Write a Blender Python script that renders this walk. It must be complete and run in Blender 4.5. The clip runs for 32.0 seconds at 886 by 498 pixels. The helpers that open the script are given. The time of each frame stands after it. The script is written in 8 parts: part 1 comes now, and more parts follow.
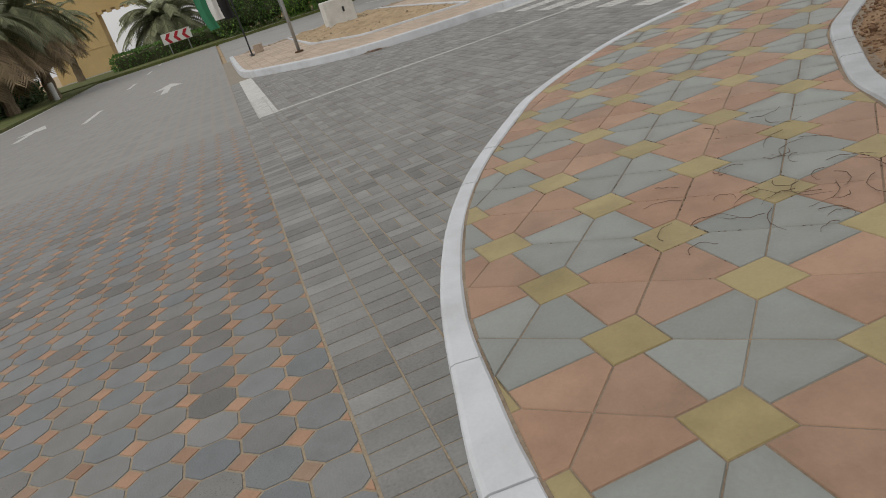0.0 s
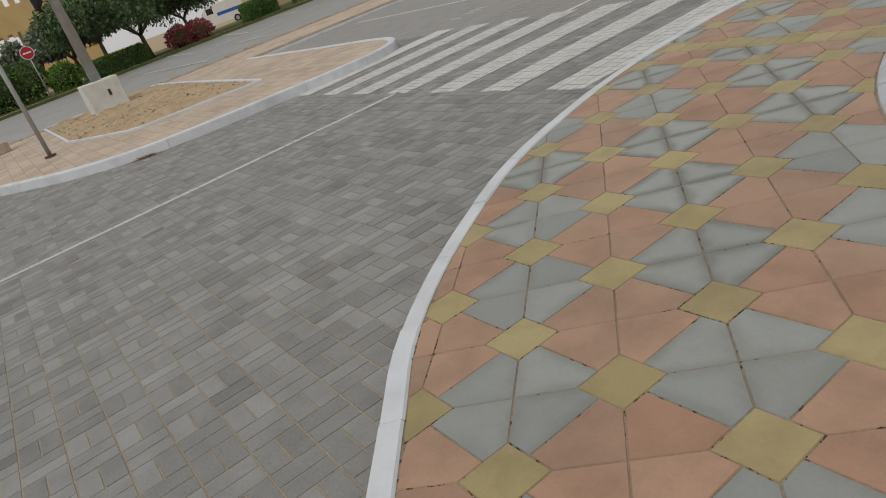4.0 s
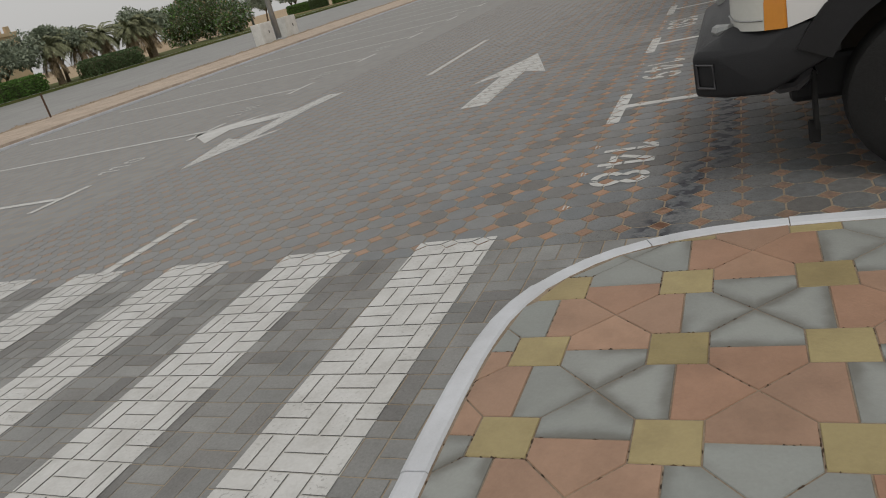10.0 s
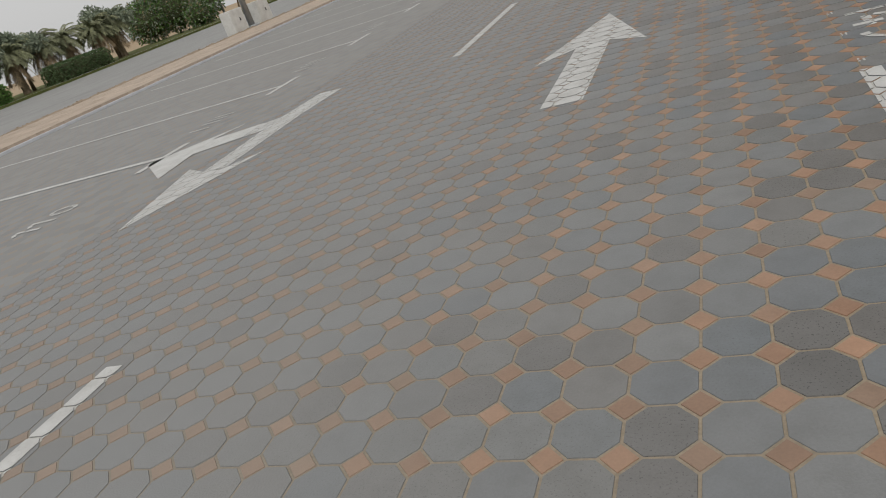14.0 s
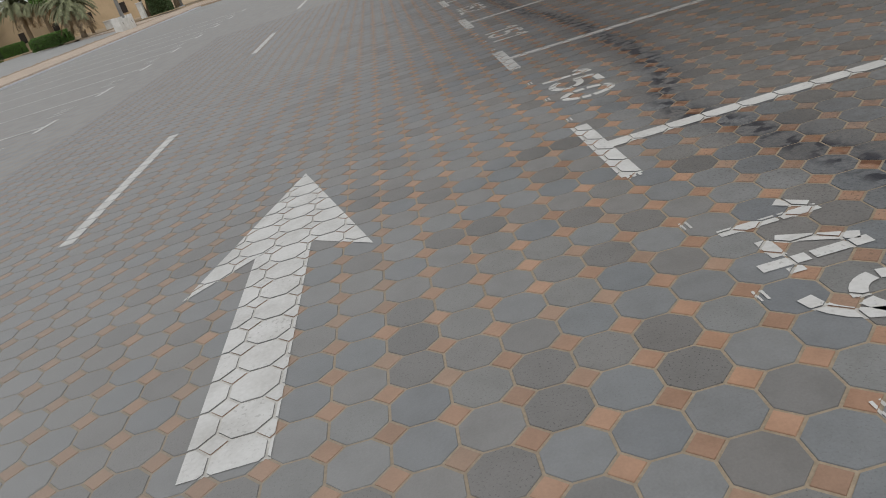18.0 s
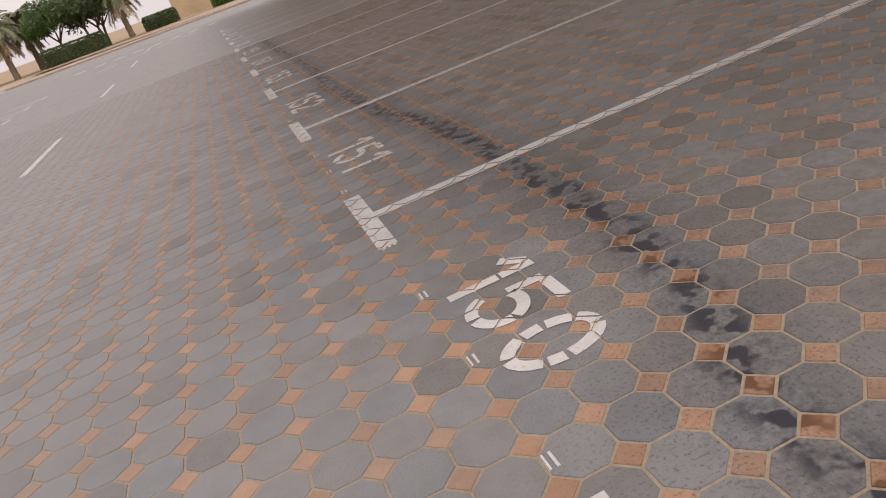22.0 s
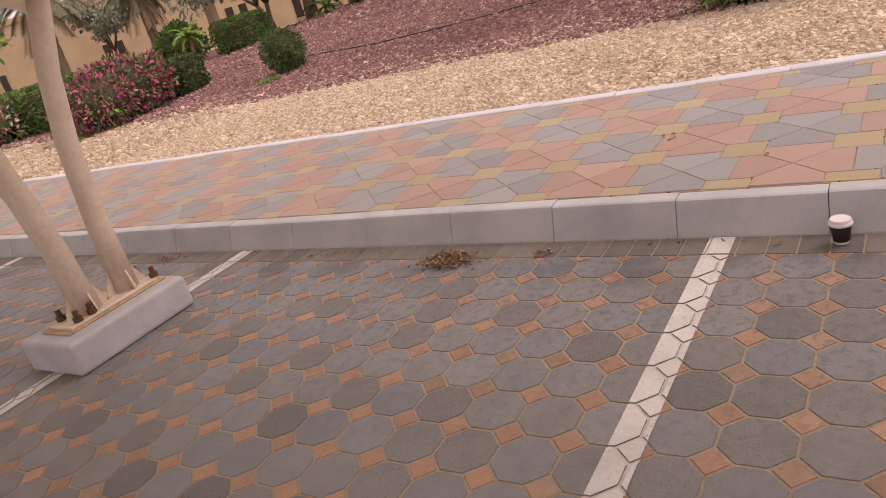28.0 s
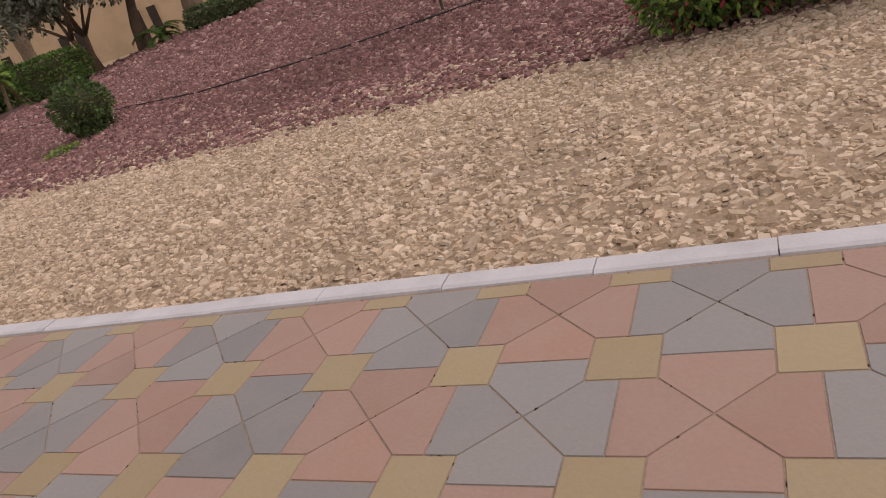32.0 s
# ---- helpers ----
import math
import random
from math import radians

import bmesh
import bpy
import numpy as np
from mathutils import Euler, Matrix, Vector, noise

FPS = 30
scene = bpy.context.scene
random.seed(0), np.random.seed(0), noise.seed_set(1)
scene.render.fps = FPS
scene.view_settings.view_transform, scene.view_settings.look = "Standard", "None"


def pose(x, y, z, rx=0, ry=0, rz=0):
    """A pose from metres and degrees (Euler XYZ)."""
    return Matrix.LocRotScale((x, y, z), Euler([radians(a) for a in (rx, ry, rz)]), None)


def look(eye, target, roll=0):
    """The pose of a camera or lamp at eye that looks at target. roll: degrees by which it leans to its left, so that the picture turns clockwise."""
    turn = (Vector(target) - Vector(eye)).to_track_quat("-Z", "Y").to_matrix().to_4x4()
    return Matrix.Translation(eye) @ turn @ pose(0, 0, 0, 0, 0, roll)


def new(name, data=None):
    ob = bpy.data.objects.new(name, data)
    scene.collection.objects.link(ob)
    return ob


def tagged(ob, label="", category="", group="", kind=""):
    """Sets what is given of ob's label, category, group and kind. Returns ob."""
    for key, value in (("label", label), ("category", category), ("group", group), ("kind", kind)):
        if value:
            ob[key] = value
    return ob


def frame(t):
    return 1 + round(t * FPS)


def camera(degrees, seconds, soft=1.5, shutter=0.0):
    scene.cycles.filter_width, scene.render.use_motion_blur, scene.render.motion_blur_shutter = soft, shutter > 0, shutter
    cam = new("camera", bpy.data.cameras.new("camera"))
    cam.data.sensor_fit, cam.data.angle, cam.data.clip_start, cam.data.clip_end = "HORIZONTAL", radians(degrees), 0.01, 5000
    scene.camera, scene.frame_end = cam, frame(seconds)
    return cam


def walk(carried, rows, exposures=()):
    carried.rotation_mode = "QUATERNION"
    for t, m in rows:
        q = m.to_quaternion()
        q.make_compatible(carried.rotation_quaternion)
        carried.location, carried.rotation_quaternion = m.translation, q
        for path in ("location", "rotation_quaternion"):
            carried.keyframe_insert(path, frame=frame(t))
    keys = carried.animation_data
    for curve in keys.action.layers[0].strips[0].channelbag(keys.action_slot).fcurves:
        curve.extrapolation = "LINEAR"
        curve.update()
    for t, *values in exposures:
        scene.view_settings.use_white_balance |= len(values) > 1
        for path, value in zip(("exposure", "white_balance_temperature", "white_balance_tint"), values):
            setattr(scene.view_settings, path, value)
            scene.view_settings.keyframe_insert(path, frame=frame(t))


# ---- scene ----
cam = camera(63.4, 32.0, 1.0)
PATH = [
    (0, (6.274, -15.529, 1.189), (4.45, -15.162, 0.455), -17.8),
    (0.5, (5.912, -15.477, 1.218), (4.117, -14.919, 0.537), -22.1),
    (0.8, (5.668, -15.337, 1.243), (3.952, -14.611, 0.517), -20.0),
    (1, (5.597, -15.25, 1.252), (3.85, -14.637, 0.498), -21.9),
    (1.5, (5.369, -15.144, 1.315), (3.682, -14.411, 0.529), -17.5),
    (2, (5.025, -15.081, 1.328), (3.384, -14.18, 0.625), -16.3),
    (2.5, (4.787, -15.036, 1.354), (3.094, -14.29, 0.595), -18.4),
    (4.5, (3.528, -14.356, 1.377), (1.903, -13.49, 0.596), -20.1),
    (5, (3.256, -14.222, 1.374), (1.742, -13.153, 0.622), -14.2),
    (5.5, (2.919, -14.058, 1.317), (1.519, -12.884, 0.504), -17.0),
    (6, (2.666, -13.806, 1.301), (1.212, -12.72, 0.459), -20.1),
    (6.5, (2.407, -13.57, 1.312), (0.991, -12.419, 0.493), -16.7),
    (7, (2.064, -13.351, 1.289), (0.856, -12.009, 0.429), -18.8),
    (7.5, (1.899, -13.104, 1.275), (0.657, -11.795, 0.413), -19.1),
    (8, (1.727, -12.77, 1.255), (0.549, -11.43, 0.351), -17.3),
    (8.5, (1.468, -12.482, 1.249), (0.491, -10.975, 0.369), -15.3),
    (9, (1.348, -12.185, 1.314), (0.286, -10.661, 0.573), -18.4),
    (9.1, (1.341, -12.145, 1.303), (0.148, -10.7, 0.604), -19.9),
    (9.5, (1.262, -11.85, 1.329), (0.168, -10.335, 0.616), -18.3),
    (10, (1.03, -11.541, 1.361), (0.204, -9.865, 0.648), -15.0),
    (10.5, (0.908, -11.246, 1.372), (-0.122, -9.73, 0.573), -20.5),
    (10.8, (0.787, -11.102, 1.369), (-0.404, -9.705, 0.575), -20.5),
    (11, (0.716, -10.969, 1.373), (-0.51, -9.619, 0.552), -19.8),
    (11.5, (0.467, -10.655, 1.351), (-0.604, -9.194, 0.503), -16.0),
    (12, (0.252, -10.451, 1.359), (-0.797, -8.969, 0.52), -20.3),
    (12.5, (0.102, -10.095, 1.333), (-1.11, -8.766, 0.458), -21.1),
    (13, (-0.118, -9.801, 1.269), (-1.028, -8.188, 0.513), -18.8),
    (13.1, (-0.208, -9.753, 1.238), (-1.002, -8.033, 0.595), -17.6),
    (13.5, (-0.385, -9.608, 1.229), (-1.26, -7.949, 0.534), -19.9),
    (14, (-0.505, -9.206, 1.219), (-1.326, -7.556, 0.441), -20.0),
    (14.5, (-0.636, -8.882, 1.21), (-1.343, -7.169, 0.456), -17.8),
    (15, (-0.763, -8.577, 1.219), (-1.242, -6.789, 0.461), -21.5),
    (15.5, (-0.744, -8.186, 1.193), (-1.22, -6.389, 0.457), -20.3),
    (17.5, (-0.697, -6.821, 1.209), (-0.919, -4.983, 0.451), -18.9),
    (18, (-0.748, -6.42, 1.204), (-0.799, -4.595, 0.388), -17.2),
    (18.5, (-0.704, -6.099, 1.188), (-0.673, -4.287, 0.342), -20.0),
    (19, (-0.591, -5.741, 1.203), (-0.617, -3.902, 0.416), -19.2),
    (19.5, (-0.58, -5.369, 1.15), (-0.38, -3.61, 0.218), -15.3),
    (20, (-0.591, -5.094, 1.175), (-0.327, -3.246, 0.456), -13.4),
    (20.5, (-0.502, -4.758, 1.161), (-0.55, -2.913, 0.389), -17.5),
    (21, (-0.44, -4.474, 1.174), (-0.451, -2.678, 0.294), -15.6),
    (21.5, (-0.437, -4.105, 1.19), (-0.191, -2.332, 0.299), -17.5),
    (22, (-0.275, -3.838, 1.224), (0.057, -2.04, 0.413), -20.1),
    (22.4, (-0.093, -3.632, 1.26), (0.299, -1.819, 0.512), -19.8),
    (22.5, (-0.052, -3.605, 1.247), (0.405, -1.816, 0.477), -19.3),
    (23, (0.189, -3.241, 1.233), (1.05, -1.604, 0.473), -19.5),
    (23.5, (0.299, -3.046, 1.3), (1.355, -1.548, 0.499), -22.2),
    (24, (0.694, -2.783, 1.275), (1.715, -1.2, 0.602), -21.5),
    (24.5, (0.908, -2.56, 1.258), (2.15, -1.177, 0.521), -17.0),
    (25, (1.079, -2.317, 1.312), (2.416, -0.987, 0.647), -18.7),
    (25.5, (1.44, -2.131, 1.284), (2.649, -0.659, 0.674), -19.9),
    (27.5, (2.507, -1.286, 1.257), (3.857, 0.035, 0.6), -17.6),
    (28, (2.855, -1.05, 1.243), (4.346, 0.071, 0.521), -16.6),
    (28.5, (3.119, -0.877, 1.24), (4.678, 0.165, 0.543), -20.4),
    (29, (3.512, -0.777, 1.232), (5.009, 0.349, 0.534), -20.3),
    (29.5, (3.8, -0.659, 1.214), (5.404, 0.255, 0.444), -18.0),
    (30, (4.112, -0.495, 1.26), (5.814, 0.257, 0.526), -18.9),
    (30.5, (4.465, -0.384, 1.243), (6.108, 0.567, 0.614), -20.5),
    (31, (4.791, -0.261, 1.247), (6.413, 0.642, 0.504), -18.0),
    (31.5, (5.112, -0.044, 1.237), (6.786, 0.818, 0.562), -18.8),
    (32, (5.458, 0.074, 1.235), (7.073, 0.946, 0.441), -19.7),
]
EXPOSURES = [(0, 0.05, 6620, 8), (8.5, 0.05, 6620, 8), (9.7, -0.04, 6620, 8), (12, -0.12, 6650, 6), (13.2, -0.06, 6620, 6), (14, 0.1, 6520, 8), (15.2, 0.18, 6430, 8), (18.6, 0.2, 6300, 9), (19.5, 0.29, 6290, 10), (21.4, 0.4, 6340, 11), (22.6, 0.86, 7550, 31), (23.8, 1.1, 7600, 31), (25, 1.03, 7600, 31), (27.6, 0.82, 7600, 32), (28.4, 0.68, 7600, 32), (29.3, 0.44, 6750, 16), (30.4, 0.34, 6600, 14), (31, 0.28, 7450, 30), (32, 0.18, 7150, 26)]
walk(cam, [(t, look(eye, target, roll)) for t, eye, target, roll in PATH], EXPOSURES)

# ---------------------------------------------------------------- light
world = bpy.data.worlds.new("overcast_sky")
scene.world = world
world.use_nodes = True
wt = world.node_tree
wbg = wt.nodes["Background"]
sky = wt.nodes.new("ShaderNodeTexSky")
sky.sky_type = "NISHITA"
sky.sun_disc = False
sky.sun_elevation = radians(52)
sky.sun_rotation = radians(215)
sky.air_density = 1.0
sky.dust_density = 3.0
sky.ozone_density = 1.0
pale = wt.nodes.new("ShaderNodeHueSaturation")
pale.inputs["Saturation"].default_value = 0.12
wt.links.new(sky.outputs["Color"], pale.inputs["Color"])
cloud = wt.nodes.new("ShaderNodeMix")
cloud.data_type = "RGBA"
cloud.inputs["Factor"].default_value = 0.72
cloud.inputs["B"].default_value = (7.6, 7.5, 7.55, 1)
wt.links.new(pale.outputs["Color"], cloud.inputs["A"])
wt.links.new(cloud.outputs["Result"], wbg.inputs["Color"])
wbg.inputs["Strength"].default_value = 0.085
sun_lamp = new("sun", bpy.data.lights.new("sun", "SUN"))
sun_lamp.data.energy = 0.9
sun_lamp.data.angle = radians(25)
sun_lamp.data.color = (1.0, 0.95, 0.88)
sun_lamp.matrix_world = look((0, 0, 30), (0 - 30 * 0.45, 0 + 30 * 0.6, 30 - 30 * 0.96))

# ---------------------------------------------------------------- helpers


def link(nt, a, b):
    nt.links.new(a, b)


def surface(name, colours, rough=0.85, scale=3.0, fine=60.0, grain=0.12, stain=0.25, bump=0.3, metal=0.0, vary=0.0, spec=0.3, stain_colour=None, pits=0.0, pit_colour=(0.04, 0.038, 0.036), pit_scale=150):
    """A node material: a ramp of base colours picked piece by piece, soft stains, fine grain and relief, in world metres."""
    m = bpy.data.materials.new(name)
    m.use_nodes = True
    nt = m.node_tree
    b = nt.nodes["Principled BSDF"]
    b.inputs["Roughness"].default_value = rough
    b.inputs["Metallic"].default_value = metal
    b.inputs["Specular IOR Level"].default_value = spec
    geo = nt.nodes.new("ShaderNodeNewGeometry")
    big = nt.nodes.new("ShaderNodeTexNoise")
    big.inputs["Scale"].default_value = scale
    big.inputs["Detail"].default_value = 4
    small = nt.nodes.new("ShaderNodeTexNoise")
    small.inputs["Scale"].default_value = fine
    small.inputs["Detail"].default_value = 3
    link(nt, geo.outputs["Position"], big.inputs["Vector"])
    link(nt, geo.outputs["Position"], small.inputs["Vector"])
    ramp = nt.nodes.new("ShaderNodeValToRGB")
    ramp.color_ramp.interpolation = "LINEAR"
    els = ramp.color_ramp.elements
    while len(els) < len(colours):
        els.new(0.5)
    for i, c in enumerate(colours):
        els[i].position = i / max(1, len(colours) - 1)
        els[i].color = (*c, 1)
    pick = nt.nodes.new("ShaderNodeMath")
    pick.operation = "FRACT"
    add = nt.nodes.new("ShaderNodeMath")
    add.operation = "ADD"
    info = nt.nodes.new("ShaderNodeObjectInfo")
    link(nt, info.outputs["Random"], add.inputs[0])
    link(nt, geo.outputs["Random Per Island"], add.inputs[1])
    link(nt, add.outputs[0], pick.inputs[0])
    if vary > 0:
        link(nt, pick.outputs[0], ramp.inputs["Fac"])
    else:
        link(nt, big.outputs["Fac"], ramp.inputs["Fac"])
    mixs = nt.nodes.new("ShaderNodeMix")
    mixs.data_type = "RGBA"
    mixs.blend_type = "MULTIPLY" if stain_colour is None else "MIX"
    sr = nt.nodes.new("ShaderNodeMapRange")
    sr.inputs["From Min"].default_value = 0.42
    sr.inputs["From Max"].default_value = 0.72
    sr.inputs["To Max"].default_value = stain
    sn = nt.nodes.new("ShaderNodeTexNoise")
    sn.inputs["Scale"].default_value = scale * 1.7
    sn.inputs["Detail"].default_value = 6
    sn.inputs["Roughness"].default_value = 0.6
    link(nt, geo.outputs["Position"], sn.inputs["Vector"])
    link(nt, sn.outputs["Fac"], sr.inputs["Value"])
    link(nt, sr.outputs["Result"], mixs.inputs["Factor"])
    link(nt, ramp.outputs["Color"], mixs.inputs["A"])
    sc = stain_colour or (0.35, 0.33, 0.3)
    mixs.inputs["B"].default_value = (*sc, 1)
    mixg = nt.nodes.new("ShaderNodeMix")
    mixg.data_type = "RGBA"
    mixg.blend_type = "OVERLAY"
    mixg.inputs["Factor"].default_value = grain
    link(nt, mixs.outputs["Result"], mixg.inputs["A"])
    tone = nt.nodes.new("ShaderNodeMapRange")
    tone.inputs["From Min"].default_value = 0.15
    tone.inputs["From Max"].default_value = 0.85
    link(nt, small.outputs["Fac"], tone.inputs["Value"])
    link(nt, tone.outputs["Result"], mixg.inputs["B"])
    hs = nt.nodes.new("ShaderNodeHueSaturation")
    hs.inputs["Saturation"].default_value = 1.0
    if pits:
        pn = nt.nodes.new("ShaderNodeTexNoise")
        pn.inputs["Scale"].default_value = pit_scale
        pn.inputs["Detail"].default_value = 2
        link(nt, geo.outputs["Position"], pn.inputs["Vector"])
        pr = nt.nodes.new("ShaderNodeMapRange")
        pr.inputs["From Min"].default_value = 0.61
        pr.inputs["From Max"].default_value = 0.67
        link(nt, pn.outputs["Fac"], pr.inputs["Value"])
        some = nt.nodes.new("ShaderNodeMapRange")
        some.inputs["From Min"].default_value = 0.4
        some.inputs["From Max"].default_value = 1.0
        some.inputs["To Max"].default_value = pits
        link(nt, pick.outputs[0], some.inputs["Value"])
        pm = nt.nodes.new("ShaderNodeMath")
        pm.operation = "MULTIPLY"
        link(nt, pr.outputs["Result"], pm.inputs[0])
        link(nt, some.outputs["Result"], pm.inputs[1])
        px = nt.nodes.new("ShaderNodeMix")
        px.data_type = "RGBA"
        link(nt, pm.outputs[0], px.inputs["Factor"])
        link(nt, mixg.outputs["Result"], px.inputs["A"])
        px.inputs["B"].default_value = (*pit_colour, 1)
        link(nt, px.outputs["Result"], hs.inputs["Color"])
    else:
        link(nt, mixg.outputs["Result"], hs.inputs["Color"])
    link(nt, hs.outputs["Color"], b.inputs["Base Color"])
    if vary > 0:
        vr = nt.nodes.new("ShaderNodeMapRange")
        vr.inputs["To Min"].default_value = 1 - vary
        vr.inputs["To Max"].default_value = 1 + vary
        p7 = nt.nodes.new("ShaderNodeMath")
        p7.operation = "MULTIPLY"
        p7.inputs[1].default_value = 7.31
        f7 = nt.nodes.new("ShaderNodeMath")
        f7.operation = "FRACT"
        link(nt, pick.outputs[0], p7.inputs[0])
        link(nt, p7.outputs[0], f7.inputs[0])
        link(nt, f7.outputs[0], vr.inputs["Value"])
        link(nt, vr.outputs["Result"], hs.inputs["Value"])
    if bump:
        bp = nt.nodes.new("ShaderNodeBump")
        bp.inputs["Strength"].default_value = bump
        bp.inputs["Distance"].default_value = 0.01
        link(nt, small.outputs["Fac"], bp.inputs["Height"])
        link(nt, bp.outputs["Normal"], b.inputs["Normal"])
    return m


def mesh_of(name, verts, faces, mats, index=None, smooth=False):
    me = bpy.data.meshes.new(name)
    me.from_pydata(verts, [], faces)
    for mt in (mats if isinstance(mats, (list, tuple)) else [mats]):
        me.materials.append(mt)
    if index is not None:
        me.polygons.foreach_set("material_index", index)
    if smooth:
        me.polygons.foreach_set("use_smooth", [True] * len(me.polygons))
    me.update()
    return me


def under(ob, parent):
    ob.parent = parent
    return ob


def part(name, bm, material, parent, label="", smooth=False):
    if smooth:
        for e in bm.edges:
            e.smooth = e.calc_face_angle(0.0) < 0.8
    me = bpy.data.meshes.new(name)
    bm.to_mesh(me)
    bm.free()
    me.materials.append(material)
    if smooth:
        me.polygons.foreach_set("use_smooth", [True] * len(me.polygons))
    ob = new(name, me)
    ob.parent = parent
    if label:
        tagged(ob, label)
    return ob


def piece(name, me, parent, loc=(0, 0, 0), rz=0.0, label=""):
    ob = new(name, me)
    ob.parent = parent
    ob.location = loc
    ob.rotation_euler = (0, 0, rz)
    if label:
        tagged(ob, label)
    return ob


def holder(name, loc=(0, 0, 0), rz=0.0):
    ob = new(name)
    ob.location = loc
    ob.rotation_euler = (0, 0, rz)
    return ob


def box_bm(sx, sy, sz, at=(0, 0, 0), bevel=0.0, seg=2, bm=None):
    """A box on its base centre, edges rounded."""
    own = bmesh.new()
    r = bmesh.ops.create_cube(own, size=1)
    for v in own.verts:
        v.co = Vector((v.co.x * sx + at[0], v.co.y * sy + at[1], (v.co.z + 0.5) * sz + at[2]))
    if bevel:
        bmesh.ops.bevel(own, geom=list(own.edges), offset=bevel, segments=seg, affect="EDGES", profile=0.5)
    if bm is None:
        return own
    tmp = bpy.data.meshes.new("tmp")
    own.to_mesh(tmp)
    own.free()
    bm.from_mesh(tmp)
    bpy.data.meshes.remove(tmp)
    return bm


def tube_bm(points, radii, n=10, bm=None, cap=True):
    """A tapered tube along points."""
    bm = bm or bmesh.new()
    rings = []
    pts = [Vector(p) for p in points]
    for i, p in enumerate(pts):
        d = (pts[min(i + 1, len(pts) - 1)] - pts[max(i - 1, 0)]).normalized()
        ref = Vector((0, 0, 1)) if abs(d.z) < 0.9 else Vector((1, 0, 0))
        u = d.cross(ref).normalized()
        w = d.cross(u).normalized()
        r = radii[i] if isinstance(radii, (list, tuple)) else radii
        rings.append([bm.verts.new(p + (u * math.cos(2 * math.pi * k / n) + w * math.sin(2 * math.pi * k / n)) * r) for k in range(n)])
    for a, b in zip(rings, rings[1:]):
        for k in range(n):
            bm.faces.new((a[k], a[(k + 1) % n], b[(k + 1) % n], b[k]))
    if cap:
        bm.faces.new(rings[0][::-1])
        bm.faces.new(rings[-1])
    return bm


def clip_half(poly, px, py, nx, ny):
    """The part of a 2D polygon on the side of the line to which (nx, ny) points."""
    out = []
    for i in range(len(poly)):
        a, b = poly[i], poly[(i + 1) % len(poly)]
        da = (a[0] - px) * nx + (a[1] - py) * ny
        db = (b[0] - px) * nx + (b[1] - py) * ny
        if da >= 0:
            out.append(a)
        if (da >= 0) != (db >= 0):
            k = da / (da - db)
            out.append((a[0] + (b[0] - a[0]) * k, a[1] + (b[1] - a[1]) * k))
    return out


def area2(poly):
    return 0.5 * sum(poly[i][0] * poly[(i + 1) % len(poly)][1] - poly[(i + 1) % len(poly)][0] * poly[i][1] for i in range(len(poly)))


def clip_convex(poly, conv):
    """poly cut by a convex polygon that turns counter-clockwise."""
    for i in range(len(conv)):
        a, b = conv[i], conv[(i + 1) % len(conv)]
        poly = clip_half(poly, a[0], a[1], -(b[1] - a[1]), b[0] - a[0])
        if len(poly) < 3:
            return []
    return poly


def inset(poly, d):
    """A counter-clockwise convex polygon with each side moved inwards."""
    n = len(poly)
    out = []
    for i in range(n):
        p, q, r = poly[i - 1], poly[i], poly[(i + 1) % n]
        l1, l2 = math.hypot(q[0] - p[0], q[1] - p[1]) or 1e-9, math.hypot(r[0] - q[0], r[1] - q[1]) or 1e-9
        n1 = (-(q[1] - p[1]) / l1, (q[0] - p[0]) / l1)
        n2 = (-(r[1] - q[1]) / l2, (r[0] - q[0]) / l2)
        k = 1 + n1[0] * n2[0] + n1[1] * n2[1]
        k = max(k, 0.3)
        out.append((q[0] + d * (n1[0] + n2[0]) / k, q[1] + d * (n1[1] + n2[1]) / k))
    return out


def slab(verts, faces, poly, z, deep=0.005, gap=0.0028, chamfer=0.0016, tilt=(0, 0)):
    """Adds a paving piece: a top face, a worn chamfer and sides down to the joint."""
    n = len(poly)
    low = inset(poly, gap)
    top = inset(poly, gap + chamfer)
    k = len(verts)
    cx, cy = sum(p[0] for p in poly) / n, sum(p[1] for p in poly) / n
    for p in low:
        verts.append((p[0], p[1], z - deep))
    for p in top:
        verts.append((p[0], p[1], z + (p[0] - cx) * tilt[0] + (p[1] - cy) * tilt[1]))
    faces.append(tuple(range(k + n, k + 2 * n)))
    for i in range(n):
        j = (i + 1) % n
        faces.append((k + i, k + j, k + n + j, k + n + i))


def nearest_on(line, x, y):
    """The nearest point of a polyline, its direction there, and the signed distance, left of the line positive."""
    best = None
    for (ax, ay), (bx, by) in zip(line, line[1:]):
        dx, dy = bx - ax, by - ay
        l2 = max(1e-12, dx * dx + dy * dy)
        k = max(0.0, min(1.0, ((x - ax) * dx + (y - ay) * dy) / l2))
        qx, qy = ax + dx * k, ay + dy * k
        d = math.hypot(x - qx, y - qy)
        if best is None or d < best[0]:
            l = math.sqrt(l2)
            best = (d, qx, qy, dx / l, dy / l)
    d, qx, qy, dx, dy = best
    s = 1 if -(x - qx) * dy + (y - qy) * dx >= 0 else -1
    return s * d, qx, qy, dx, dy


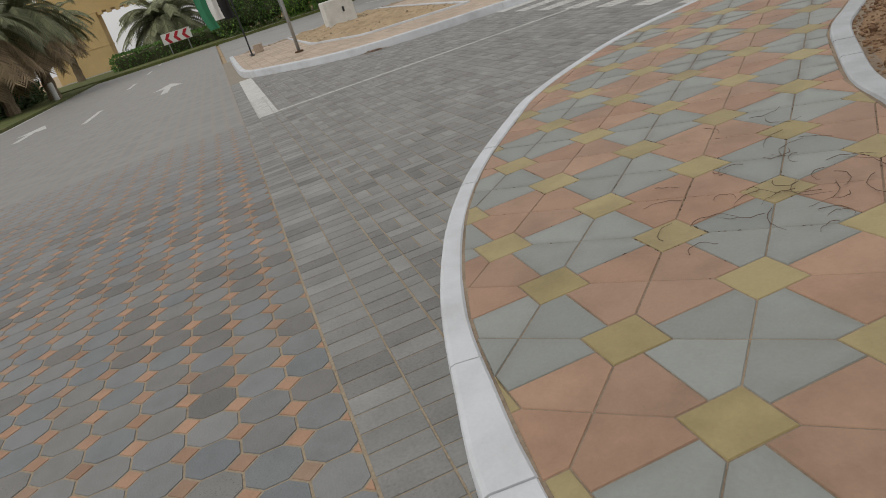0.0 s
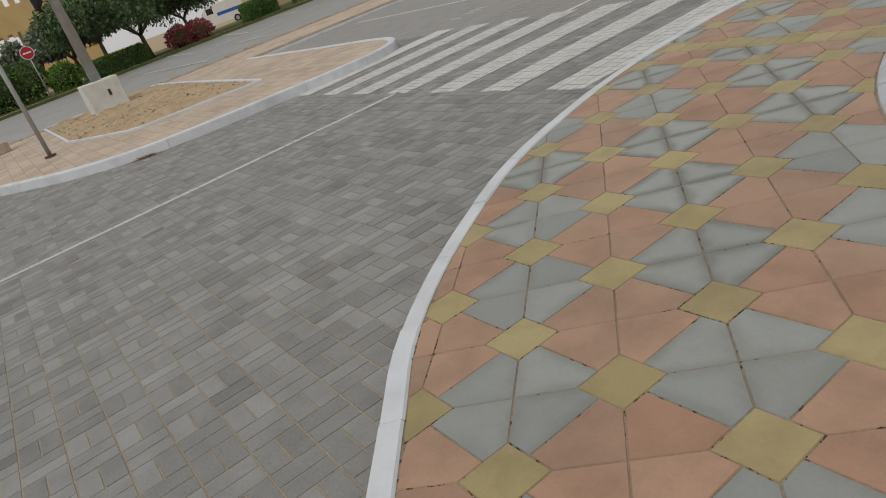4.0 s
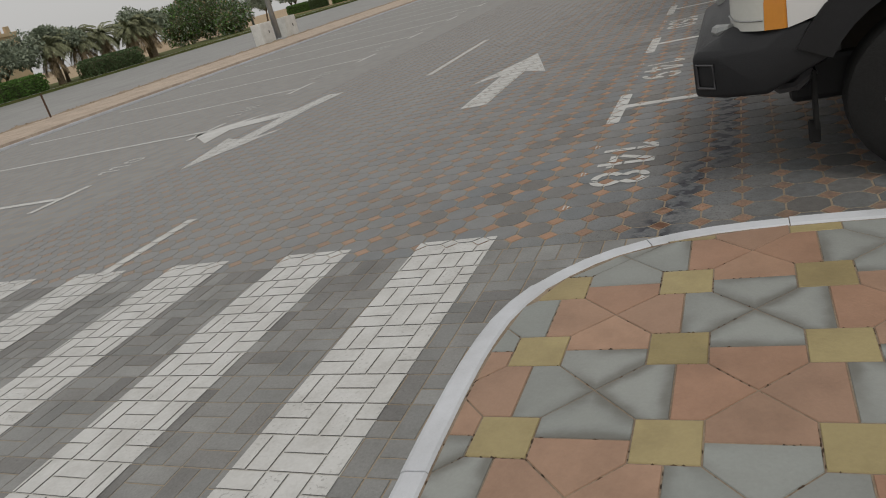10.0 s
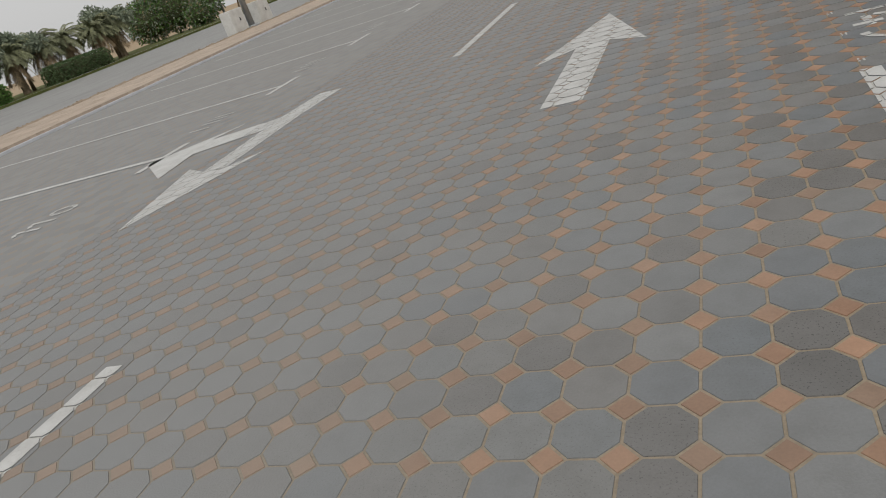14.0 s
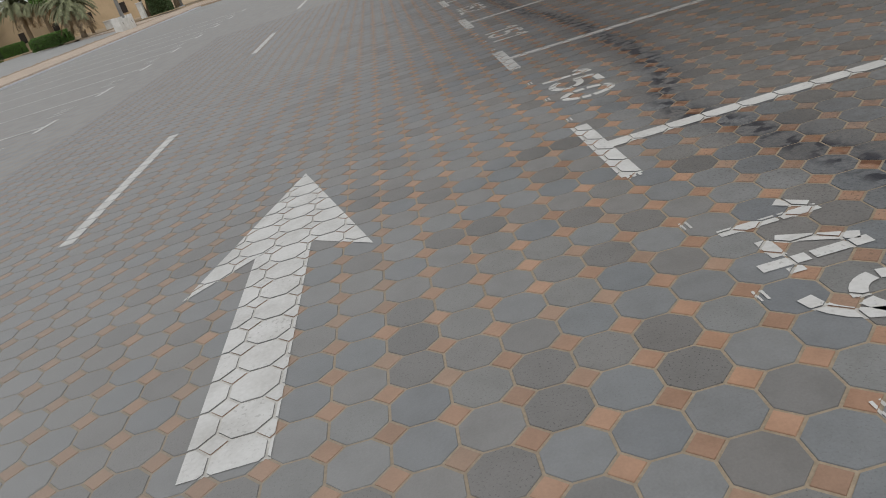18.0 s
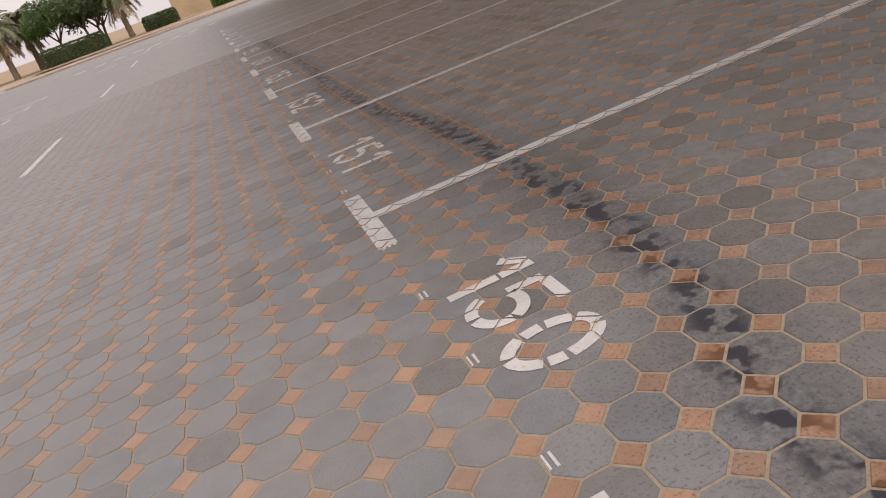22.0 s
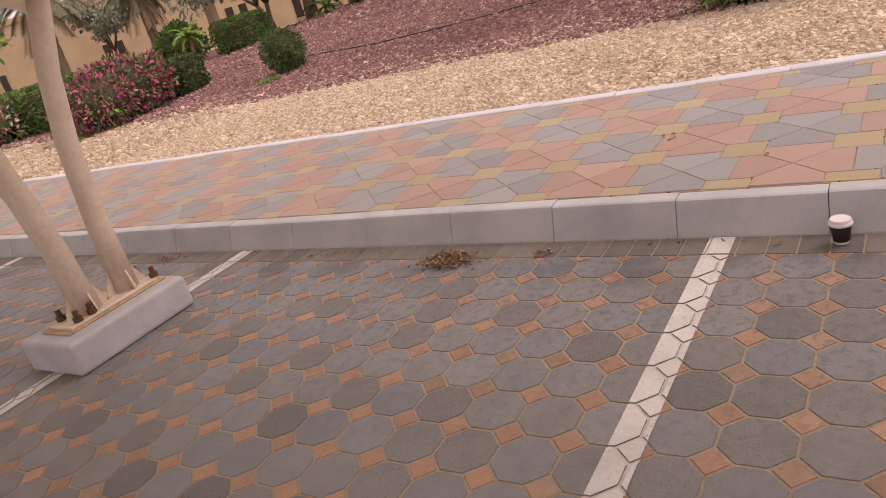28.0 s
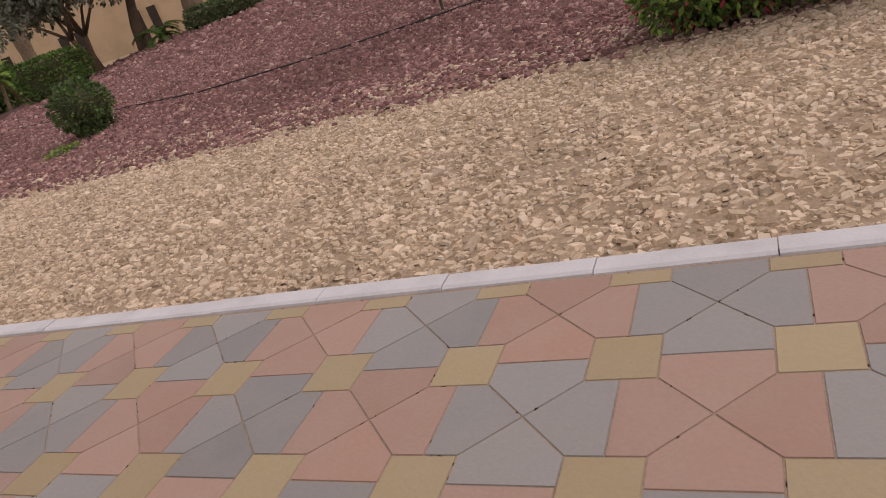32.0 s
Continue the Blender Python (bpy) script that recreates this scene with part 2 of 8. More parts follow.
def smooth_line(pts, step=0.08):
    """A Catmull-Rom line through points, sampled evenly."""
    out = []
    n = len(pts)
    for i in range(n - 1):
        p0, p1, p2, p3 = (Vector(pts[max(0, min(n - 1, j))]) for j in (i - 1, i, i + 1, i + 2))
        m = max(1, int((p2 - p1).length / step))
        for k in range(m):
            t = k / m
            q = 0.5 * ((2 * p1) + (p2 - p0) * t + (2 * p0 - 5 * p1 + 4 * p2 - p3) * t * t + (3 * p1 - p0 - 3 * p2 + p3) * t ** 3)
            out.append((q.x, q.y))
    out.append(tuple(pts[-1]))
    return out


def offset_line(line, d):
    """Moved to its left by d."""
    out = []
    for i, p in enumerate(line):
        a, b = line[max(0, i - 1)], line[min(len(line) - 1, i + 1)]
        l = math.hypot(b[0] - a[0], b[1] - a[1])
        out.append((p[0] - (b[1] - a[1]) / l * d, p[1] + (b[0] - a[0]) / l * d))
    return out


def kerb(name, line, width, top, length, material, label, parent=None, deep=0.06, round_=0.02, lean=0.006):
    """A row of kerb stones along a line, their body to its left; every stone is an object."""
    own = parent or tagged(holder(name), label, "kerb", kind="structure")
    acc = [0.0]
    for a, b in zip(line, line[1:]):
        acc.append(acc[-1] + math.hypot(b[0] - a[0], b[1] - a[1]))

    def at(s):
        s = max(0.0, min(acc[-1], s))
        i = 0
        while i < len(acc) - 2 and acc[i + 1] < s:
            i += 1
        k = (s - acc[i]) / max(1e-9, acc[i + 1] - acc[i])
        a, b = line[i], line[i + 1]
        l = math.hypot(b[0] - a[0], b[1] - a[1])
        return a[0] + (b[0] - a[0]) * k, a[1] + (b[1] - a[1]) * k, (b[0] - a[0]) / l, (b[1] - a[1]) / l

    m = max(1, round(acc[-1] / length))
    step = acc[-1] / m
    for s in range(m):
        wob = 0.004 * math.sin(s * 12.9898 + len(line))
        up = 0.003 * math.sin(s * 7.7 + 1.3)
        verts, faces = [], []
        cuts = [s * step + 0.0018, *[s * step + step * q for q in (0.25, 0.5, 0.75)], (s + 1) * step - 0.0018]
        for c in cuts:
            x, y, dx, dy = at(c)
            w = width(x, y) if callable(width) else width
            prof = [(0, -deep), (lean * 0.1, 0.004), (lean, top - round_), (lean + round_ * 0.3, top - round_ * 0.3), (lean + round_, top), (w - 0.008, top), (w, top - 0.008), (w, -deep)]
            for o, z in prof:
                verts.append((x - dy * (o + wob), y + dx * (o + wob), z + (up if z > 0 else 0)))
        k = len(prof)
        for i in range(len(cuts) - 1):
            for j in range(k - 1):
                faces.append((i * k + j, (i + 1) * k + j, (i + 1) * k + j + 1, i * k + j + 1))
        faces.append(tuple(range(k)))
        faces.append(tuple((len(cuts) - 1) * k + j for j in reversed(range(k))))
        piece("kerb_stone", mesh_of("kerb_stone", verts, faces, material), own)
    return own


def sheet(name, poly, z, material, label, category, kind="structure", thick=0.05):
    """A flat area with thickness."""
    bm = bmesh.new()
    up = [bm.verts.new((x, y, z)) for x, y in poly]
    bm.faces.new(up)
    r = bmesh.ops.extrude_face_region(bm, geom=list(bm.faces))
    for v in r["geom"]:
        if isinstance(v, bmesh.types.BMVert):
            v.co.z -= thick
    bmesh.ops.recalc_face_normals(bm, faces=list(bm.faces))
    me = bpy.data.meshes.new(name)
    bm.to_mesh(me)
    bm.free()
    me.materials.append(material)
    return tagged(new(name, me), label, category, kind=kind)

# ---------------------------------------------------------------- materials of the ground
grey_octagon = surface("grey_paver", [(0.178, 0.19, 0.203), (0.205, 0.212, 0.218), (0.22, 0.222, 0.222), (0.192, 0.185, 0.178), (0.182, 0.197, 0.21), (0.212, 0.212, 0.206), (0.176, 0.168, 0.161), (0.152, 0.149, 0.145)], 0.6, 5.0, 130, 0.09, 0.24, 0.2, vary=0.06, spec=0.45, pits=0.8)
orange_paver = surface("orange_paver", [(0.37, 0.218, 0.14), (0.42, 0.255, 0.17), (0.32, 0.192, 0.128), (0.34, 0.232, 0.168)], 0.66, 5.0, 110, 0.1, 0.3, 0.2, vary=0.1, spec=0.4)
brick_paver = surface("grey_brick_paver", [(0.209, 0.211, 0.207), (0.248, 0.249, 0.244), (0.275, 0.276, 0.270), (0.226, 0.222, 0.215), (0.182, 0.179, 0.175)], 0.62, 2.2, 90, 0.16, 0.4, 0.25, vary=0.08, spec=0.5, pits=0.4, pit_colour=(0.09, 0.088, 0.085), pit_scale=60)
slate_tile = surface("blue_grey_tile", [(0.228, 0.242, 0.23), (0.278, 0.292, 0.278), (0.25, 0.259, 0.246)], 0.52, 3.2, 90, 0.06, 0.4, 0.2, vary=0.07, stain_colour=(0.20, 0.203, 0.186), spec=0.5)
pink_tile = surface("terracotta_pink_tile", [(0.345, 0.203, 0.134), (0.392, 0.243, 0.163), (0.335, 0.212, 0.147), (0.365, 0.208, 0.135)], 0.52, 3.0, 90, 0.06, 0.4, 0.2, vary=0.07, spec=0.5)
yellow_tile = surface("ochre_tile", [(0.335, 0.268, 0.122), (0.366, 0.299, 0.15), (0.323, 0.255, 0.125)], 0.52, 3.0, 90, 0.06, 0.4, 0.2, vary=0.07, spec=0.5)
tile_joint = surface("tile_joint_dirt", [(0.17, 0.13, 0.10), (0.31, 0.245, 0.18), (0.21, 0.165, 0.125), (0.36, 0.285, 0.21)], 0.95, 3.5, 80, 0.3, 0.4, 0.3)
walk_joint = surface("walkway_joint_dust", [(0.27, 0.21, 0.165), (0.36, 0.285, 0.23), (0.22, 0.17, 0.135)], 0.95, 3.5, 80, 0.3, 0.3, 0.3)
walk_slate = surface("dusty_blue_grey_tile", [(0.245, 0.252, 0.255), (0.292, 0.298, 0.298), (0.27, 0.274, 0.273), (0.23, 0.234, 0.234)], 0.6, 3.2, 90, 0.05, 0.5, 0.15, vary=0.06, stain_colour=(0.305, 0.29, 0.275), spec=0.4)
walk_pink = surface("dusty_pink_tile", [(0.360, 0.230, 0.184), (0.405, 0.270, 0.221), (0.342, 0.234, 0.194), (0.392, 0.248, 0.194)], 0.6, 3.0, 90, 0.05, 0.45, 0.15, vary=0.06, stain_colour=(0.39, 0.295, 0.25), spec=0.4)
walk_yellow = surface("dusty_ochre_tile", [(0.356, 0.288, 0.167), (0.387, 0.320, 0.198), (0.342, 0.275, 0.167)], 0.6, 3.0, 90, 0.05, 0.35, 0.15, vary=0.06, stain_colour=(0.38, 0.325, 0.235), spec=0.4)
joint_sand = surface("joint_sand", [(0.235, 0.19, 0.138), (0.35, 0.288, 0.212), (0.28, 0.226, 0.162)], 0.95, 1.5, 80, 0.25, 0.25, 0.3)
soldier_brick = surface("grimy_brick_paver", [(0.15, 0.14, 0.125), (0.18, 0.165, 0.145), (0.135, 0.13, 0.122), (0.165, 0.15, 0.13)], 0.7, 5.0, 90, 0.16, 0.35, 0.25, vary=0.09, spec=0.4)
kerb_concrete = surface("pale_kerb_concrete", [(0.54, 0.56, 0.60), (0.61, 0.63, 0.67), (0.50, 0.515, 0.545)], 0.7, 2.5, 90, 0.05, 0.25, 0.15)
plain_concrete = surface("grey_concrete", [(0.417, 0.439, 0.455), (0.476, 0.498, 0.514), (0.380, 0.396, 0.407)], 0.8, 2.0, 70, 0.05, 0.35, 0.12)
planter_concrete = surface("blue_grey_kerb_concrete", [(0.40, 0.422, 0.448), (0.46, 0.48, 0.505), (0.36, 0.375, 0.39)], 0.75, 3.0, 90, 0.06, 0.3, 0.15)
white_paint = surface("worn_white_road_paint", [(0.50, 0.50, 0.49), (0.60, 0.60, 0.59), (0.53, 0.525, 0.51)], 0.75, 3.0, 70, 0.1, 0.5, 0.2, stain_colour=(0.37, 0.36, 0.34), pits=0.5, pit_colour=(0.24, 0.235, 0.225), pit_scale=65)
joint_paint = surface("paint_in_joints", [(0.46, 0.45, 0.42), (0.56, 0.55, 0.52), (0.40, 0.375, 0.34)], 0.85, 4.0, 70, 0.2, 0.3, 0.2)
sand_earth = surface("sand", [(0.36, 0.27, 0.165), (0.44, 0.335, 0.215), (0.27, 0.19, 0.115)], 0.95, 1.6, 30, 0.3, 0.45, 0.8)
ridge_earth = surface("dusty_brown_ridge", [(0.27, 0.20, 0.14), (0.36, 0.285, 0.21), (0.22, 0.16, 0.11)], 0.95, 1.6, 30, 0.3, 0.4, 0.8)
red_soil = surface("clodded_red_soil", [(0.13, 0.072, 0.041), (0.21, 0.123, 0.072), (0.28, 0.18, 0.11), (0.17, 0.097, 0.056), (0.31, 0.21, 0.13)], 0.95, 5.0, 60, 0.3, 0.4, 0.9, vary=0.15)
tan_paving = surface("tan_paving", [(0.445, 0.36, 0.285), (0.50, 0.41, 0.33), (0.41, 0.33, 0.265)], 0.7, 0.8, 40, 0.2, 0.3, 0.2)


def bricked(m, length, width):
    """Small pavers in a surface that stays far off: joints and piece-by-piece tone."""
    nt = m.node_tree
    b = nt.nodes["Principled BSDF"]
    src = b.inputs["Base Color"].links[0].from_socket
    geo = nt.nodes.new("ShaderNodeNewGeometry")
    br = nt.nodes.new("ShaderNodeTexBrick")
    br.inputs["Scale"].default_value = 1.0
    br.inputs["Brick Width"].default_value = length
    br.inputs["Row Height"].default_value = width
    br.inputs["Mortar Size"].default_value = 0.006
    br.inputs["Color1"].default_value = (0.88, 0.86, 0.85, 1)
    br.inputs["Color2"].default_value = (1.1, 1.09, 1.09, 1)
    br.inputs["Mortar"].default_value = (0.72, 0.68, 0.62, 1)
    link(nt, geo.outputs["Position"], br.inputs["Vector"])
    mx = nt.nodes.new("ShaderNodeMix")
    mx.data_type = "RGBA"
    mx.blend_type = "MULTIPLY"
    mx.inputs["Factor"].default_value = 1.0
    link(nt, src, mx.inputs["A"])
    link(nt, br.outputs["Color"], mx.inputs["B"])
    link(nt, mx.outputs["Result"], b.inputs["Base Color"])


bricked(tan_paving, 0.4, 0.2)
far_road = surface("far_grey_road", [(0.25, 0.248, 0.244), (0.30, 0.298, 0.29), (0.225, 0.224, 0.222)], 0.6, 0.35, 25, 0.2, 0.25, 0.2)
desert = surface("dusty_ground", [(0.34, 0.25, 0.16), (0.42, 0.32, 0.21), (0.28, 0.2, 0.12)], 0.95, 0.2, 8, 0.25, 0.3, 0.3)


def octagon_sheet_material(x0, y0, p):
    """Octagons and small squares in the relief and colour of a surface that stays far off."""
    m = bpy.data.materials.new("far_octagon_paving")
    m.use_nodes = True
    nt = m.node_tree
    b = nt.nodes["Principled BSDF"]
    b.inputs["Roughness"].default_value = 0.58
    b.inputs["Specular IOR Level"].default_value = 0.5
    geo = nt.nodes.new("ShaderNodeNewGeometry")
    sep = nt.nodes.new("ShaderNodeSeparateXYZ")
    link(nt, geo.outputs["Position"], sep.inputs[0])

    def op(kind, a, c):
        n = nt.nodes.new("ShaderNodeMath")
        n.operation = kind
        for i, v in enumerate((a, c)):
            if v is None:
                continue
            if isinstance(v, (int, float)):
                n.inputs[i].default_value = v
            else:
                link(nt, v, n.inputs[i])
        return n.outputs[0]

    us, cells = [], []
    for axis, o in ((0, x0), (1, y0)):
        k = op("DIVIDE", op("SUBTRACT", sep.outputs[axis], o), p)
        cells.append(op("FLOOR", k, None))
        us.append(op("ABSOLUTE", op("SUBTRACT", op("FRACT", k, None), 0.5), None))
    s = op("ADD", us[0], us[1])
    square = op("GREATER_THAN", s, 0.715)
    joint = op("GREATER_THAN", op("MAXIMUM", op("MAXIMUM", us[0], us[1]), op("SUBTRACT", 0.5, op("MULTIPLY", op("ABSOLUTE", op("SUBTRACT", s, 0.707), None), 1.0))), 0.482)
    comb = nt.nodes.new("ShaderNodeCombineXYZ")
    link(nt, cells[0], comb.inputs[0])
    link(nt, cells[1], comb.inputs[1])
    wn = nt.nodes.new("ShaderNodeTexWhiteNoise")
    link(nt, comb.outputs[0], wn.inputs["Vector"])
    ramp = nt.nodes.new("ShaderNodeValToRGB")
    # paler than the near pieces: dust and sky sheen are in these greys
    els = ramp.color_ramp.elements
    els[0].color, els[1].color = (0.212, 0.213, 0.212, 1), (0.262, 0.262, 0.26, 1)
    link(nt, wn.outputs["Value"], ramp.inputs["Fac"])

    def mix(f, a, c, kind="MIX"):
        n = nt.nodes.new("ShaderNodeMix")
        n.data_type = "RGBA"
        n.blend_type = kind
        for key, v in (("Factor", f), ("A", a), ("B", c)):
            if isinstance(v, float):
                n.inputs[key].default_value = v
            elif isinstance(v, tuple):
                n.inputs[key].default_value = (*v, 1)
            else:
                link(nt, v, n.inputs[key])
        return n.outputs["Result"]

    col = mix(square, ramp.outputs["Color"], (0.29, 0.24, 0.20))
    col = mix(joint, col, (0.27, 0.245, 0.21))
    nz = nt.nodes.new("ShaderNodeTexNoise")
    nz.inputs["Scale"].default_value = 0.9
    nz.inputs["Detail"].default_value = 6
    link(nt, geo.outputs["Position"], nz.inputs["Vector"])
    mr = nt.nodes.new("ShaderNodeMapRange")
    mr.inputs["From Min"].default_value = 0.4
    mr.inputs["From Max"].default_value = 0.75
    mr.inputs["To Max"].default_value = 0.45
    link(nt, nz.outputs["Fac"], mr.inputs["Value"])
    col = mix(mr.outputs["Result"], col, (0.25, 0.24, 0.225))
    link(nt, col, b.inputs["Base Color"])
    return m




def oiled(m, wet=(0.022, 0.024, 0.034), soaked=(0.068, 0.073, 0.085)):
    """Oil dripped where engines stand: a winding line of dark blots in mottled grey near the lane, and damp grime along
    the kerb. Near bays are dimmed too.
    """
    nt = m.node_tree
    b = nt.nodes["Principled BSDF"]
    src = b.inputs["Base Color"].links[0].from_socket
    geo = nt.nodes.new("ShaderNodeNewGeometry")
    sep = nt.nodes.new("ShaderNodeSeparateXYZ")
    link(nt, geo.outputs["Position"], sep.inputs[0])

    def op(kind, *args):
        n = nt.nodes.new("ShaderNodeMath")
        n.operation = kind
        for i, v in enumerate(args):
            if isinstance(v, (int, float)):
                n.inputs[i].default_value = v
            else:
                link(nt, v, n.inputs[i])
        return n.outputs[0]

    def cloud(scale, detail, rough=0.5):
        n = nt.nodes.new("ShaderNodeTexNoise")
        n.inputs["Scale"].default_value = scale
        n.inputs["Detail"].default_value = detail
        n.inputs["Roughness"].default_value = rough
        link(nt, geo.outputs["Position"], n.inputs["Vector"])
        return n.outputs["Fac"]

    def ranged(v, a, c, lo, hi):
        n = nt.nodes.new("ShaderNodeMapRange")
        for key, q in (("From Min", a), ("From Max", c), ("To Min", lo), ("To Max", hi)):
            n.inputs[key].default_value = q
        link(nt, v, n.inputs["Value"])
        return n.outputs["Result"]

    # the line's distance from the lane edge, bay by bay
    course = nt.nodes.new("ShaderNodeFloatCurve")
    marks = ((-8.3, 0.56), (-7.6, 0.71), (-6.8, 0.85), (-5.4, 0.84), (-3.4, 0.65), (-2.75, 0.54), (-2.4, 0.65), (-1.76, 0.78), (-0.9, 0.83), (0.7, 0.83), (1.3, 0.74), (3.4, 0.62), (6.0, 0.7), (9.0, 0.66))
    cv = course.mapping.curves[0]
    cv.points[0].location = (0.0, marks[0][1])
    cv.points[-1].location = (1.0, marks[-1][1])
    for y, x in marks[1:-1]:
        cv.points.new((y + 8.3) / 17.3, x)
    course.mapping.update()
    link(nt, ranged(sep.outputs[1], -8.3, 9.0, 0.0, 1.0), course.inputs["Value"])
    d = op("SUBTRACT", sep.outputs[0], course.outputs[0])
    d = op("ABSOLUTE", op("ADD", d, op("MULTIPLY_ADD", cloud(3.0, 3), 0.16, -0.08)))
    spots = ranged(cloud(12.0, 2, 0.5), 0.49, 0.55, 0.0, 1.0)
    blots = op("MULTIPLY", ranged(d, 0.11, 0.04, 0.0, 0.95), spots)
    mottle = op("MULTIPLY", ranged(d, 0.24, 0.06, 0.0, 0.75), ranged(cloud(34.0, 4, 0.7), 0.40, 0.62, 0.15, 1.0))
    halo = op("MULTIPLY", ranged(d, 0.6, 0.12, 0.0, 0.3), ranged(cloud(2.4, 4), 0.4, 0.6, 0.0, 1.0))
    foot = op("ABSOLUTE", op("SUBTRACT", op("ADD", sep.outputs[0], op("MULTIPLY_ADD", cloud(2.2, 4), 0.3, -0.15)), 5.26))
    grime = op("MULTIPLY", ranged(foot, 0.22, 0.06, 0.0, 0.6), ranged(cloud(4.0, 5, 0.6), 0.46, 0.62, 0.0, 1.0))
    by_kerb = ranged(op("ADD", sep.outputs[0], op("MULTIPLY_ADD", cloud(2.0, 3), 1.0, -0.5)), 3.9, 4.9, 0.0, 1.0)
    damp = op("MULTIPLY", by_kerb, ranged(cloud(30.0, 3, 0.6), 0.5, 0.62, 0.12, 0.6))
    # near bays: blotchy dirt, plus a falloff of light put into the colour
    stand = op("ADD", sep.outputs[0], op("MULTIPLY_ADD", cloud(1.6, 4), 1.2, -0.6))
    bay_dim = op("MULTIPLY", ranged(op("ADD", sep.outputs[1], op("MULTIPLY_ADD", cloud(0.9, 2), 1.6, -0.8)), 0.2, -1.6, 0.0, 1.15), op("MULTIPLY", op("MULTIPLY", ranged(stand, 0.3, 1.0, 0.0, 0.36), ranged(stand, 4.6, 3.0, 0.0, 1.0)), ranged(cloud(19.0, 4, 0.65), 0.4, 0.62, 0.5, 1.5)))
    near_oil = ranged(d, 0.75, 0.2, 0.0, 0.55)
    specks = op("MULTIPLY", near_oil, ranged(cloud(85.0, 3, 0.6), 0.55, 0.63, 0.0, 1.0))
    lane = op("GREATER_THAN", sep.outputs[1], -8.42)
    last = src
    for f, c in ((bay_dim, (0.10, 0.097, 0.094)), (halo, (0.10, 0.098, 0.10)), (damp, (0.085, 0.09, 0.098)), (specks, (0.045, 0.044, 0.043)), (mottle, soaked), (grime, tuple(0.9 * v for v in soaked)), (blots, wet)):
        mx = nt.nodes.new("ShaderNodeMix")
        mx.data_type = "RGBA"
        link(nt, op("MULTIPLY", f, lane), mx.inputs["Factor"])
        link(nt, last, mx.inputs["A"])
        mx.inputs["B"].default_value = (*c, 1)
        last = mx.outputs["Result"]
    link(nt, last, b.inputs["Base Color"])


def lane_worn(m, most, colour):
    """Tyre-greyed, dusty pieces out in the driving lane, with the sky's sheen put into their paler colour."""
    nt = m.node_tree
    b = nt.nodes["Principled BSDF"]
    src = b.inputs["Base Color"].links[0].from_socket
    geo = nt.nodes.new("ShaderNodeNewGeometry")
    sep = nt.nodes.new("ShaderNodeSeparateXYZ")
    link(nt, geo.outputs["Position"], sep.inputs[0])
    nz = nt.nodes.new("ShaderNodeTexNoise")
    nz.inputs["Scale"].default_value = 1.1
    nz.inputs["Detail"].default_value = 5
    link(nt, geo.outputs["Position"], nz.inputs["Vector"])
    off = nt.nodes.new("ShaderNodeMath")
    off.operation = "MULTIPLY_ADD"
    link(nt, nz.outputs["Fac"], off.inputs[0])
    off.inputs[1].default_value = 2.6
    link(nt, sep.outputs[0], off.inputs[2])
    mr = nt.nodes.new("ShaderNodeMapRange")
    mr.inputs["From Min"].default_value = 1.4
    mr.inputs["From Max"].default_value = -1.2
    mr.inputs["To Min"].default_value = 0.0
    mr.inputs["To Max"].default_value = most
    link(nt, off.outputs[0], mr.inputs["Value"])
    mix = nt.nodes.new("ShaderNodeMix")
    mix.data_type = "RGBA"
    link(nt, mr.outputs["Result"], mix.inputs["Factor"])
    link(nt, src, mix.inputs["A"])
    mix.inputs["B"].default_value = (*colour, 1)
    link(nt, mix.outputs["Result"], b.inputs["Base Color"])


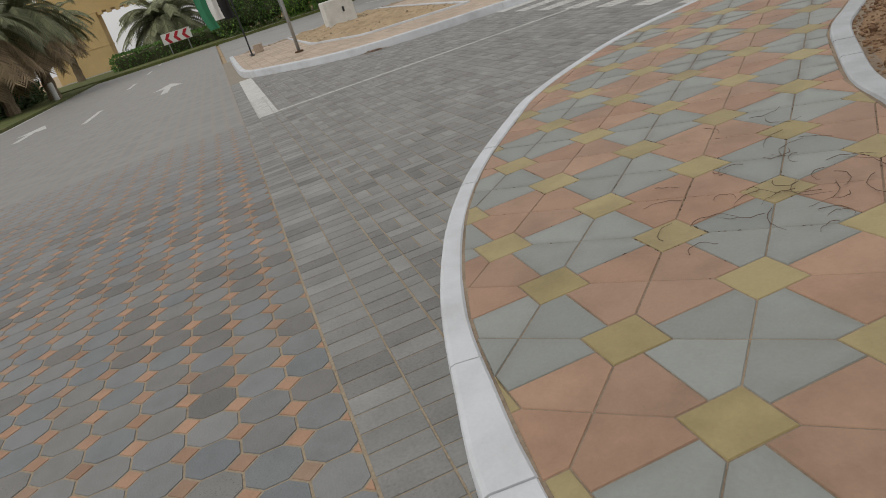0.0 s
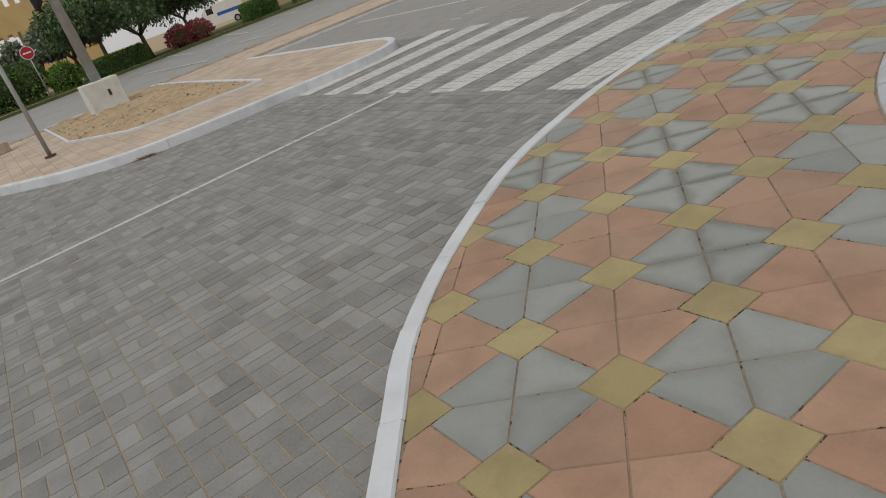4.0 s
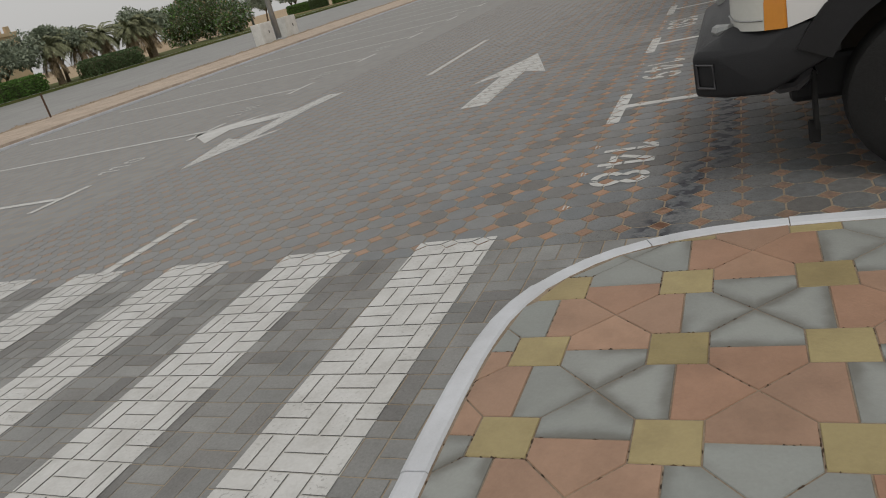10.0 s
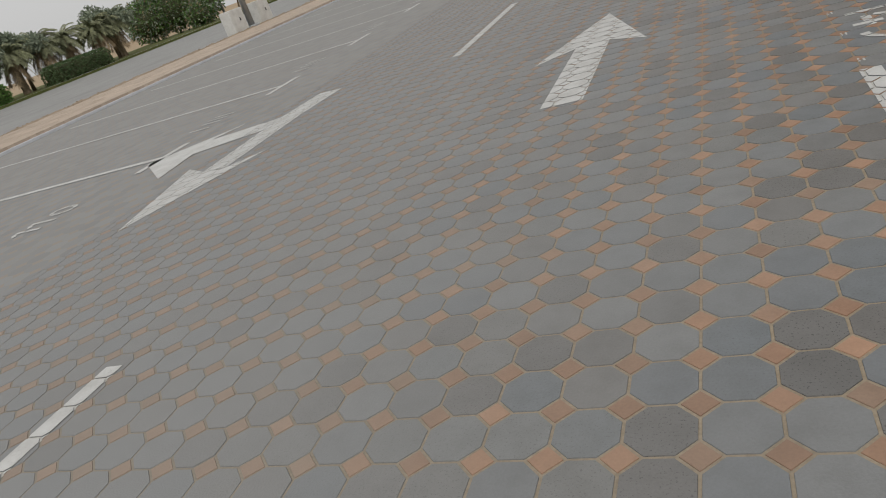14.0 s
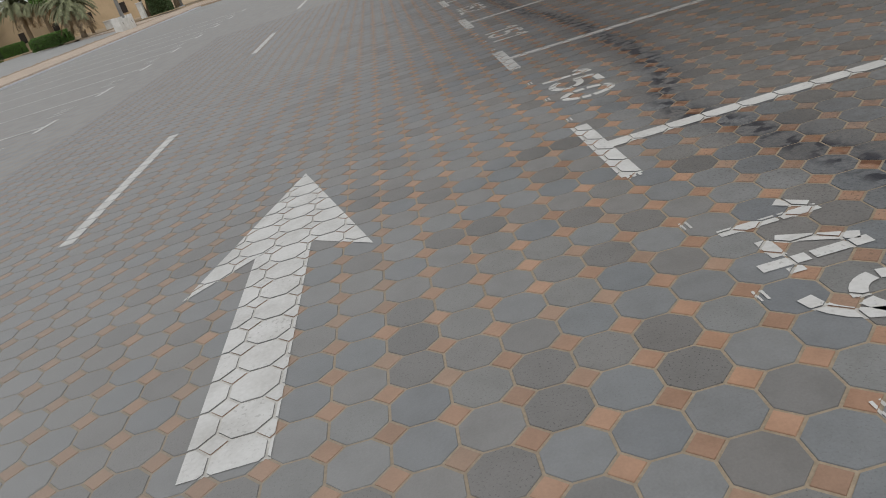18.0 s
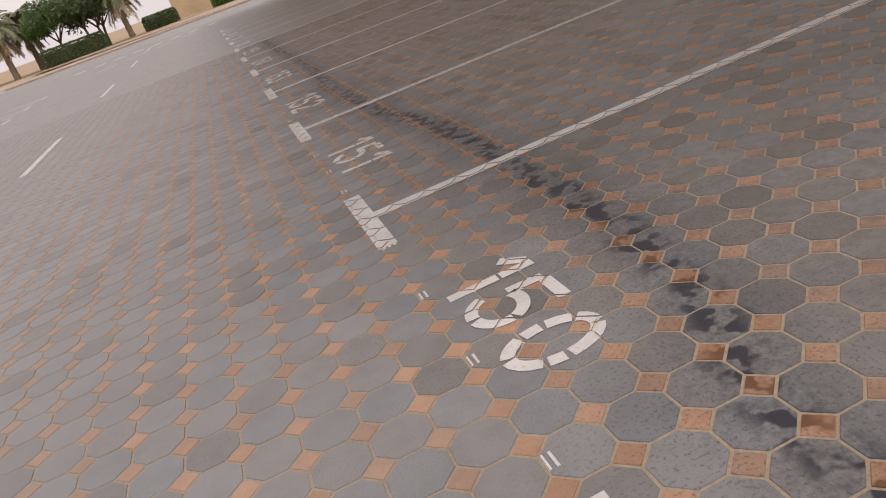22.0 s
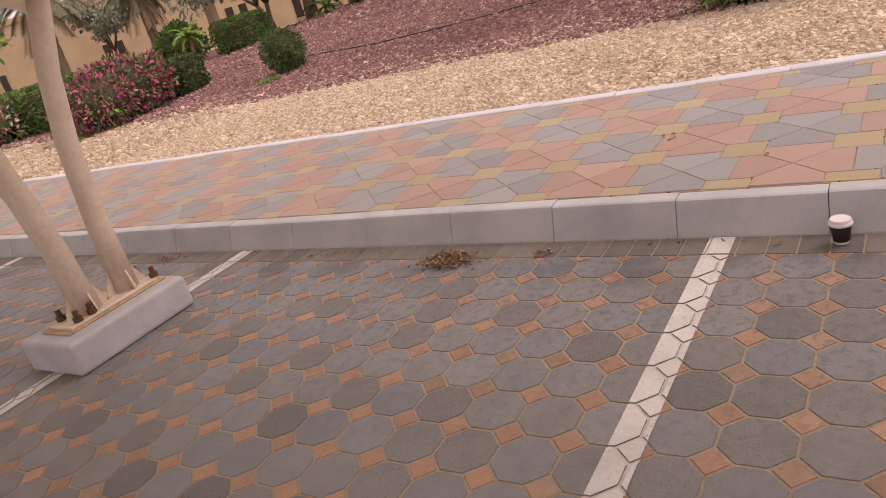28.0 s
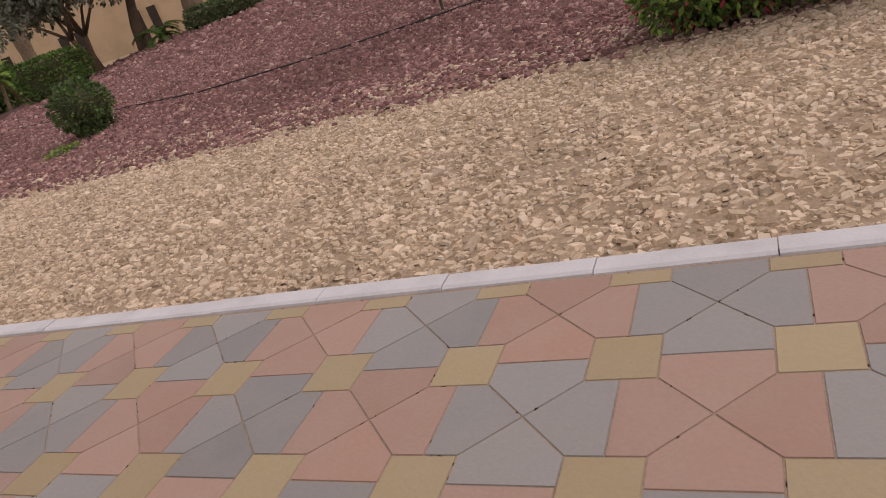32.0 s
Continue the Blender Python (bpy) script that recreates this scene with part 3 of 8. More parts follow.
lane_worn(grey_octagon, 0.68, (0.268, 0.268, 0.266))
lane_worn(orange_paver, 0.7, (0.285, 0.25, 0.215))
lane_worn(joint_sand, 0.6, (0.265, 0.25, 0.225))
oiled(grey_octagon)
oiled(orange_paver, (0.12, 0.055, 0.028), (0.24, 0.115, 0.055))
def cell_dirt(m, name, x0, y_low, y_high, y_split, p):
    """A copy with damp dirt gathered where four tiles meet and pale scuffs round it, cell by cell."""
    m = m.copy()
    m.name = name
    nt = m.node_tree
    b = nt.nodes["Principled BSDF"]
    src = b.inputs["Base Color"].links[0].from_socket
    geo = nt.nodes.new("ShaderNodeNewGeometry")
    sep = nt.nodes.new("ShaderNodeSeparateXYZ")
    link(nt, geo.outputs["Position"], sep.inputs[0])

    def op(kind, a, c=None, e=None):
        n = nt.nodes.new("ShaderNodeMath")
        n.operation = kind
        for i, v in enumerate((a, c, e)):
            if isinstance(v, (int, float)):
                n.inputs[i].default_value = v
            elif v is not None:
                link(nt, v, n.inputs[i])
        return n.outputs[0]

    def noise_at(s, detail):
        n = nt.nodes.new("ShaderNodeTexNoise")
        n.inputs["Scale"].default_value = s
        n.inputs["Detail"].default_value = detail
        link(nt, geo.outputs["Position"], n.inputs["Vector"])
        return n.outputs["Fac"]

    def ranged(v, a, c, lo, hi):
        n = nt.nodes.new("ShaderNodeMapRange")
        n.interpolation_type = "SMOOTHSTEP"
        for key, q in (("From Min", a), ("From Max", c), ("To Min", lo), ("To Max", hi)):
            n.inputs[key].default_value = q
        link(nt, v, n.inputs["Value"])
        return n.outputs["Result"]

    def off(v):
        return op("SUBTRACT", op("FRACT", v), 0.5)

    north = op("GREATER_THAN", sep.outputs[1], y_split)
    oy = op("MULTIPLY_ADD", north, y_high - y_low, y_low)
    u = off(op("DIVIDE", op("SUBTRACT", sep.outputs[0], x0), p))
    v = off(op("DIVIDE", op("SUBTRACT", sep.outputs[1], oy), p))
    au, av = op("ABSOLUTE", u), op("ABSOLUTE", v)
    far = op("MAXIMUM", au, av)
    cross = op("MULTIPLY", op("ABSOLUTE", op("SUBTRACT", au, av)), 0.7)
    edge = op("MINIMUM", cross, op("MULTIPLY", op("SUBTRACT", 0.5, far), 0.9))
    d = op("ADD", edge, op("MULTIPLY_ADD", noise_at(8.0, 5), 0.16, -0.08))
    south = ranged(sep.outputs[1], -14.2, -11.8, 0.25, 1.0)
    where = op("MULTIPLY", ranged(noise_at(1.3, 1), 0.38, 0.56, 0.12, 1.0), south)
    dark = op("MULTIPLY", ranged(d, 0.09, 0.005, 0.0, 0.74), where)
    pale = op("MULTIPLY", ranged(d, 0.06, 0.14, 0.0, 0.3), where)
    last = src
    for f, c in ((pale, (0.365, 0.378, 0.36)), (dark, (0.128, 0.122, 0.106))):
        mx = nt.nodes.new("ShaderNodeMix")
        mx.data_type = "RGBA"
        link(nt, f, mx.inputs["Factor"])
        link(nt, last, mx.inputs["A"])
        mx.inputs["B"].default_value = (*c, 1)
        last = mx.outputs["Result"]
    link(nt, last, b.inputs["Base Color"])
    return m


OCT, OX, OY = 0.1828, 0.0169, -8.1016          # pitch of the octagons, a corner square's place
far_octagons = octagon_sheet_material(OX, OY, OCT)

# ---------------------------------------------------------------- lines of the plan
KERB_LINE = smooth_line([(9.5, -8.63), (5, -8.63), (2, -8.63), (1.1, -8.62), (0.72, -8.665), (0.43, -8.79), (0.27, -8.93), (0.145, -9.10), (0.075, -9.28), (0.045, -9.47), (0.035, -9.75), (0.05, -10.2),
                         (0.085, -10.65), (0.215, -11.28), (0.415, -11.89), (0.63, -12.4), (0.885, -12.82), (1.26, -13.34), (1.645, -13.76), (1.98, -14.02), (2.64, -14.5),
                         (3.18, -14.81), (3.64, -15.01), (4.12, -15.17), (4.66, -15.3), (5.1, -15.38), (6.2, -15.45), (9, -15.48), (14, -15.48)])


def kerb_width(x, y):
    """Width of the corner kerb: broad straight stones by the main road, narrow ones round the bend."""
    k = max(0.0, min(1.0, (x - 4.2) / 0.9)) if y < -12 else 0.0
    return 0.095 + 0.045 * k * k * (3 - 2 * k)


KERB_IN = [(a[0] + (b[0] - a[0]) * kerb_width(*a) / 0.2, a[1] + (b[1] - a[1]) * kerb_width(*a) / 0.2) for a, b in zip(KERB_LINE, offset_line(KERB_LINE, 0.2))]
PLANTER_LINE = smooth_line([(9.5, -10.2), (5, -10.2), (2.8, -10.19), (2.4, -10.2), (2.08, -10.26), (1.87, -10.5), (1.92, -10.89), (2.14, -11.4), (2.44, -11.84), (2.72, -12.2),
                            (3.14, -12.57), (3.6, -12.94), (3.92, -13.11), (4.2, -13.25), (5.0, -13.5), (6.2, -13.65), (9.5, -13.7)])
ISLAND_LINE = smooth_line([(-18.6, -15.3), (-14, -15.3), (-11, -15.28), (-9.7, -15.15), (-8.6, -14.65), (-7.3, -13.9), (-6.5, -13.1), (-6.12, -12.1), (-5.95, -11.0), (-5.85, -10.2), (-5.9, -9.5),
                           (-6.2, -9.0), (-6.7, -8.75), (-7.4, -8.65), (-10, -8.6), (-14.4, -8.55)], 0.2)
BAY_X, WALK_IN, WALK_OUT, EDGE_OUT = 5.468, 5.614, 7.36, 7.47   # foot of the bay kerb; pavement; edging stones
PAVE_Z, WALK_Z, ISLE_Z = 0.13, 0.14, 0.13

# ---------------------------------------------------------------- ground sheets
sheet("ground", [(-1500, -1500), (1500, -1500), (1500, 1500), (-1500, 1500)], -0.06, desert, "flat dusty ground that runs to the horizon", "ground", thick=0.1)
ROAD_TOP = -0.003
road = sheet("road", [(-14.6, -8.8), (BAY_X + 0.2, -8.8), (BAY_X + 0.2, 40), (-14.6, 40)], ROAD_TOP, joint_sand, "parking lane paved in grey octagons with orange squares", "road", thick=0.04)
brick_road = sheet("road", [(-18.6, -15.57), (14, -15.57), (14, -15.3), (3, -8.8), (-18.6, -8.8)], ROAD_TOP, joint_sand, "side road paved in grey basket-weave bricks", "road", thick=0.04)
sheet("road", [(-90, -32), (14, -32), (14, -15.57), (-90, -15.57)], ROAD_TOP, joint_sand, "main road paved in grey octagons and orange squares", "road", thick=0.04)
sheet("road", [(-44, -15.4), (-18.35, -15.4), (-18.35, 52), (-44, 84)], -0.012, far_road, "wide grey road beyond the parking strip", "road", thick=0.04)
sheet("road", [(-18.35, 40), (5.9, 40), (5.9, 52), (-18.35, 52)], -0.012, far_road, "grey cross road at the end of the parking", "road", thick=0.04)

# ---------------------------------------------------------------- marking shapes: convex pieces, counter-clockwise
def rect(x0, y0, x1, y1):
    return [(min(x0, x1), min(y0, y1)), (max(x0, x1), min(y0, y1)), (max(x0, x1), max(y0, y1)), (min(x0, x1), max(y0, y1))]


def ccw(poly):
    return poly if area2(poly) > 0 else poly[::-1]


def stroke(points, width):
    """A painted stroke as quads that share their ends."""
    side = []
    for i, p in enumerate(points):
        q, r = points[max(0, i - 1)], points[min(len(points) - 1, i + 1)]
        l = math.hypot(r[0] - q[0], r[1] - q[1]) or 1
        nx, ny = -(r[1] - q[1]) / l * width / 2, (r[0] - q[0]) / l * width / 2
        side.append(((p[0] + nx, p[1] + ny), (p[0] - nx, p[1] - ny)))
    return [[a[0], a[1], c[1], c[0]] for a, c in zip(side, side[1:])]


def arc(cu, cv, ru, rv, a0, a1):
    n = max(2, round(abs(a1 - a0) / 14))
    return [(cu + ru * math.cos(math.radians(a0 + (a1 - a0) * i / n)), cv + rv * math.sin(math.radians(a0 + (a1 - a0) * i / n))) for i in range(n + 1)]


# strokes of a cut stencil, in metres; the gaps are the stencil's bridges
DIGITS = {
    "0": [arc(0.115, 0.172, 0.095, 0.15, a, c) for a, c in ((5, 80), (87, 130), (137, 172), (179, 205), (212, 262), (270, 330), (337, 358))],
    "1": [[(0.11, 0.0), (0.11, 0.2)], [(0.11, 0.212), (0.11, 0.345)], [(0.075, 0.33), (0.0, 0.25)]],
    "2": [arc(0.11, 0.245, 0.09, 0.078, 165, 60), arc(0.11, 0.245, 0.09, 0.078, 50, -30), [(0.165, 0.18), (0.03, 0.055)], [(0.0, 0.022), (0.1, 0.022)], [(0.112, 0.022), (0.22, 0.022)]],
    "3": [arc(0.1, 0.255, 0.09, 0.068, 160, 20), arc(0.1, 0.255, 0.09, 0.068, 8, -75), arc(0.1, 0.105, 0.1, 0.083, 75, -10), arc(0.1, 0.105, 0.1, 0.083, -22, -160)],
    "4": [[(0.125, 0.335), (0.01, 0.125)], [(0.0, 0.085), (0.12, 0.085)], [(0.16, 0.0), (0.16, 0.15)], [(0.16, 0.165), (0.16, 0.345)], [(0.195, 0.085), (0.23, 0.085)]],
    "5": [[(0.06, 0.322), (0.215, 0.322)], [(0.035, 0.325), (0.03, 0.185)], arc(0.105, 0.115, 0.1, 0.092, 125, 20), arc(0.105, 0.115, 0.1, 0.092, 12, -78), arc(0.105, 0.115, 0.1, 0.092, -88, -165)],
    "6": [arc(0.11, 0.11, 0.088, 0.088, 5, 170), arc(0.11, 0.11, 0.088, 0.088, -178, -95), arc(0.11, 0.11, 0.088, 0.088, -85, -6), arc(0.2, 0.14, 0.178, 0.185, 165, 95)],
    "7": [[(0.0, 0.322), (0.1, 0.322)], [(0.112, 0.322), (0.22, 0.322)], [(0.19, 0.285), (0.14, 0.16)], [(0.135, 0.145), (0.09, 0.0)]],
    "8": [arc(0.11, 0.255, 0.082, 0.066, a, c) for a, c in ((-60, 84), (96, 240))] + [arc(0.11, 0.1, 0.095, 0.078, a, c) for a, c in ((-84, 60), (120, 264))],
    "9": [arc(0.11, 0.235, 0.088, 0.088, 175, 10), arc(0.11, 0.235, 0.088, 0.088, 185, 265), arc(0.11, 0.235, 0.088, 0.088, 275, 340), arc(0.02, 0.205, 0.178, 0.183, -15, -85)],
}


def number_shapes(words, place, right, up, starts=(0.0, 0.16, 0.46), size=1.0):
    out = []
    for ch, u0 in zip(words, starts):
        for line in DIGITS[ch]:
            for quad in stroke(line, 0.048):
                out.append(ccw([(place[0] + size * ((u0 + u) * right[0] + v * up[0]), place[1] + size * ((u0 + u) * right[1] + v * up[1])) for u, v in quad]))
    return out


MARKS = []      # (name, label, group, shapes)


def mark(name, label, shapes, group=""):
    MARKS.append((name, label, group, [ccw(s) for s in shapes]))


def by_digit(shapes):
    """Shapes of a number split where its digits stand apart along y."""
    rest = sorted(shapes, key=lambda s: min(p[1] for p in s))
    out, end = [], None
    for s in rest:
        if end is None or min(p[1] for p in s) > end + 0.025:
            out.append([])
            end = -1e9
        out[-1].append(s)
        end = max(end, max(p[1] for p in s))
    return out


# zebra crossing
for k in range(7):
    mark("crossing_stripe", "worn white zebra crossing stripe painted across the pavers",
         [[(-0.655 - 0.886 * k, -10.925), (-0.235 - 0.886 * k, -10.925), (-0.268 - 0.903 * k, -8.236), (-0.72 - 0.908 * k, -8.236)]], "zebra crossing stripes")
# centre line, stop bar and dashes
mark("centre_line", "thin white centre line on grey bricks", [rect(-3.15, -15.12, -3.06, -10.89)])
mark("stop_bar", "broad white stop bar on the side road", [rect(-9.5, -15.38, -3.02, -15.12)])
for y in (-8.235, -2.0, 6.25, 14.5, 22.7, 30.9):
    mark("lane_dash", "white dashed lane line on the octagon pavers", [rect(-3.222, y, -3.124, y + (0.95 if y < -8 else 2.8))], "lane dashes")
# straight arrow of the near lane
mark("lane_arrow", "large white straight-ahead arrow painted on pavers",
     [rect(-1.712, -4.77, -1.43, -3.2), [(-1.56, -2.0), (-2.015, -3.48), (-1.7, -3.2), (-1.555, -3.08)], [(-1.56, -2.0), (-1.555, -3.08), (-1.42, -3.2), (-1.12, -3.45)], [(-1.69, -3.2), (-1.42, -3.2), (-1.555, -3.08)]])
# bays on the kerb side
for n in range(148, 160):
    y = -0.40 + 2.7 * (n - 150)
    mark("bay_line", "white parking bay line with a T at the lane end", [rect(-0.002, y - 0.45, 0.093, y + 0.42)] + [rect(x, y - 0.472 - 0.006 * (n % 2), x + 0.015, y - 0.45) for x in (0.016, 0.042, 0.068)] + [rect(0.093, y - 0.045, BAY_X - 0.004, y + 0.05)], "bay lines")
    mark("bay_number", "stencilled white bay number %d" % n, number_shapes(str(n), (0.10, y - 1.05 - 0.025 * (n > 150)), (0, -1), (1, 0), (0.0, 0.205, 0.51) if n == 150 else (0.01, 0.24, 0.565) if n < 150 else (0.01, 0.235, 0.545)), "bay numbers")
    mark("stencil_tick", "thin white stencil ticks in pairs beside a bay number", [rect(x, y - 1.4 + d - 0.03, x + 0.009, y - 1.4 + d + 0.03) for d in (0.36, -0.18, -0.72) for x in (0.02, 0.042)], "stencil ticks")
# hatching on the wide road
for k, (ax, ay, bx, by) in enumerate(((-43.8, -3.8, -33.85, -4.8), (-32.81, -3.87, -28.41, -0.87), (-43.8, 0.0, -33.07, -2.03), (-43.8, 3.3, -34.81, 1.69), (-27.49, -4.57, -23.68, -4.59), (-32.34, -0.25, -28.58, -3.42), (-43.8, 6.8, -34.73, 4.73), (-32.31, -7.76, -22.89, -7.29))):
    l = math.hypot(bx - ax, by - ay)
    ox, oy = -(by - ay) / l * 0.07, (bx - ax) / l * 0.07
    mark("hatch_line", "thin white painted line on the wide road", [[(ax - ox, ay - oy), (bx - ox, by - oy), (bx + ox, by + oy), (ax + ox, ay + oy)]], "hatch lines")
# bays across the lane
for k in range(-1, 11):
    y = -5.9 + 2.7 * k + 2.7
    mark("bay_line", "thin white bay line with a small T across the lane", [rect(-6.36, y - 0.44, -6.26, y + 0.44), rect(-13.5, y - 0.05, -6.36, y + 0.05)], "far bay lines")
    if k == 0:
        mark("bay_number", "small stencilled white bay number 110", number_shapes("110", (-6.44, y - 1.75), (0, 1), (-1, 0), (0.0, 0.2, 0.46), 0.95), "far bay numbers")
    else:
        mark("bay_number", "small worn white bay number", [rect(-6.76, y - 1.4 + d, -6.44, y - 1.4 + d + w) for d, w in ((-0.27, 0.045), (0.0, 0.045), (0.16, 0.04), (0.3, 0.04))], "far bay numbers")
mark("turn_arrow", "worn white forked straight and turn arrow of the oncoming lane",
     [[(-4.6, -2.0), (-4.92, -1.95), (-5.0, -2.75), (-4.68, -2.85)], [(-4.68, -2.85), (-5.0, -2.75), (-4.95, -4.25), (-4.67, -4.3)], [(-4.92, -5.42), (-4.4, -4.0), (-4.67, -4.28), (-4.95, -4.25)],
      [(-4.92, -5.42), (-4.95, -4.25), (-5.27, -4.04)], [(-5.0, -2.75), (-5.0, -3.15), (-5.72, -3.42), (-5.8, -2.95)], [(-5.8, -2.95), (-5.72, -3.42), (-5.62, -4.1), (-6.42, -3.35)], [(-5.8, -2.95), (-6.42, -3.35), (-5.6, -2.55)]])
for k in range(8):
    mark("give_way_dash", "white give-way dash at the end of the lane", [rect(-6.9 + 0.93 * k, 34.3, -6.38 + 0.93 * k, 34.9)], "give-way dashes")
for k in range(4):
    x, y = -5.1 + 1.15 * k, 28.3 + 1.15 * k
    mark("edge_line", "slanting white dash before the cross road", [[(x, y), (x + 0.1, y - 0.1), (x + 0.85, y + 0.65), (x + 0.75, y + 0.75)]], "slanting dashes")
for x in (-7.3, -15.4, -25.6, -34.5, -43.0):
    mark("lane_dash", "white dashed line on the main road", [rect(x, -19.12, x + 2.9, -18.98)], "main road dashes")
for k in range(6):
    mark("give_way_dash", "white give-way dash before the roundabout", [rect(-49.4, -16.7 - 0.95 * k, -48.4, -16.2 - 0.95 * k)], "roundabout dashes")
for y in (-17.2, -20.95):
    mark("road_arrow", "white straight arrow on the main road", [rect(-15.5, y - 0.1, -13.7, y + 0.1), [(-17.3, y), (-15.5, y - 0.42), (-15.5, y + 0.42)]], "main road arrows")
mark("edge_line", "solid white edge line of the main road", [rect(-30, -23.12, -20, -22.98)])


def mark_mesh(shapes, tiles, z):
    """The paint on the tops of the pieces under it."""
    verts, faces = [], []
    for sh in shapes:
        x0, x1 = min(p[0] for p in sh), max(p[0] for p in sh)
        y0, y1 = min(p[1] for p in sh), max(p[1] for p in sh)
        for tx0, tx1, ty0, ty1, top in tiles:
            if tx1 < x0 or tx0 > x1 or ty1 < y0 or ty0 > y1:
                continue
            c = clip_convex(sh, top)
            if len(c) > 2 and area2(c) > 2e-6:
                k = len(verts)
                verts += [(p[0], p[1], z) for p in c]
                faces.append(tuple(range(k, k + len(c))))
    return verts, faces


# ---------------------------------------------------------------- paving pieces, gathered as outlines
def octagon(cx, cy, p):
    h, e = p / 2, p * 0.2071
    return [(cx + e, cy - h), (cx + h, cy - e), (cx + h, cy + e), (cx + e, cy + h), (cx - e, cy + h), (cx - h, cy + e), (cx - h, cy - e), (cx - e, cy - h)]


def diamond(cx, cy, p):
    r = p * 0.2929
    return [(cx, cy - r), (cx + r, cy), (cx, cy + r), (cx - r, cy)]


def keep_out_of_kerb(poly, line, gap=0.004):
    """poly cut at a kerb line, on its right (the road)."""
    cx, cy = sum(p[0] for p in poly) / len(poly), sum(p[1] for p in poly) / len(poly)
    d, qx, qy, dx, dy = nearest_on(line, cx, cy)
    if abs(d) > 0.4:
        return poly if d < 0 else []
    return clip_half(poly, qx + dy * gap, qy - dx * gap, dy, -dx)


KL = KERB_LINE[::3] + [KERB_LINE[-1]]
OCTS, SQUARES, BRICKS = [], [], []


def octagon_field(x0, x1, y0, y1, ox, oy):
    i0, i1 = math.floor((x0 - ox) / OCT) - 1, math.ceil((x1 - ox) / OCT) + 1
    j0, j1 = math.floor((y0 - oy) / OCT) - 1, math.ceil((y1 - oy) / OCT) + 1
    edge = rect(x0, y0, x1, y1)
    for i in range(i0, i1):
        for j in range(j0, j1):
            for kind, poly in ((0, octagon(ox + (i + 0.5) * OCT, oy + (j + 0.5) * OCT, OCT)), (1, diamond(ox + i * OCT, oy + j * OCT, OCT))):
                inside = all(x0 <= p[0] <= x1 and y0 <= p[1] <= y1 for p in poly)
                whole = inside
                if not inside:
                    poly = clip_convex(poly, edge)
                    if len(poly) < 3 or area2(poly) < 4e-4:
                        continue
                cx, cy = poly[0]
                if cy < -8.0 and cx > -0.5 or cy < -14.5:
                    cut = keep_out_of_kerb(poly, KL)
                    if len(cut) < 3 or area2(cut) < 4e-4:
                        continue
                    whole = whole and cut == poly
                    poly = cut
                (OCTS, SQUARES)[kind].append((poly, whole))


NEAR_X0, NEAR_Y1 = -5.2, 13.0
BAY_EDGE = OX + 29 * OCT - 0.002
octagon_field(NEAR_X0, BAY_EDGE, -8.412, NEAR_Y1, OX, OY)
octagon_field(-3.0, 7.5, -18.6, -15.572, 4.124, -15.737)

SOLDIERS = []     # bricks on end between the octagons and the kerb
k = 0
while -8.42 + 0.102 * (k + 1) < 13.0:
    SOLDIERS.append((rect(BAY_EDGE, -8.42 + 0.102 * k, BAY_X - 0.004, -8.42 + 0.102 * (k + 1)), True))
    k += 1
BL = 0.186
def brick_add(poly):
    cx, cy = sum(p[0] for p in poly) / len(poly), sum(p[1] for p in poly) / len(poly)
    whole = True
    if cx > -0.6:
        cut = keep_out_of_kerb(poly, KL)
        whole = cut == poly
        poly = cut
    if cx < -5.3:
        d = nearest_on(ISLAND_LINE, cx, cy)[0]
        if d > 0:
            return
    if len(poly) > 2 and area2(poly) > 3e-4:
        BRICKS.append((poly, whole))


x = -9.39
while x < 7.5:
    for ya, yb in ((-15.568, -15.37), (-15.37, -15.18)):
        brick_add(rect(x, ya, x + 0.108, yb))
    x += 0.108
x = -0.39 - 88 * 0.1023
while x < 1.2:
    brick_add(rect(x, -8.585, x + 0.1023, -8.414))
    x += 0.1023
i = 0
x = -0.525 - 48 * BL
while x < 4.4:
    for j in range(36):
        top, low = -8.587 - j * BL, -8.587 - (j + 1) * BL
        for poly in ((rect(x, low, x + BL, top - BL / 2), rect(x, top - BL / 2, x + BL, top)) if (i + j) % 2 else (rect(x, low, x + BL / 2, top), rect(x + BL / 2, low, x + BL, top))):
            poly = clip_half(poly, 0, -15.178, 0, 1)
            if len(poly) > 2:
                brick_add(poly)
    i += 1
    x += BL

# the rest of the paved field, whose pieces stay far off
sheet("road_field", [(-14.5, -8.42), (NEAR_X0, -8.42), (NEAR_X0, NEAR_Y1), (-14.5, NEAR_Y1)], -0.001, far_octagons, "grey octagon paving of the bays across the lane", "road", thick=0.03)
sheet("road_field", [(-14.5, NEAR_Y1), (BAY_X - 0.01, NEAR_Y1), (BAY_X - 0.01, 40), (-14.5, 40)], -0.001, far_octagons, "grey octagon paving at the far end of the lane", "road", thick=0.03)
sheet("road_field", [(-90, -32), (-3.0, -32), (-3.0, -15.57), (-90, -15.57)], -0.001, far_octagons, "grey octagon paving of the main road", "road", thick=0.03)
sheet("road_field", [(-3.0, -32), (14, -32), (14, -18.6), (-3.0, -18.6)], -0.001, far_octagons, "grey octagon paving beside the main road", "road", thick=0.03)


def tops(pieces, rim):
    out = []
    for poly, _ in pieces:
        top = inset(poly, rim)
        out.append((min(p[0] for p in top), max(p[0] for p in top), min(p[1] for p in top), max(p[1] for p in top), top))
    return out


TOPS = [t for t in tops(OCTS, 0.0056) + tops(SQUARES, 0.0056) + tops(BRICKS, 0.0046) + tops(SOLDIERS, 0.0046)]


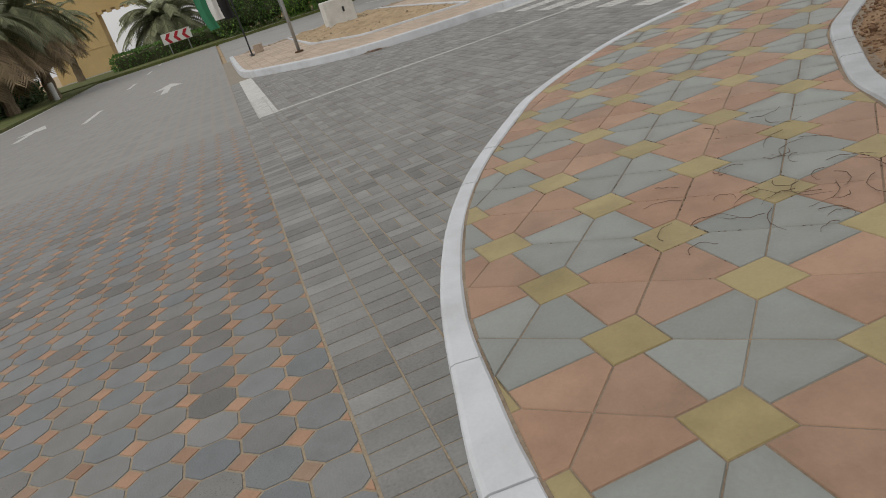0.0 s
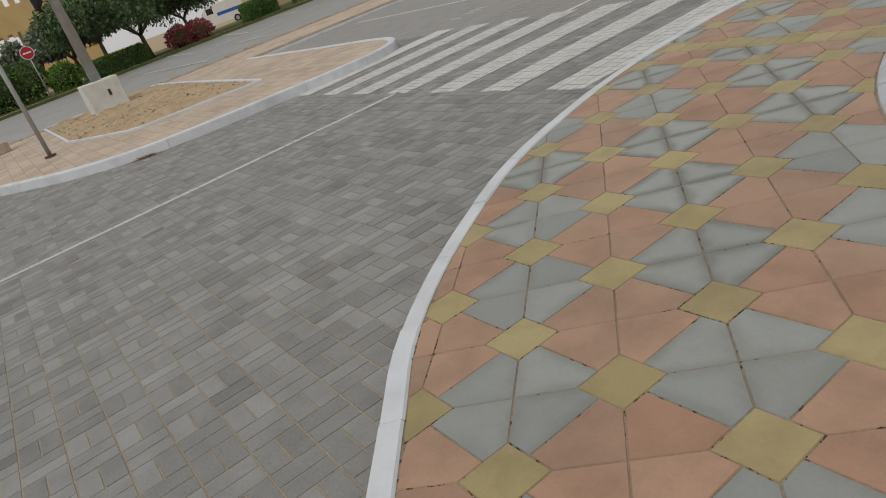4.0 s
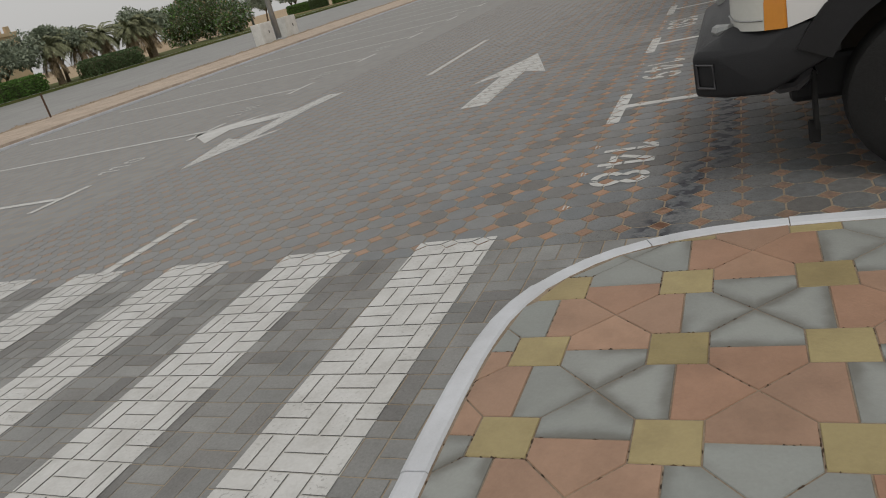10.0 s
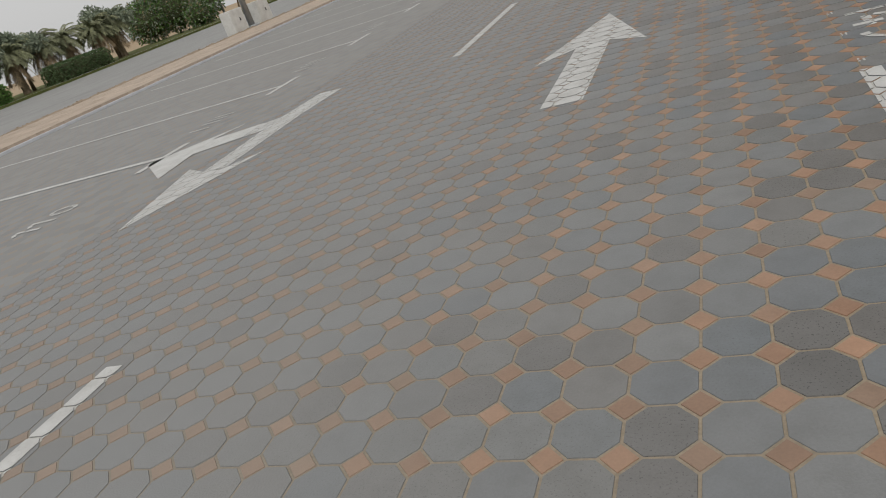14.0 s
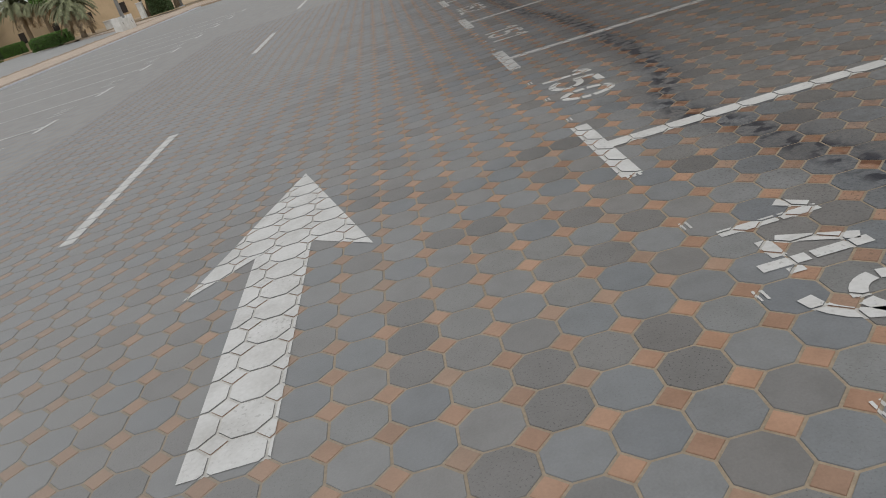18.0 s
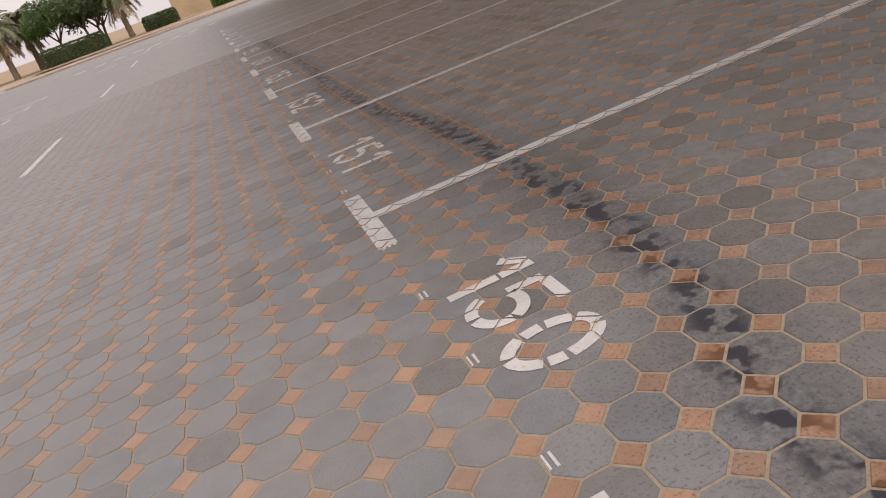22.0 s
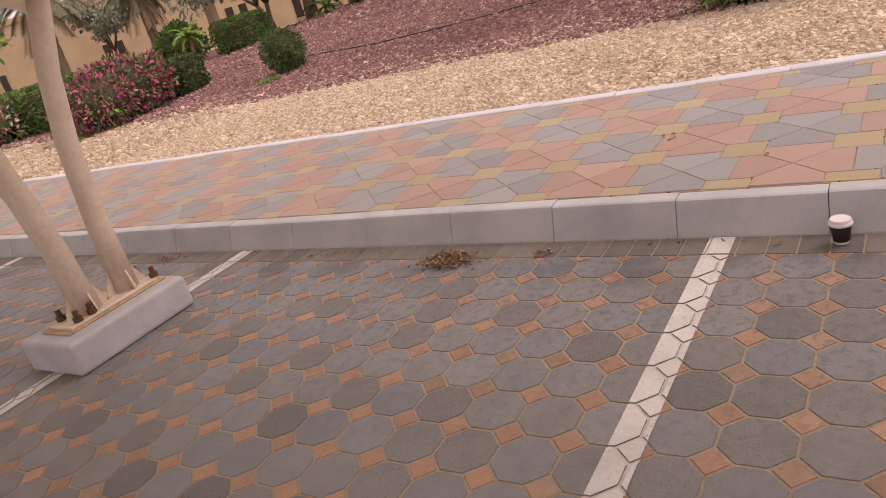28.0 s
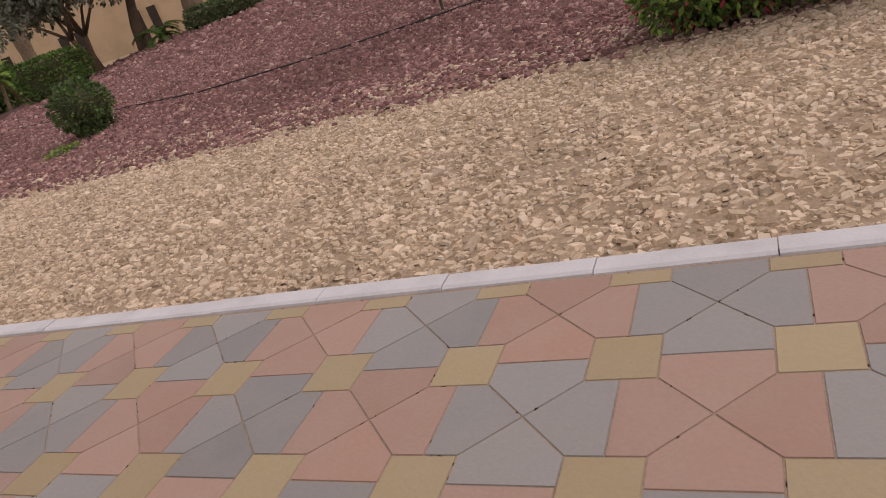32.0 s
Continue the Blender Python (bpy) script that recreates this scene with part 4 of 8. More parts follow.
def painted(shapes):
    """Paint on the tops of near pieces, and on the plain field further off."""
    x0, x1 = min(p[0] for s in shapes for p in s), max(p[0] for s in shapes for p in s)
    y0, y1 = min(p[1] for s in shapes for p in s), max(p[1] for s in shapes for p in s)
    near = [t for t in TOPS if not (t[1] < x0 or t[0] > x1 or t[3] < y0 or t[2] > y1)]
    verts, faces = mark_mesh(shapes, near, 0.003)
    far = []
    if not (x1 > NEAR_X0 and y0 < NEAR_Y1) or x1 < NEAR_X0:
        far = shapes
    elif y1 > NEAR_Y1 or x0 < NEAR_X0:
        for s in shapes:
            for c in (clip_half(s, 0, NEAR_Y1, 0, 1), clip_half(clip_half(s, 0, NEAR_Y1, 0, -1), NEAR_X0, 0, -1, 0)):
                if len(c) > 2 and not (-9.3 < min(p[0] for p in c) < -3 and max(p[1] for p in c) < -8.4):
                    far.append(c)
    for s in far:
        k = len(verts)
        verts += [(p[0], p[1], 0.004) for p in s]
        faces.append(tuple(range(k, k + len(s))))
    for s in shapes:
        c = clip_half(clip_half(s, 0, NEAR_Y1, 0, -1), NEAR_X0, 0, 1, 0)
        if len(c) > 2:
            k = len(verts)
            verts += [(p[0], p[1], ROAD_TOP + 0.0018) for p in c]
            faces.append(tuple(range(k, k + len(c))))
            under_paint.append(len(faces) - 1)
    return verts, faces


under_paint = []


def x_of(shapes):
    return min(p[0] for s in shapes for p in s)


def y_of(shapes):
    return sum(s[0][1] for s in shapes) / len(shapes)



def paint_mesh(name, shapes, cx=0.0, cy=0.0):
    under_paint.clear()
    verts, faces = painted(shapes)
    ids = [0] * len(faces)
    for k in under_paint:
        ids[k] = 1
    return mesh_of(name, [(v[0] - cx, v[1] - cy, v[2]) for v in verts], faces, [white_paint, joint_paint], ids) if faces else None


for name, label, group, shapes in MARKS:
    if name == "stencil_tick":
        own = tagged(holder(name, (0, 0, 0)), label, "road marking", group)
        for tick in shapes:
            me = paint_mesh("tick", [tick])
            if me:
                piece("tick", me, own)
        continue
    if name == "bay_number":
        cx, cy = (sum(s[0][i] for s in shapes) / len(shapes) for i in (0, 1))
        own = tagged(holder(name, (cx, cy, 0)), label, "road marking", group)
        for digit in by_digit(shapes):
            me = paint_mesh("digit", digit, cx, cy)
            if me:
                piece("digit", me, own)
        continue
    if name in ("crossing_stripe", "lane_arrow", "turn_arrow") or (name == "bay_line" and x_of(shapes) > -1 and abs(y_of(shapes)) < 6.5):
        own = tagged(holder(name, (0, 0, 0)), label, "road marking", group)
        under_paint.clear()
        verts, faces = painted(shapes)
        low = set(under_paint)
        gap = [k for k in range(len(faces)) if k in low]
        for k, f in enumerate(faces):
            if k not in low:
                piece("paint_patch", mesh_of("paint_patch", [verts[i] for i in f], [tuple(range(len(f)))], white_paint), own)
        if gap:
            vs, fs = [], []
            for k in gap:
                fs.append(tuple(range(len(vs), len(vs) + len(faces[k]))))
                vs += [verts[i] for i in faces[k]]
            piece("joint_paint", mesh_of("joint_paint", vs, fs, joint_paint), own)
        continue
    me = paint_mesh(name, shapes)
    if me:
        tagged(new(name, me), label, "road marking", group)

# ---------------------------------------------------------------- kerbs, pavements, island, gravel
kerb("kerb", KERB_LINE, kerb_width, PAVE_Z + 0.004, 0.56, kerb_concrete, "pale concrete kerb round the corner pavement")
kerb("planter_kerb", PLANTER_LINE, 0.12, PAVE_Z + 0.015, 0.36, planter_concrete, "broad pale kerb round a planting bed")
kerb("island_kerb", ISLAND_LINE, 0.13, ISLE_Z + 0.005, 1.0, kerb_concrete, "pale kerb round the tan paved traffic island")
kerb("bay_kerb", [(BAY_X, -0.222 + 78 * 0.538), (BAY_X, -0.222 - 15 * 0.538)], 0.134, WALK_Z + 0.006, 0.538, plain_concrete, "grey concrete kerb at the head of the bays", round_=0.016, lean=0.046)
kerb("edging", [(WALK_OUT, 0.111 + 79 * 0.5275), (WALK_OUT, 0.111 - 15 * 0.5275)], 0.11, WALK_Z + 0.01, 0.5275, kerb_concrete, "pale edging stones between pavement and gravel")

TILE = 0.442
SLATES, PINKS, YELLOWS = [], [], []


def star_cell(cx, cy, p, s):
    """Four pentagons round a centre, notched at the corners by small squares."""
    h, q = p / 2, s / 2
    out = []
    for k in range(4):
        c, d = math.cos(k * math.pi / 2), math.sin(k * math.pi / 2)
        pts = [(0, 0), (h - q, -(h - q)), (h, -(h - q)), (h, h - q), (h - q, h - q)]
        out.append([(cx + x * c - y * d, cy + x * d + y * c) for x, y in pts])
    return out


def corner_keep(poly):
    """Cut at the inner edge of the corner kerb and round the planter."""
    cx, cy = sum(p[0] for p in poly) / len(poly), sum(p[1] for p in poly) / len(poly)
    d, qx, qy, dx, dy = nearest_on(KI, cx, cy)
    if d < -0.3:
        return []
    if abs(d) <= 0.4:
        poly = clip_half(poly, qx - dy * 0.004, qy + dx * 0.004, -dy, dx)
        if len(poly) < 3:
            return []
    cx, cy = sum(p[0] for p in poly) / len(poly), sum(p[1] for p in poly) / len(poly)
    d, qx, qy, dx, dy = nearest_on(PL, cx, cy)
    if d > 0.3:
        return []
    if abs(d) <= 0.4:
        poly = clip_half(poly, qx + dy * 0.004, qy - dx * 0.004, dy, -dx)
    return poly if len(poly) > 2 and area2(poly) > 6e-4 else []


KI = KERB_IN[::3]
PL = PLANTER_LINE[::3]
X0T, Y_UP, Y_LOW, Y_ROW = 0.31, -10.02, -10.84, -10.505   # tile grid north and south of the ochre course


dirty_slate = cell_dirt(slate_tile, "stained_blue_grey_tile", X0T, Y_LOW, Y_UP, Y_ROW, TILE)


def corner_tiles(y_origin, lo, hi, flip):
    for i in range(-3, 20):
        for j in range(-14, 14):
            x, y = X0T + i * TILE, y_origin + j * TILE
            for poly in star_cell(x + TILE / 2, y + TILE / 2, TILE, 0.178):
                poly = clip_half(clip_half(poly, 0, lo, 0, 1), 0, hi, 0, -1)
                poly = corner_keep(poly) if len(poly) > 2 else []
                if poly:
                    ((SLATES, PINKS)[(i + j + flip) % 2]).append((poly, False))
            sq = clip_half(clip_half(rect(x - 0.089, y - 0.089, x + 0.089, y + 0.089), 0, lo, 0, 1), 0, hi, 0, -1)
            sq = corner_keep(sq) if len(sq) > 2 else []
            if sq:
                YELLOWS.append((sq, False))


corner_tiles(Y_UP, Y_ROW + 0.085, -8.6, 0)
corner_tiles(Y_LOW, -15.3, Y_ROW - 0.085, 1)
for i in range(-4, 50):
    sq = corner_keep(rect(X0T + i * 0.177 - 0.0885, Y_ROW - 0.084, X0T + i * 0.177 + 0.0885, Y_ROW + 0.084))
    if sq:
        YELLOWS.append((sq, False))
pavement = sheet("pavement", offset_line(KERB_LINE, 0.06)[::2] + [(14, -15.42), (14, -8.69)], PAVE_Z - 0.003, tile_joint, "corner pavement of ochre, grey and terracotta tiles", "pavement", thick=0.1)

WSLATES, WPINKS, WYELLOWS = [], [], []
WT, WX0, WY0 = 0.437, 6.937, 0.487
for i in range(-5, 3):
    for j in range(-22, 80):
        x, y = WX0 + i * WT, WY0 + j * WT
        lim = rect(WALK_IN + 0.004, -9, WALK_OUT - 0.004, 42)
        for poly in star_cell(x + WT / 2, y + WT / 2, WT, 0.178):
            poly = clip_convex(poly, lim)
            if len(poly) > 2 and area2(poly) > 6e-4:
                ((WPINKS, WSLATES)[(i + j) % 2]).append((poly, False))
        sq = clip_convex(rect(x - 0.089, y - 0.089, x + 0.089, y + 0.089), lim)
        if len(sq) > 2 and area2(sq) > 6e-4:
            WYELLOWS.append((sq, False))
walkway = sheet("pavement", [(WALK_IN - 0.001, -8.5), (WALK_OUT + 0.01, -8.5), (WALK_OUT + 0.01, 42), (WALK_IN - 0.001, 42)], WALK_Z - 0.003, walk_joint, "straight pavement of pastel ochre, grey and pink tiles behind the bays", "pavement", thick=0.1)

# the island and the parking strip across the lane
isle = offset_line(ISLAND_LINE, 0.13)
sheet("island", isle[::2] + [isle[-1], (-14.5, -8.5), (-14.5, 75), (-18.3, 75), (-18.3, -15.0)], ISLE_Z - 0.01, tan_paving, "tan paved traffic island and verge strip", "pavement", thick=0.1)
kerb("strip_kerb", [(-14.5, -8.5), (-14.5, 75)][::-1], -0.001 + 0.1, 0.06, 2.0, kerb_concrete, "low pale kerb along the tan verge strip")

# ---------------------------------------------------------------- gravel, plants
def leaf_material(name, colours, rough=0.6):
    return surface(name, colours, rough, 2.5, 30, 0.1, 0.25, 0.0, vary=0.18, spec=0.25)


leaf_green = leaf_material("mid_green_leaves", [(0.085, 0.161, 0.038), (0.133, 0.246, 0.056), (0.095, 0.189, 0.056)])
leaf_dark = leaf_material("dark_green_leaves", [(0.062, 0.108, 0.045), (0.10, 0.155, 0.066), (0.125, 0.17, 0.08)])
leaf_grey = leaf_material("grey_green_leaves", [(0.233, 0.274, 0.206), (0.329, 0.370, 0.274), (0.164, 0.206, 0.151)])
leaf_bright = leaf_material("bright_green_leaves", [(0.189, 0.360, 0.056), (0.265, 0.436, 0.085), (0.133, 0.265, 0.056)])
leaf_palm = leaf_material("dusty_palm_fronds", [(0.189, 0.209, 0.113), (0.265, 0.275, 0.161), (0.151, 0.161, 0.095)])
leaf_dry = leaf_material("dry_palm_fronds", [(0.322, 0.237, 0.142), (0.416, 0.312, 0.189), (0.227, 0.170, 0.113)])
bract_magenta = leaf_material("magenta_bracts", [(0.50, 0.11, 0.21), (0.60, 0.17, 0.29), (0.42, 0.09, 0.15), (0.52, 0.20, 0.26)])
bract_red = leaf_material("crimson_bracts", [(0.40, 0.055, 0.085), (0.50, 0.085, 0.125), (0.31, 0.045, 0.06)])
petal_white = leaf_material("white_petals", [(0.7, 0.66, 0.58), (0.76, 0.72, 0.66)])
petal_pink = leaf_material("dusty_pink_petals", [(0.532, 0.210, 0.182), (0.630, 0.280, 0.224), (0.420, 0.168, 0.126)])
bark = surface("grey_brown_bark", [(0.13, 0.09, 0.06), (0.2, 0.15, 0.10), (0.10, 0.07, 0.05)], 0.9, 6, 40, 0.4, 0.4, 0.8)
palm_bark = surface("scaly_palm_bark", [(0.20, 0.15, 0.10), (0.28, 0.22, 0.15), (0.15, 0.11, 0.075)], 0.95, 9, 40, 0.4, 0.4, 0.9)
# Shade among hedge and bush leaves is put into this dark colour.
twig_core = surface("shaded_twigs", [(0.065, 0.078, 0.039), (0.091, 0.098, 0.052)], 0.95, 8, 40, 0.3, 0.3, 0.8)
cream_stone = surface("cream_gravel", [(0.52, 0.415, 0.298), (0.62, 0.512, 0.385), (0.69, 0.588, 0.465), (0.57, 0.46, 0.338), (0.45, 0.346, 0.24)], 0.9, 3, 60, 0.2, 0.25, 0.3, vary=0.2)
cream_sand = surface("cream_gravel_sand", [(0.320, 0.244, 0.168), (0.380, 0.296, 0.210), (0.288, 0.218, 0.148)], 0.95, 3, 50, 0.35, 0.4, 0.8)
purple_stone = surface("purple_gravel", [(0.195, 0.103, 0.103), (0.260, 0.139, 0.134), (0.311, 0.172, 0.162), (0.246, 0.130, 0.128), (0.351, 0.201, 0.188), (0.376, 0.227, 0.208), (0.597, 0.441, 0.389)], 0.9, 3, 60, 0.25, 0.3, 0.3, vary=0.22)
purple_bed = surface("purple_gravel_bed", [(0.124, 0.064, 0.057), (0.166, 0.091, 0.083), (0.099, 0.054, 0.049)], 0.95, 14, 60, 0.4, 0.4, 0.9)
grass_mat = surface("dry_verge_grass", [(0.14, 0.13, 0.05), (0.10, 0.12, 0.035), (0.22, 0.16, 0.08)], 0.95, 0.8, 20, 0.3, 0.4, 0.6)

GR_X, PU_X = EDGE_OUT + 0.01, 10.4


def bank(x, y):
    """Height of the planted bank behind the pavement."""
    f = 1.0 / (1.0 + math.exp((y - 17.0) / 2.0))
    rise = max(0.0, x - 12.0)
    z = 0.11 + min(0.75, 0.085 * rise) * (0.12 + 0.88 * f)
    return z + 0.02 * noise.noise(Vector((x * 0.6, y * 0.6, 3.0)))


def bank_mesh(name, x0, x1, nx, y0, y1, ny, material, label):
    verts, faces = [], []
    for i in range(nx + 1):
        for j in range(ny + 1):
            x = x0 + (x1 - x0) * i / nx + (0.12 * math.sin(j * 1.3) if (0 < i < nx or (i == nx and x1 < 11) or (i == 0 and x0 > 10)) else 0)
            y = y0 + (y1 - y0) * j / ny
            verts.append((x, y, bank(x, y) + (0.012 * noise.noise(Vector((x * 9, y * 9, 0))))))
    for i in range(nx):
        for j in range(ny):
            a = i * (ny + 1) + j
            faces.append((a, a + ny + 1, a + ny + 2, a + 1))
    return tagged(new(name, mesh_of(name, verts, faces, material, smooth=True)), label, "gravel bed", kind="structure")


bank_mesh("ground_cream", GR_X, PU_X, 24, -8.4, 42, 300, cream_sand, "cream sandy bed under the pale gravel")
bank_mesh("ground_purple", PU_X, 30, 60, -14, 42, 160, purple_bed, "sloping bank of purple-brown crushed stone")
sheet("ground_lawn", [(29.5, -30), (90, -30), (90, 90), (29.5, 90)], 0.2, desert, "sandy ground round the far houses", "ground", thick=0.4)


def stones(name, n, x0, x1, y0, y1, size, material, label, dens=None, flat=0.5):
    """Loose angular stones."""
    rnd = random.Random(name)
    verts, faces = [], []
    cube = [(-1, -1, -1), (1, -1, -1), (1, 1, -1), (-1, 1, -1), (-0.7, -0.6, 1), (0.7, -0.7, 1), (0.6, 0.7, 1), (-0.7, 0.6, 1)]
    quads = [(4, 5, 6, 7), (0, 1, 5, 4), (1, 2, 6, 5), (2, 3, 7, 6), (3, 0, 4, 7)]
    while n > 0:
        n -= 1
        x, y = rnd.uniform(x0, x1), rnd.uniform(y0, y1)
        if dens and rnd.random() > dens(x, y):
            continue
        s = size * rnd.uniform(0.45, 1.25) * (1.0 if rnd.random() < 0.9 else 1.6)
        a, b2, c2 = s * rnd.uniform(0.7, 1.3), s * rnd.uniform(0.5, 0.9), s * flat * rnd.uniform(0.6, 1.2)
        r = rnd.uniform(0, 6.28)
        cr, sr = math.cos(r), math.sin(r)
        tx, ty = rnd.uniform(-0.35, 0.35), rnd.uniform(-0.35, 0.35)
        z = bank(x, y) + c2 * 0.5
        k = len(verts)
        for vx, vy, vz in cube:
            px, py = vx * a * rnd.uniform(0.75, 1.1), vy * b2 * rnd.uniform(0.75, 1.1)
            verts.append((x + px * cr - py * sr, y + px * sr + py * cr, z + vz * c2 + px * tx + py * ty))
        faces += [tuple(k + i for i in q) for q in quads]
    return tagged(new(name, mesh_of(name, verts, faces, material)), label, "gravel", kind="stuff")


stones("cream_gravel", 60000, GR_X + 0.02, 11.3, -2.5, 7.0, 0.0185, cream_stone, "pale cream crushed limestone gravel", lambda x, y: (0.9 if x < PU_X - 0.2 else 0.25) * (0.85 + 0.3 * noise.noise(Vector((x * 1.3, y * 1.3, 0)))), 0.36)
stones("cream_gravel", 12000, GR_X + 0.02, 11.2, 7.0, 20.0, 0.03, cream_stone, "pale cream gravel further along the bed", lambda x, y: 0.9 if x < PU_X else 0.2)
stones("cream_gravel", 5000, GR_X + 0.02, 11.0, -8.3, -2.5, 0.034, cream_stone, "pale cream gravel behind the parked truck")
stones("purple_gravel", 9000, PU_X, 20.0, -13.8, -2.5, 0.05, purple_stone, "purple-brown crushed stone beyond the truck")
stones("purple_gravel", 44000, PU_X - 0.25, 16.5, -2.5, 12.0, 0.024, purple_stone, "purple-brown crushed stone on the bank", lambda x, y: 1.0 if x > PU_X else 0.3)
stones("purple_gravel", 9000, PU_X, 16.5, 12.0, 20.0, 0.036, purple_stone, "purple-brown crushed stone behind the shrubs")
stones("purple_gravel", 14000, 16.5, 27, -2.0, 16.0, 0.045, purple_stone, "purple-brown crushed stone up the bank")


def leaves_mesh(name, spots, size, mats, weights, seed=1, droop=0.3, long_=1.7):
    """Many small folded leaves about the given spots (x, y, z, out-direction)."""
    rnd = random.Random(seed)
    verts, faces, idx = [], [], []
    for x, y, z, nx, ny, nz in spots:
        d = Vector((nx + rnd.gauss(0, 0.6), ny + rnd.gauss(0, 0.6), nz + rnd.gauss(0, 0.6) - droop * rnd.random()))
        d = d.normalized() if d.length > 1e-4 else Vector((0, 0, 1))
        side = d.cross(Vector((rnd.gauss(0, 1), rnd.gauss(0, 1), rnd.gauss(0, 1))))
        side = side.normalized() if side.length > 1e-4 else Vector((1, 0, 0))
        up = side.cross(d)
        s = size * rnd.uniform(0.6, 1.35)
        p = Vector((x, y, z))
        k = len(verts)
        m = p + d * s * long_ * 0.5 + up * s * 0.12
        verts += [p[:], (m + side * s * 0.42)[:], (p + d * s * long_)[:], (m - side * s * 0.42)[:]]
        faces += [(k, k + 1, k + 2), (k, k + 2, k + 3)]
        r, mi = rnd.random() * sum(weights), 0
        while r > weights[mi] and mi < len(weights) - 1:
            r -= weights[mi]
            mi += 1
        idx += [mi, mi]
    return mesh_of(name, verts, faces, mats, idx)


def box_spots(sx, sy, sz, n, seed, rough=0.04):
    """Spots over a clipped box hedge, its edges rounded and surface uneven."""
    rnd = random.Random(seed)
    areas = [sx * sy, sx * sz, sx * sz, sy * sz, sy * sz]
    out = []
    for _ in range(n):
        r = rnd.random() * sum(areas)
        k = 0
        while r > areas[k]:
            r -= areas[k]
            k += 1
        u, v = rnd.uniform(-0.5, 0.5), rnd.uniform(-0.5, 0.5)
        if k == 0:
            p, nn = (u * sx, v * sy, sz), (0, 0, 1)
        elif k < 3:
            s = 1 if k == 1 else -1
            p, nn = (u * sx, s * sy / 2, (v + 0.5) * sz), (0, s, 0.2)
        else:
            s = 1 if k == 3 else -1
            p, nn = (s * sx / 2, u * sy, (v + 0.5) * sz), (s, 0, 0.2)
        c = 0.86 + 0.14 * (1 - (abs(2 * p[0] / sx) ** 4 + abs(2 * p[1] / sy) ** 4 + max(0, (p[2] / sz * 2 - 1)) ** 4) / 3)
        w = 1 + rough * noise.noise(Vector((p[0] * 4, p[1] * 4, p[2] * 4 + seed)))
        out.append((p[0] * c * w, p[1] * c * w, p[2] * (0.97 + 0.03 * c) * w - 0.02, *nn))
    return out


def hedge(loc, size, rz, n, material, label, seed, leaf=0.045, name="hedge", category="hedge", extra=None):
    base = tagged(holder(name, loc, rz), label, category)
    sx, sy, sz = size
    # dark core that stands in for the shade inside the hedge
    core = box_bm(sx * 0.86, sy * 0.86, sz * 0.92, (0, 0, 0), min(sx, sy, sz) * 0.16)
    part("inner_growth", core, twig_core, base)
    me = leaves_mesh("foliage", box_spots(sx * 0.97, sy * 0.97, sz, n, seed), leaf, [material], [1], seed)
    ob = new("foliage", me)
    ob.parent = base
    return base


def ball_spots(lobes, n, seed, inner=0.25):
    """Spots in uneven lobes (x, y, z, rx, ry, rz)."""
    rnd = random.Random(seed)
    vol = [l[3] * l[4] for l in lobes]
    out = []
    for _ in range(n):
        r = rnd.random() * sum(vol)
        k = 0
        while r > vol[k] and k < len(lobes) - 1:
            r -= vol[k]
            k += 1
        x, y, z, rx, ry, rz = lobes[k]
        d = Vector((rnd.gauss(0, 1), rnd.gauss(0, 1), rnd.gauss(0, 1) + 0.2)).normalized()
        q = (1 - inner * rnd.random() ** 1.5) * (1 + 0.22 * noise.noise(d * 2.4 + Vector((seed, k, 0))))
        p = (x + d.x * rx * q, y + d.y * ry * q, z + d.z * rz * q)
        if p[2] > 0.0:
            out.append((*p, d.x, d.y, d.z))
    return out


def bush(name, loc, lobes, n, mats, weights, label, seed, leaf=0.05, category="bush"):
    base = tagged(holder(name, loc), label, category)
    # dark lobes that stand in for the shade inside the bush
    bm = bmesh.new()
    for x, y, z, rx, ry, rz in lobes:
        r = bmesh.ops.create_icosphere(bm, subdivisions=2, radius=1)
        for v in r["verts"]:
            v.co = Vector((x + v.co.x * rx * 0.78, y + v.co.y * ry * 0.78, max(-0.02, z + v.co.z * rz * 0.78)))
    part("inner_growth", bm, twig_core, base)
    ob = new("foliage", leaves_mesh("foliage", ball_spots(lobes, n, seed), leaf, mats, weights, seed))
    ob.parent = base
    return base


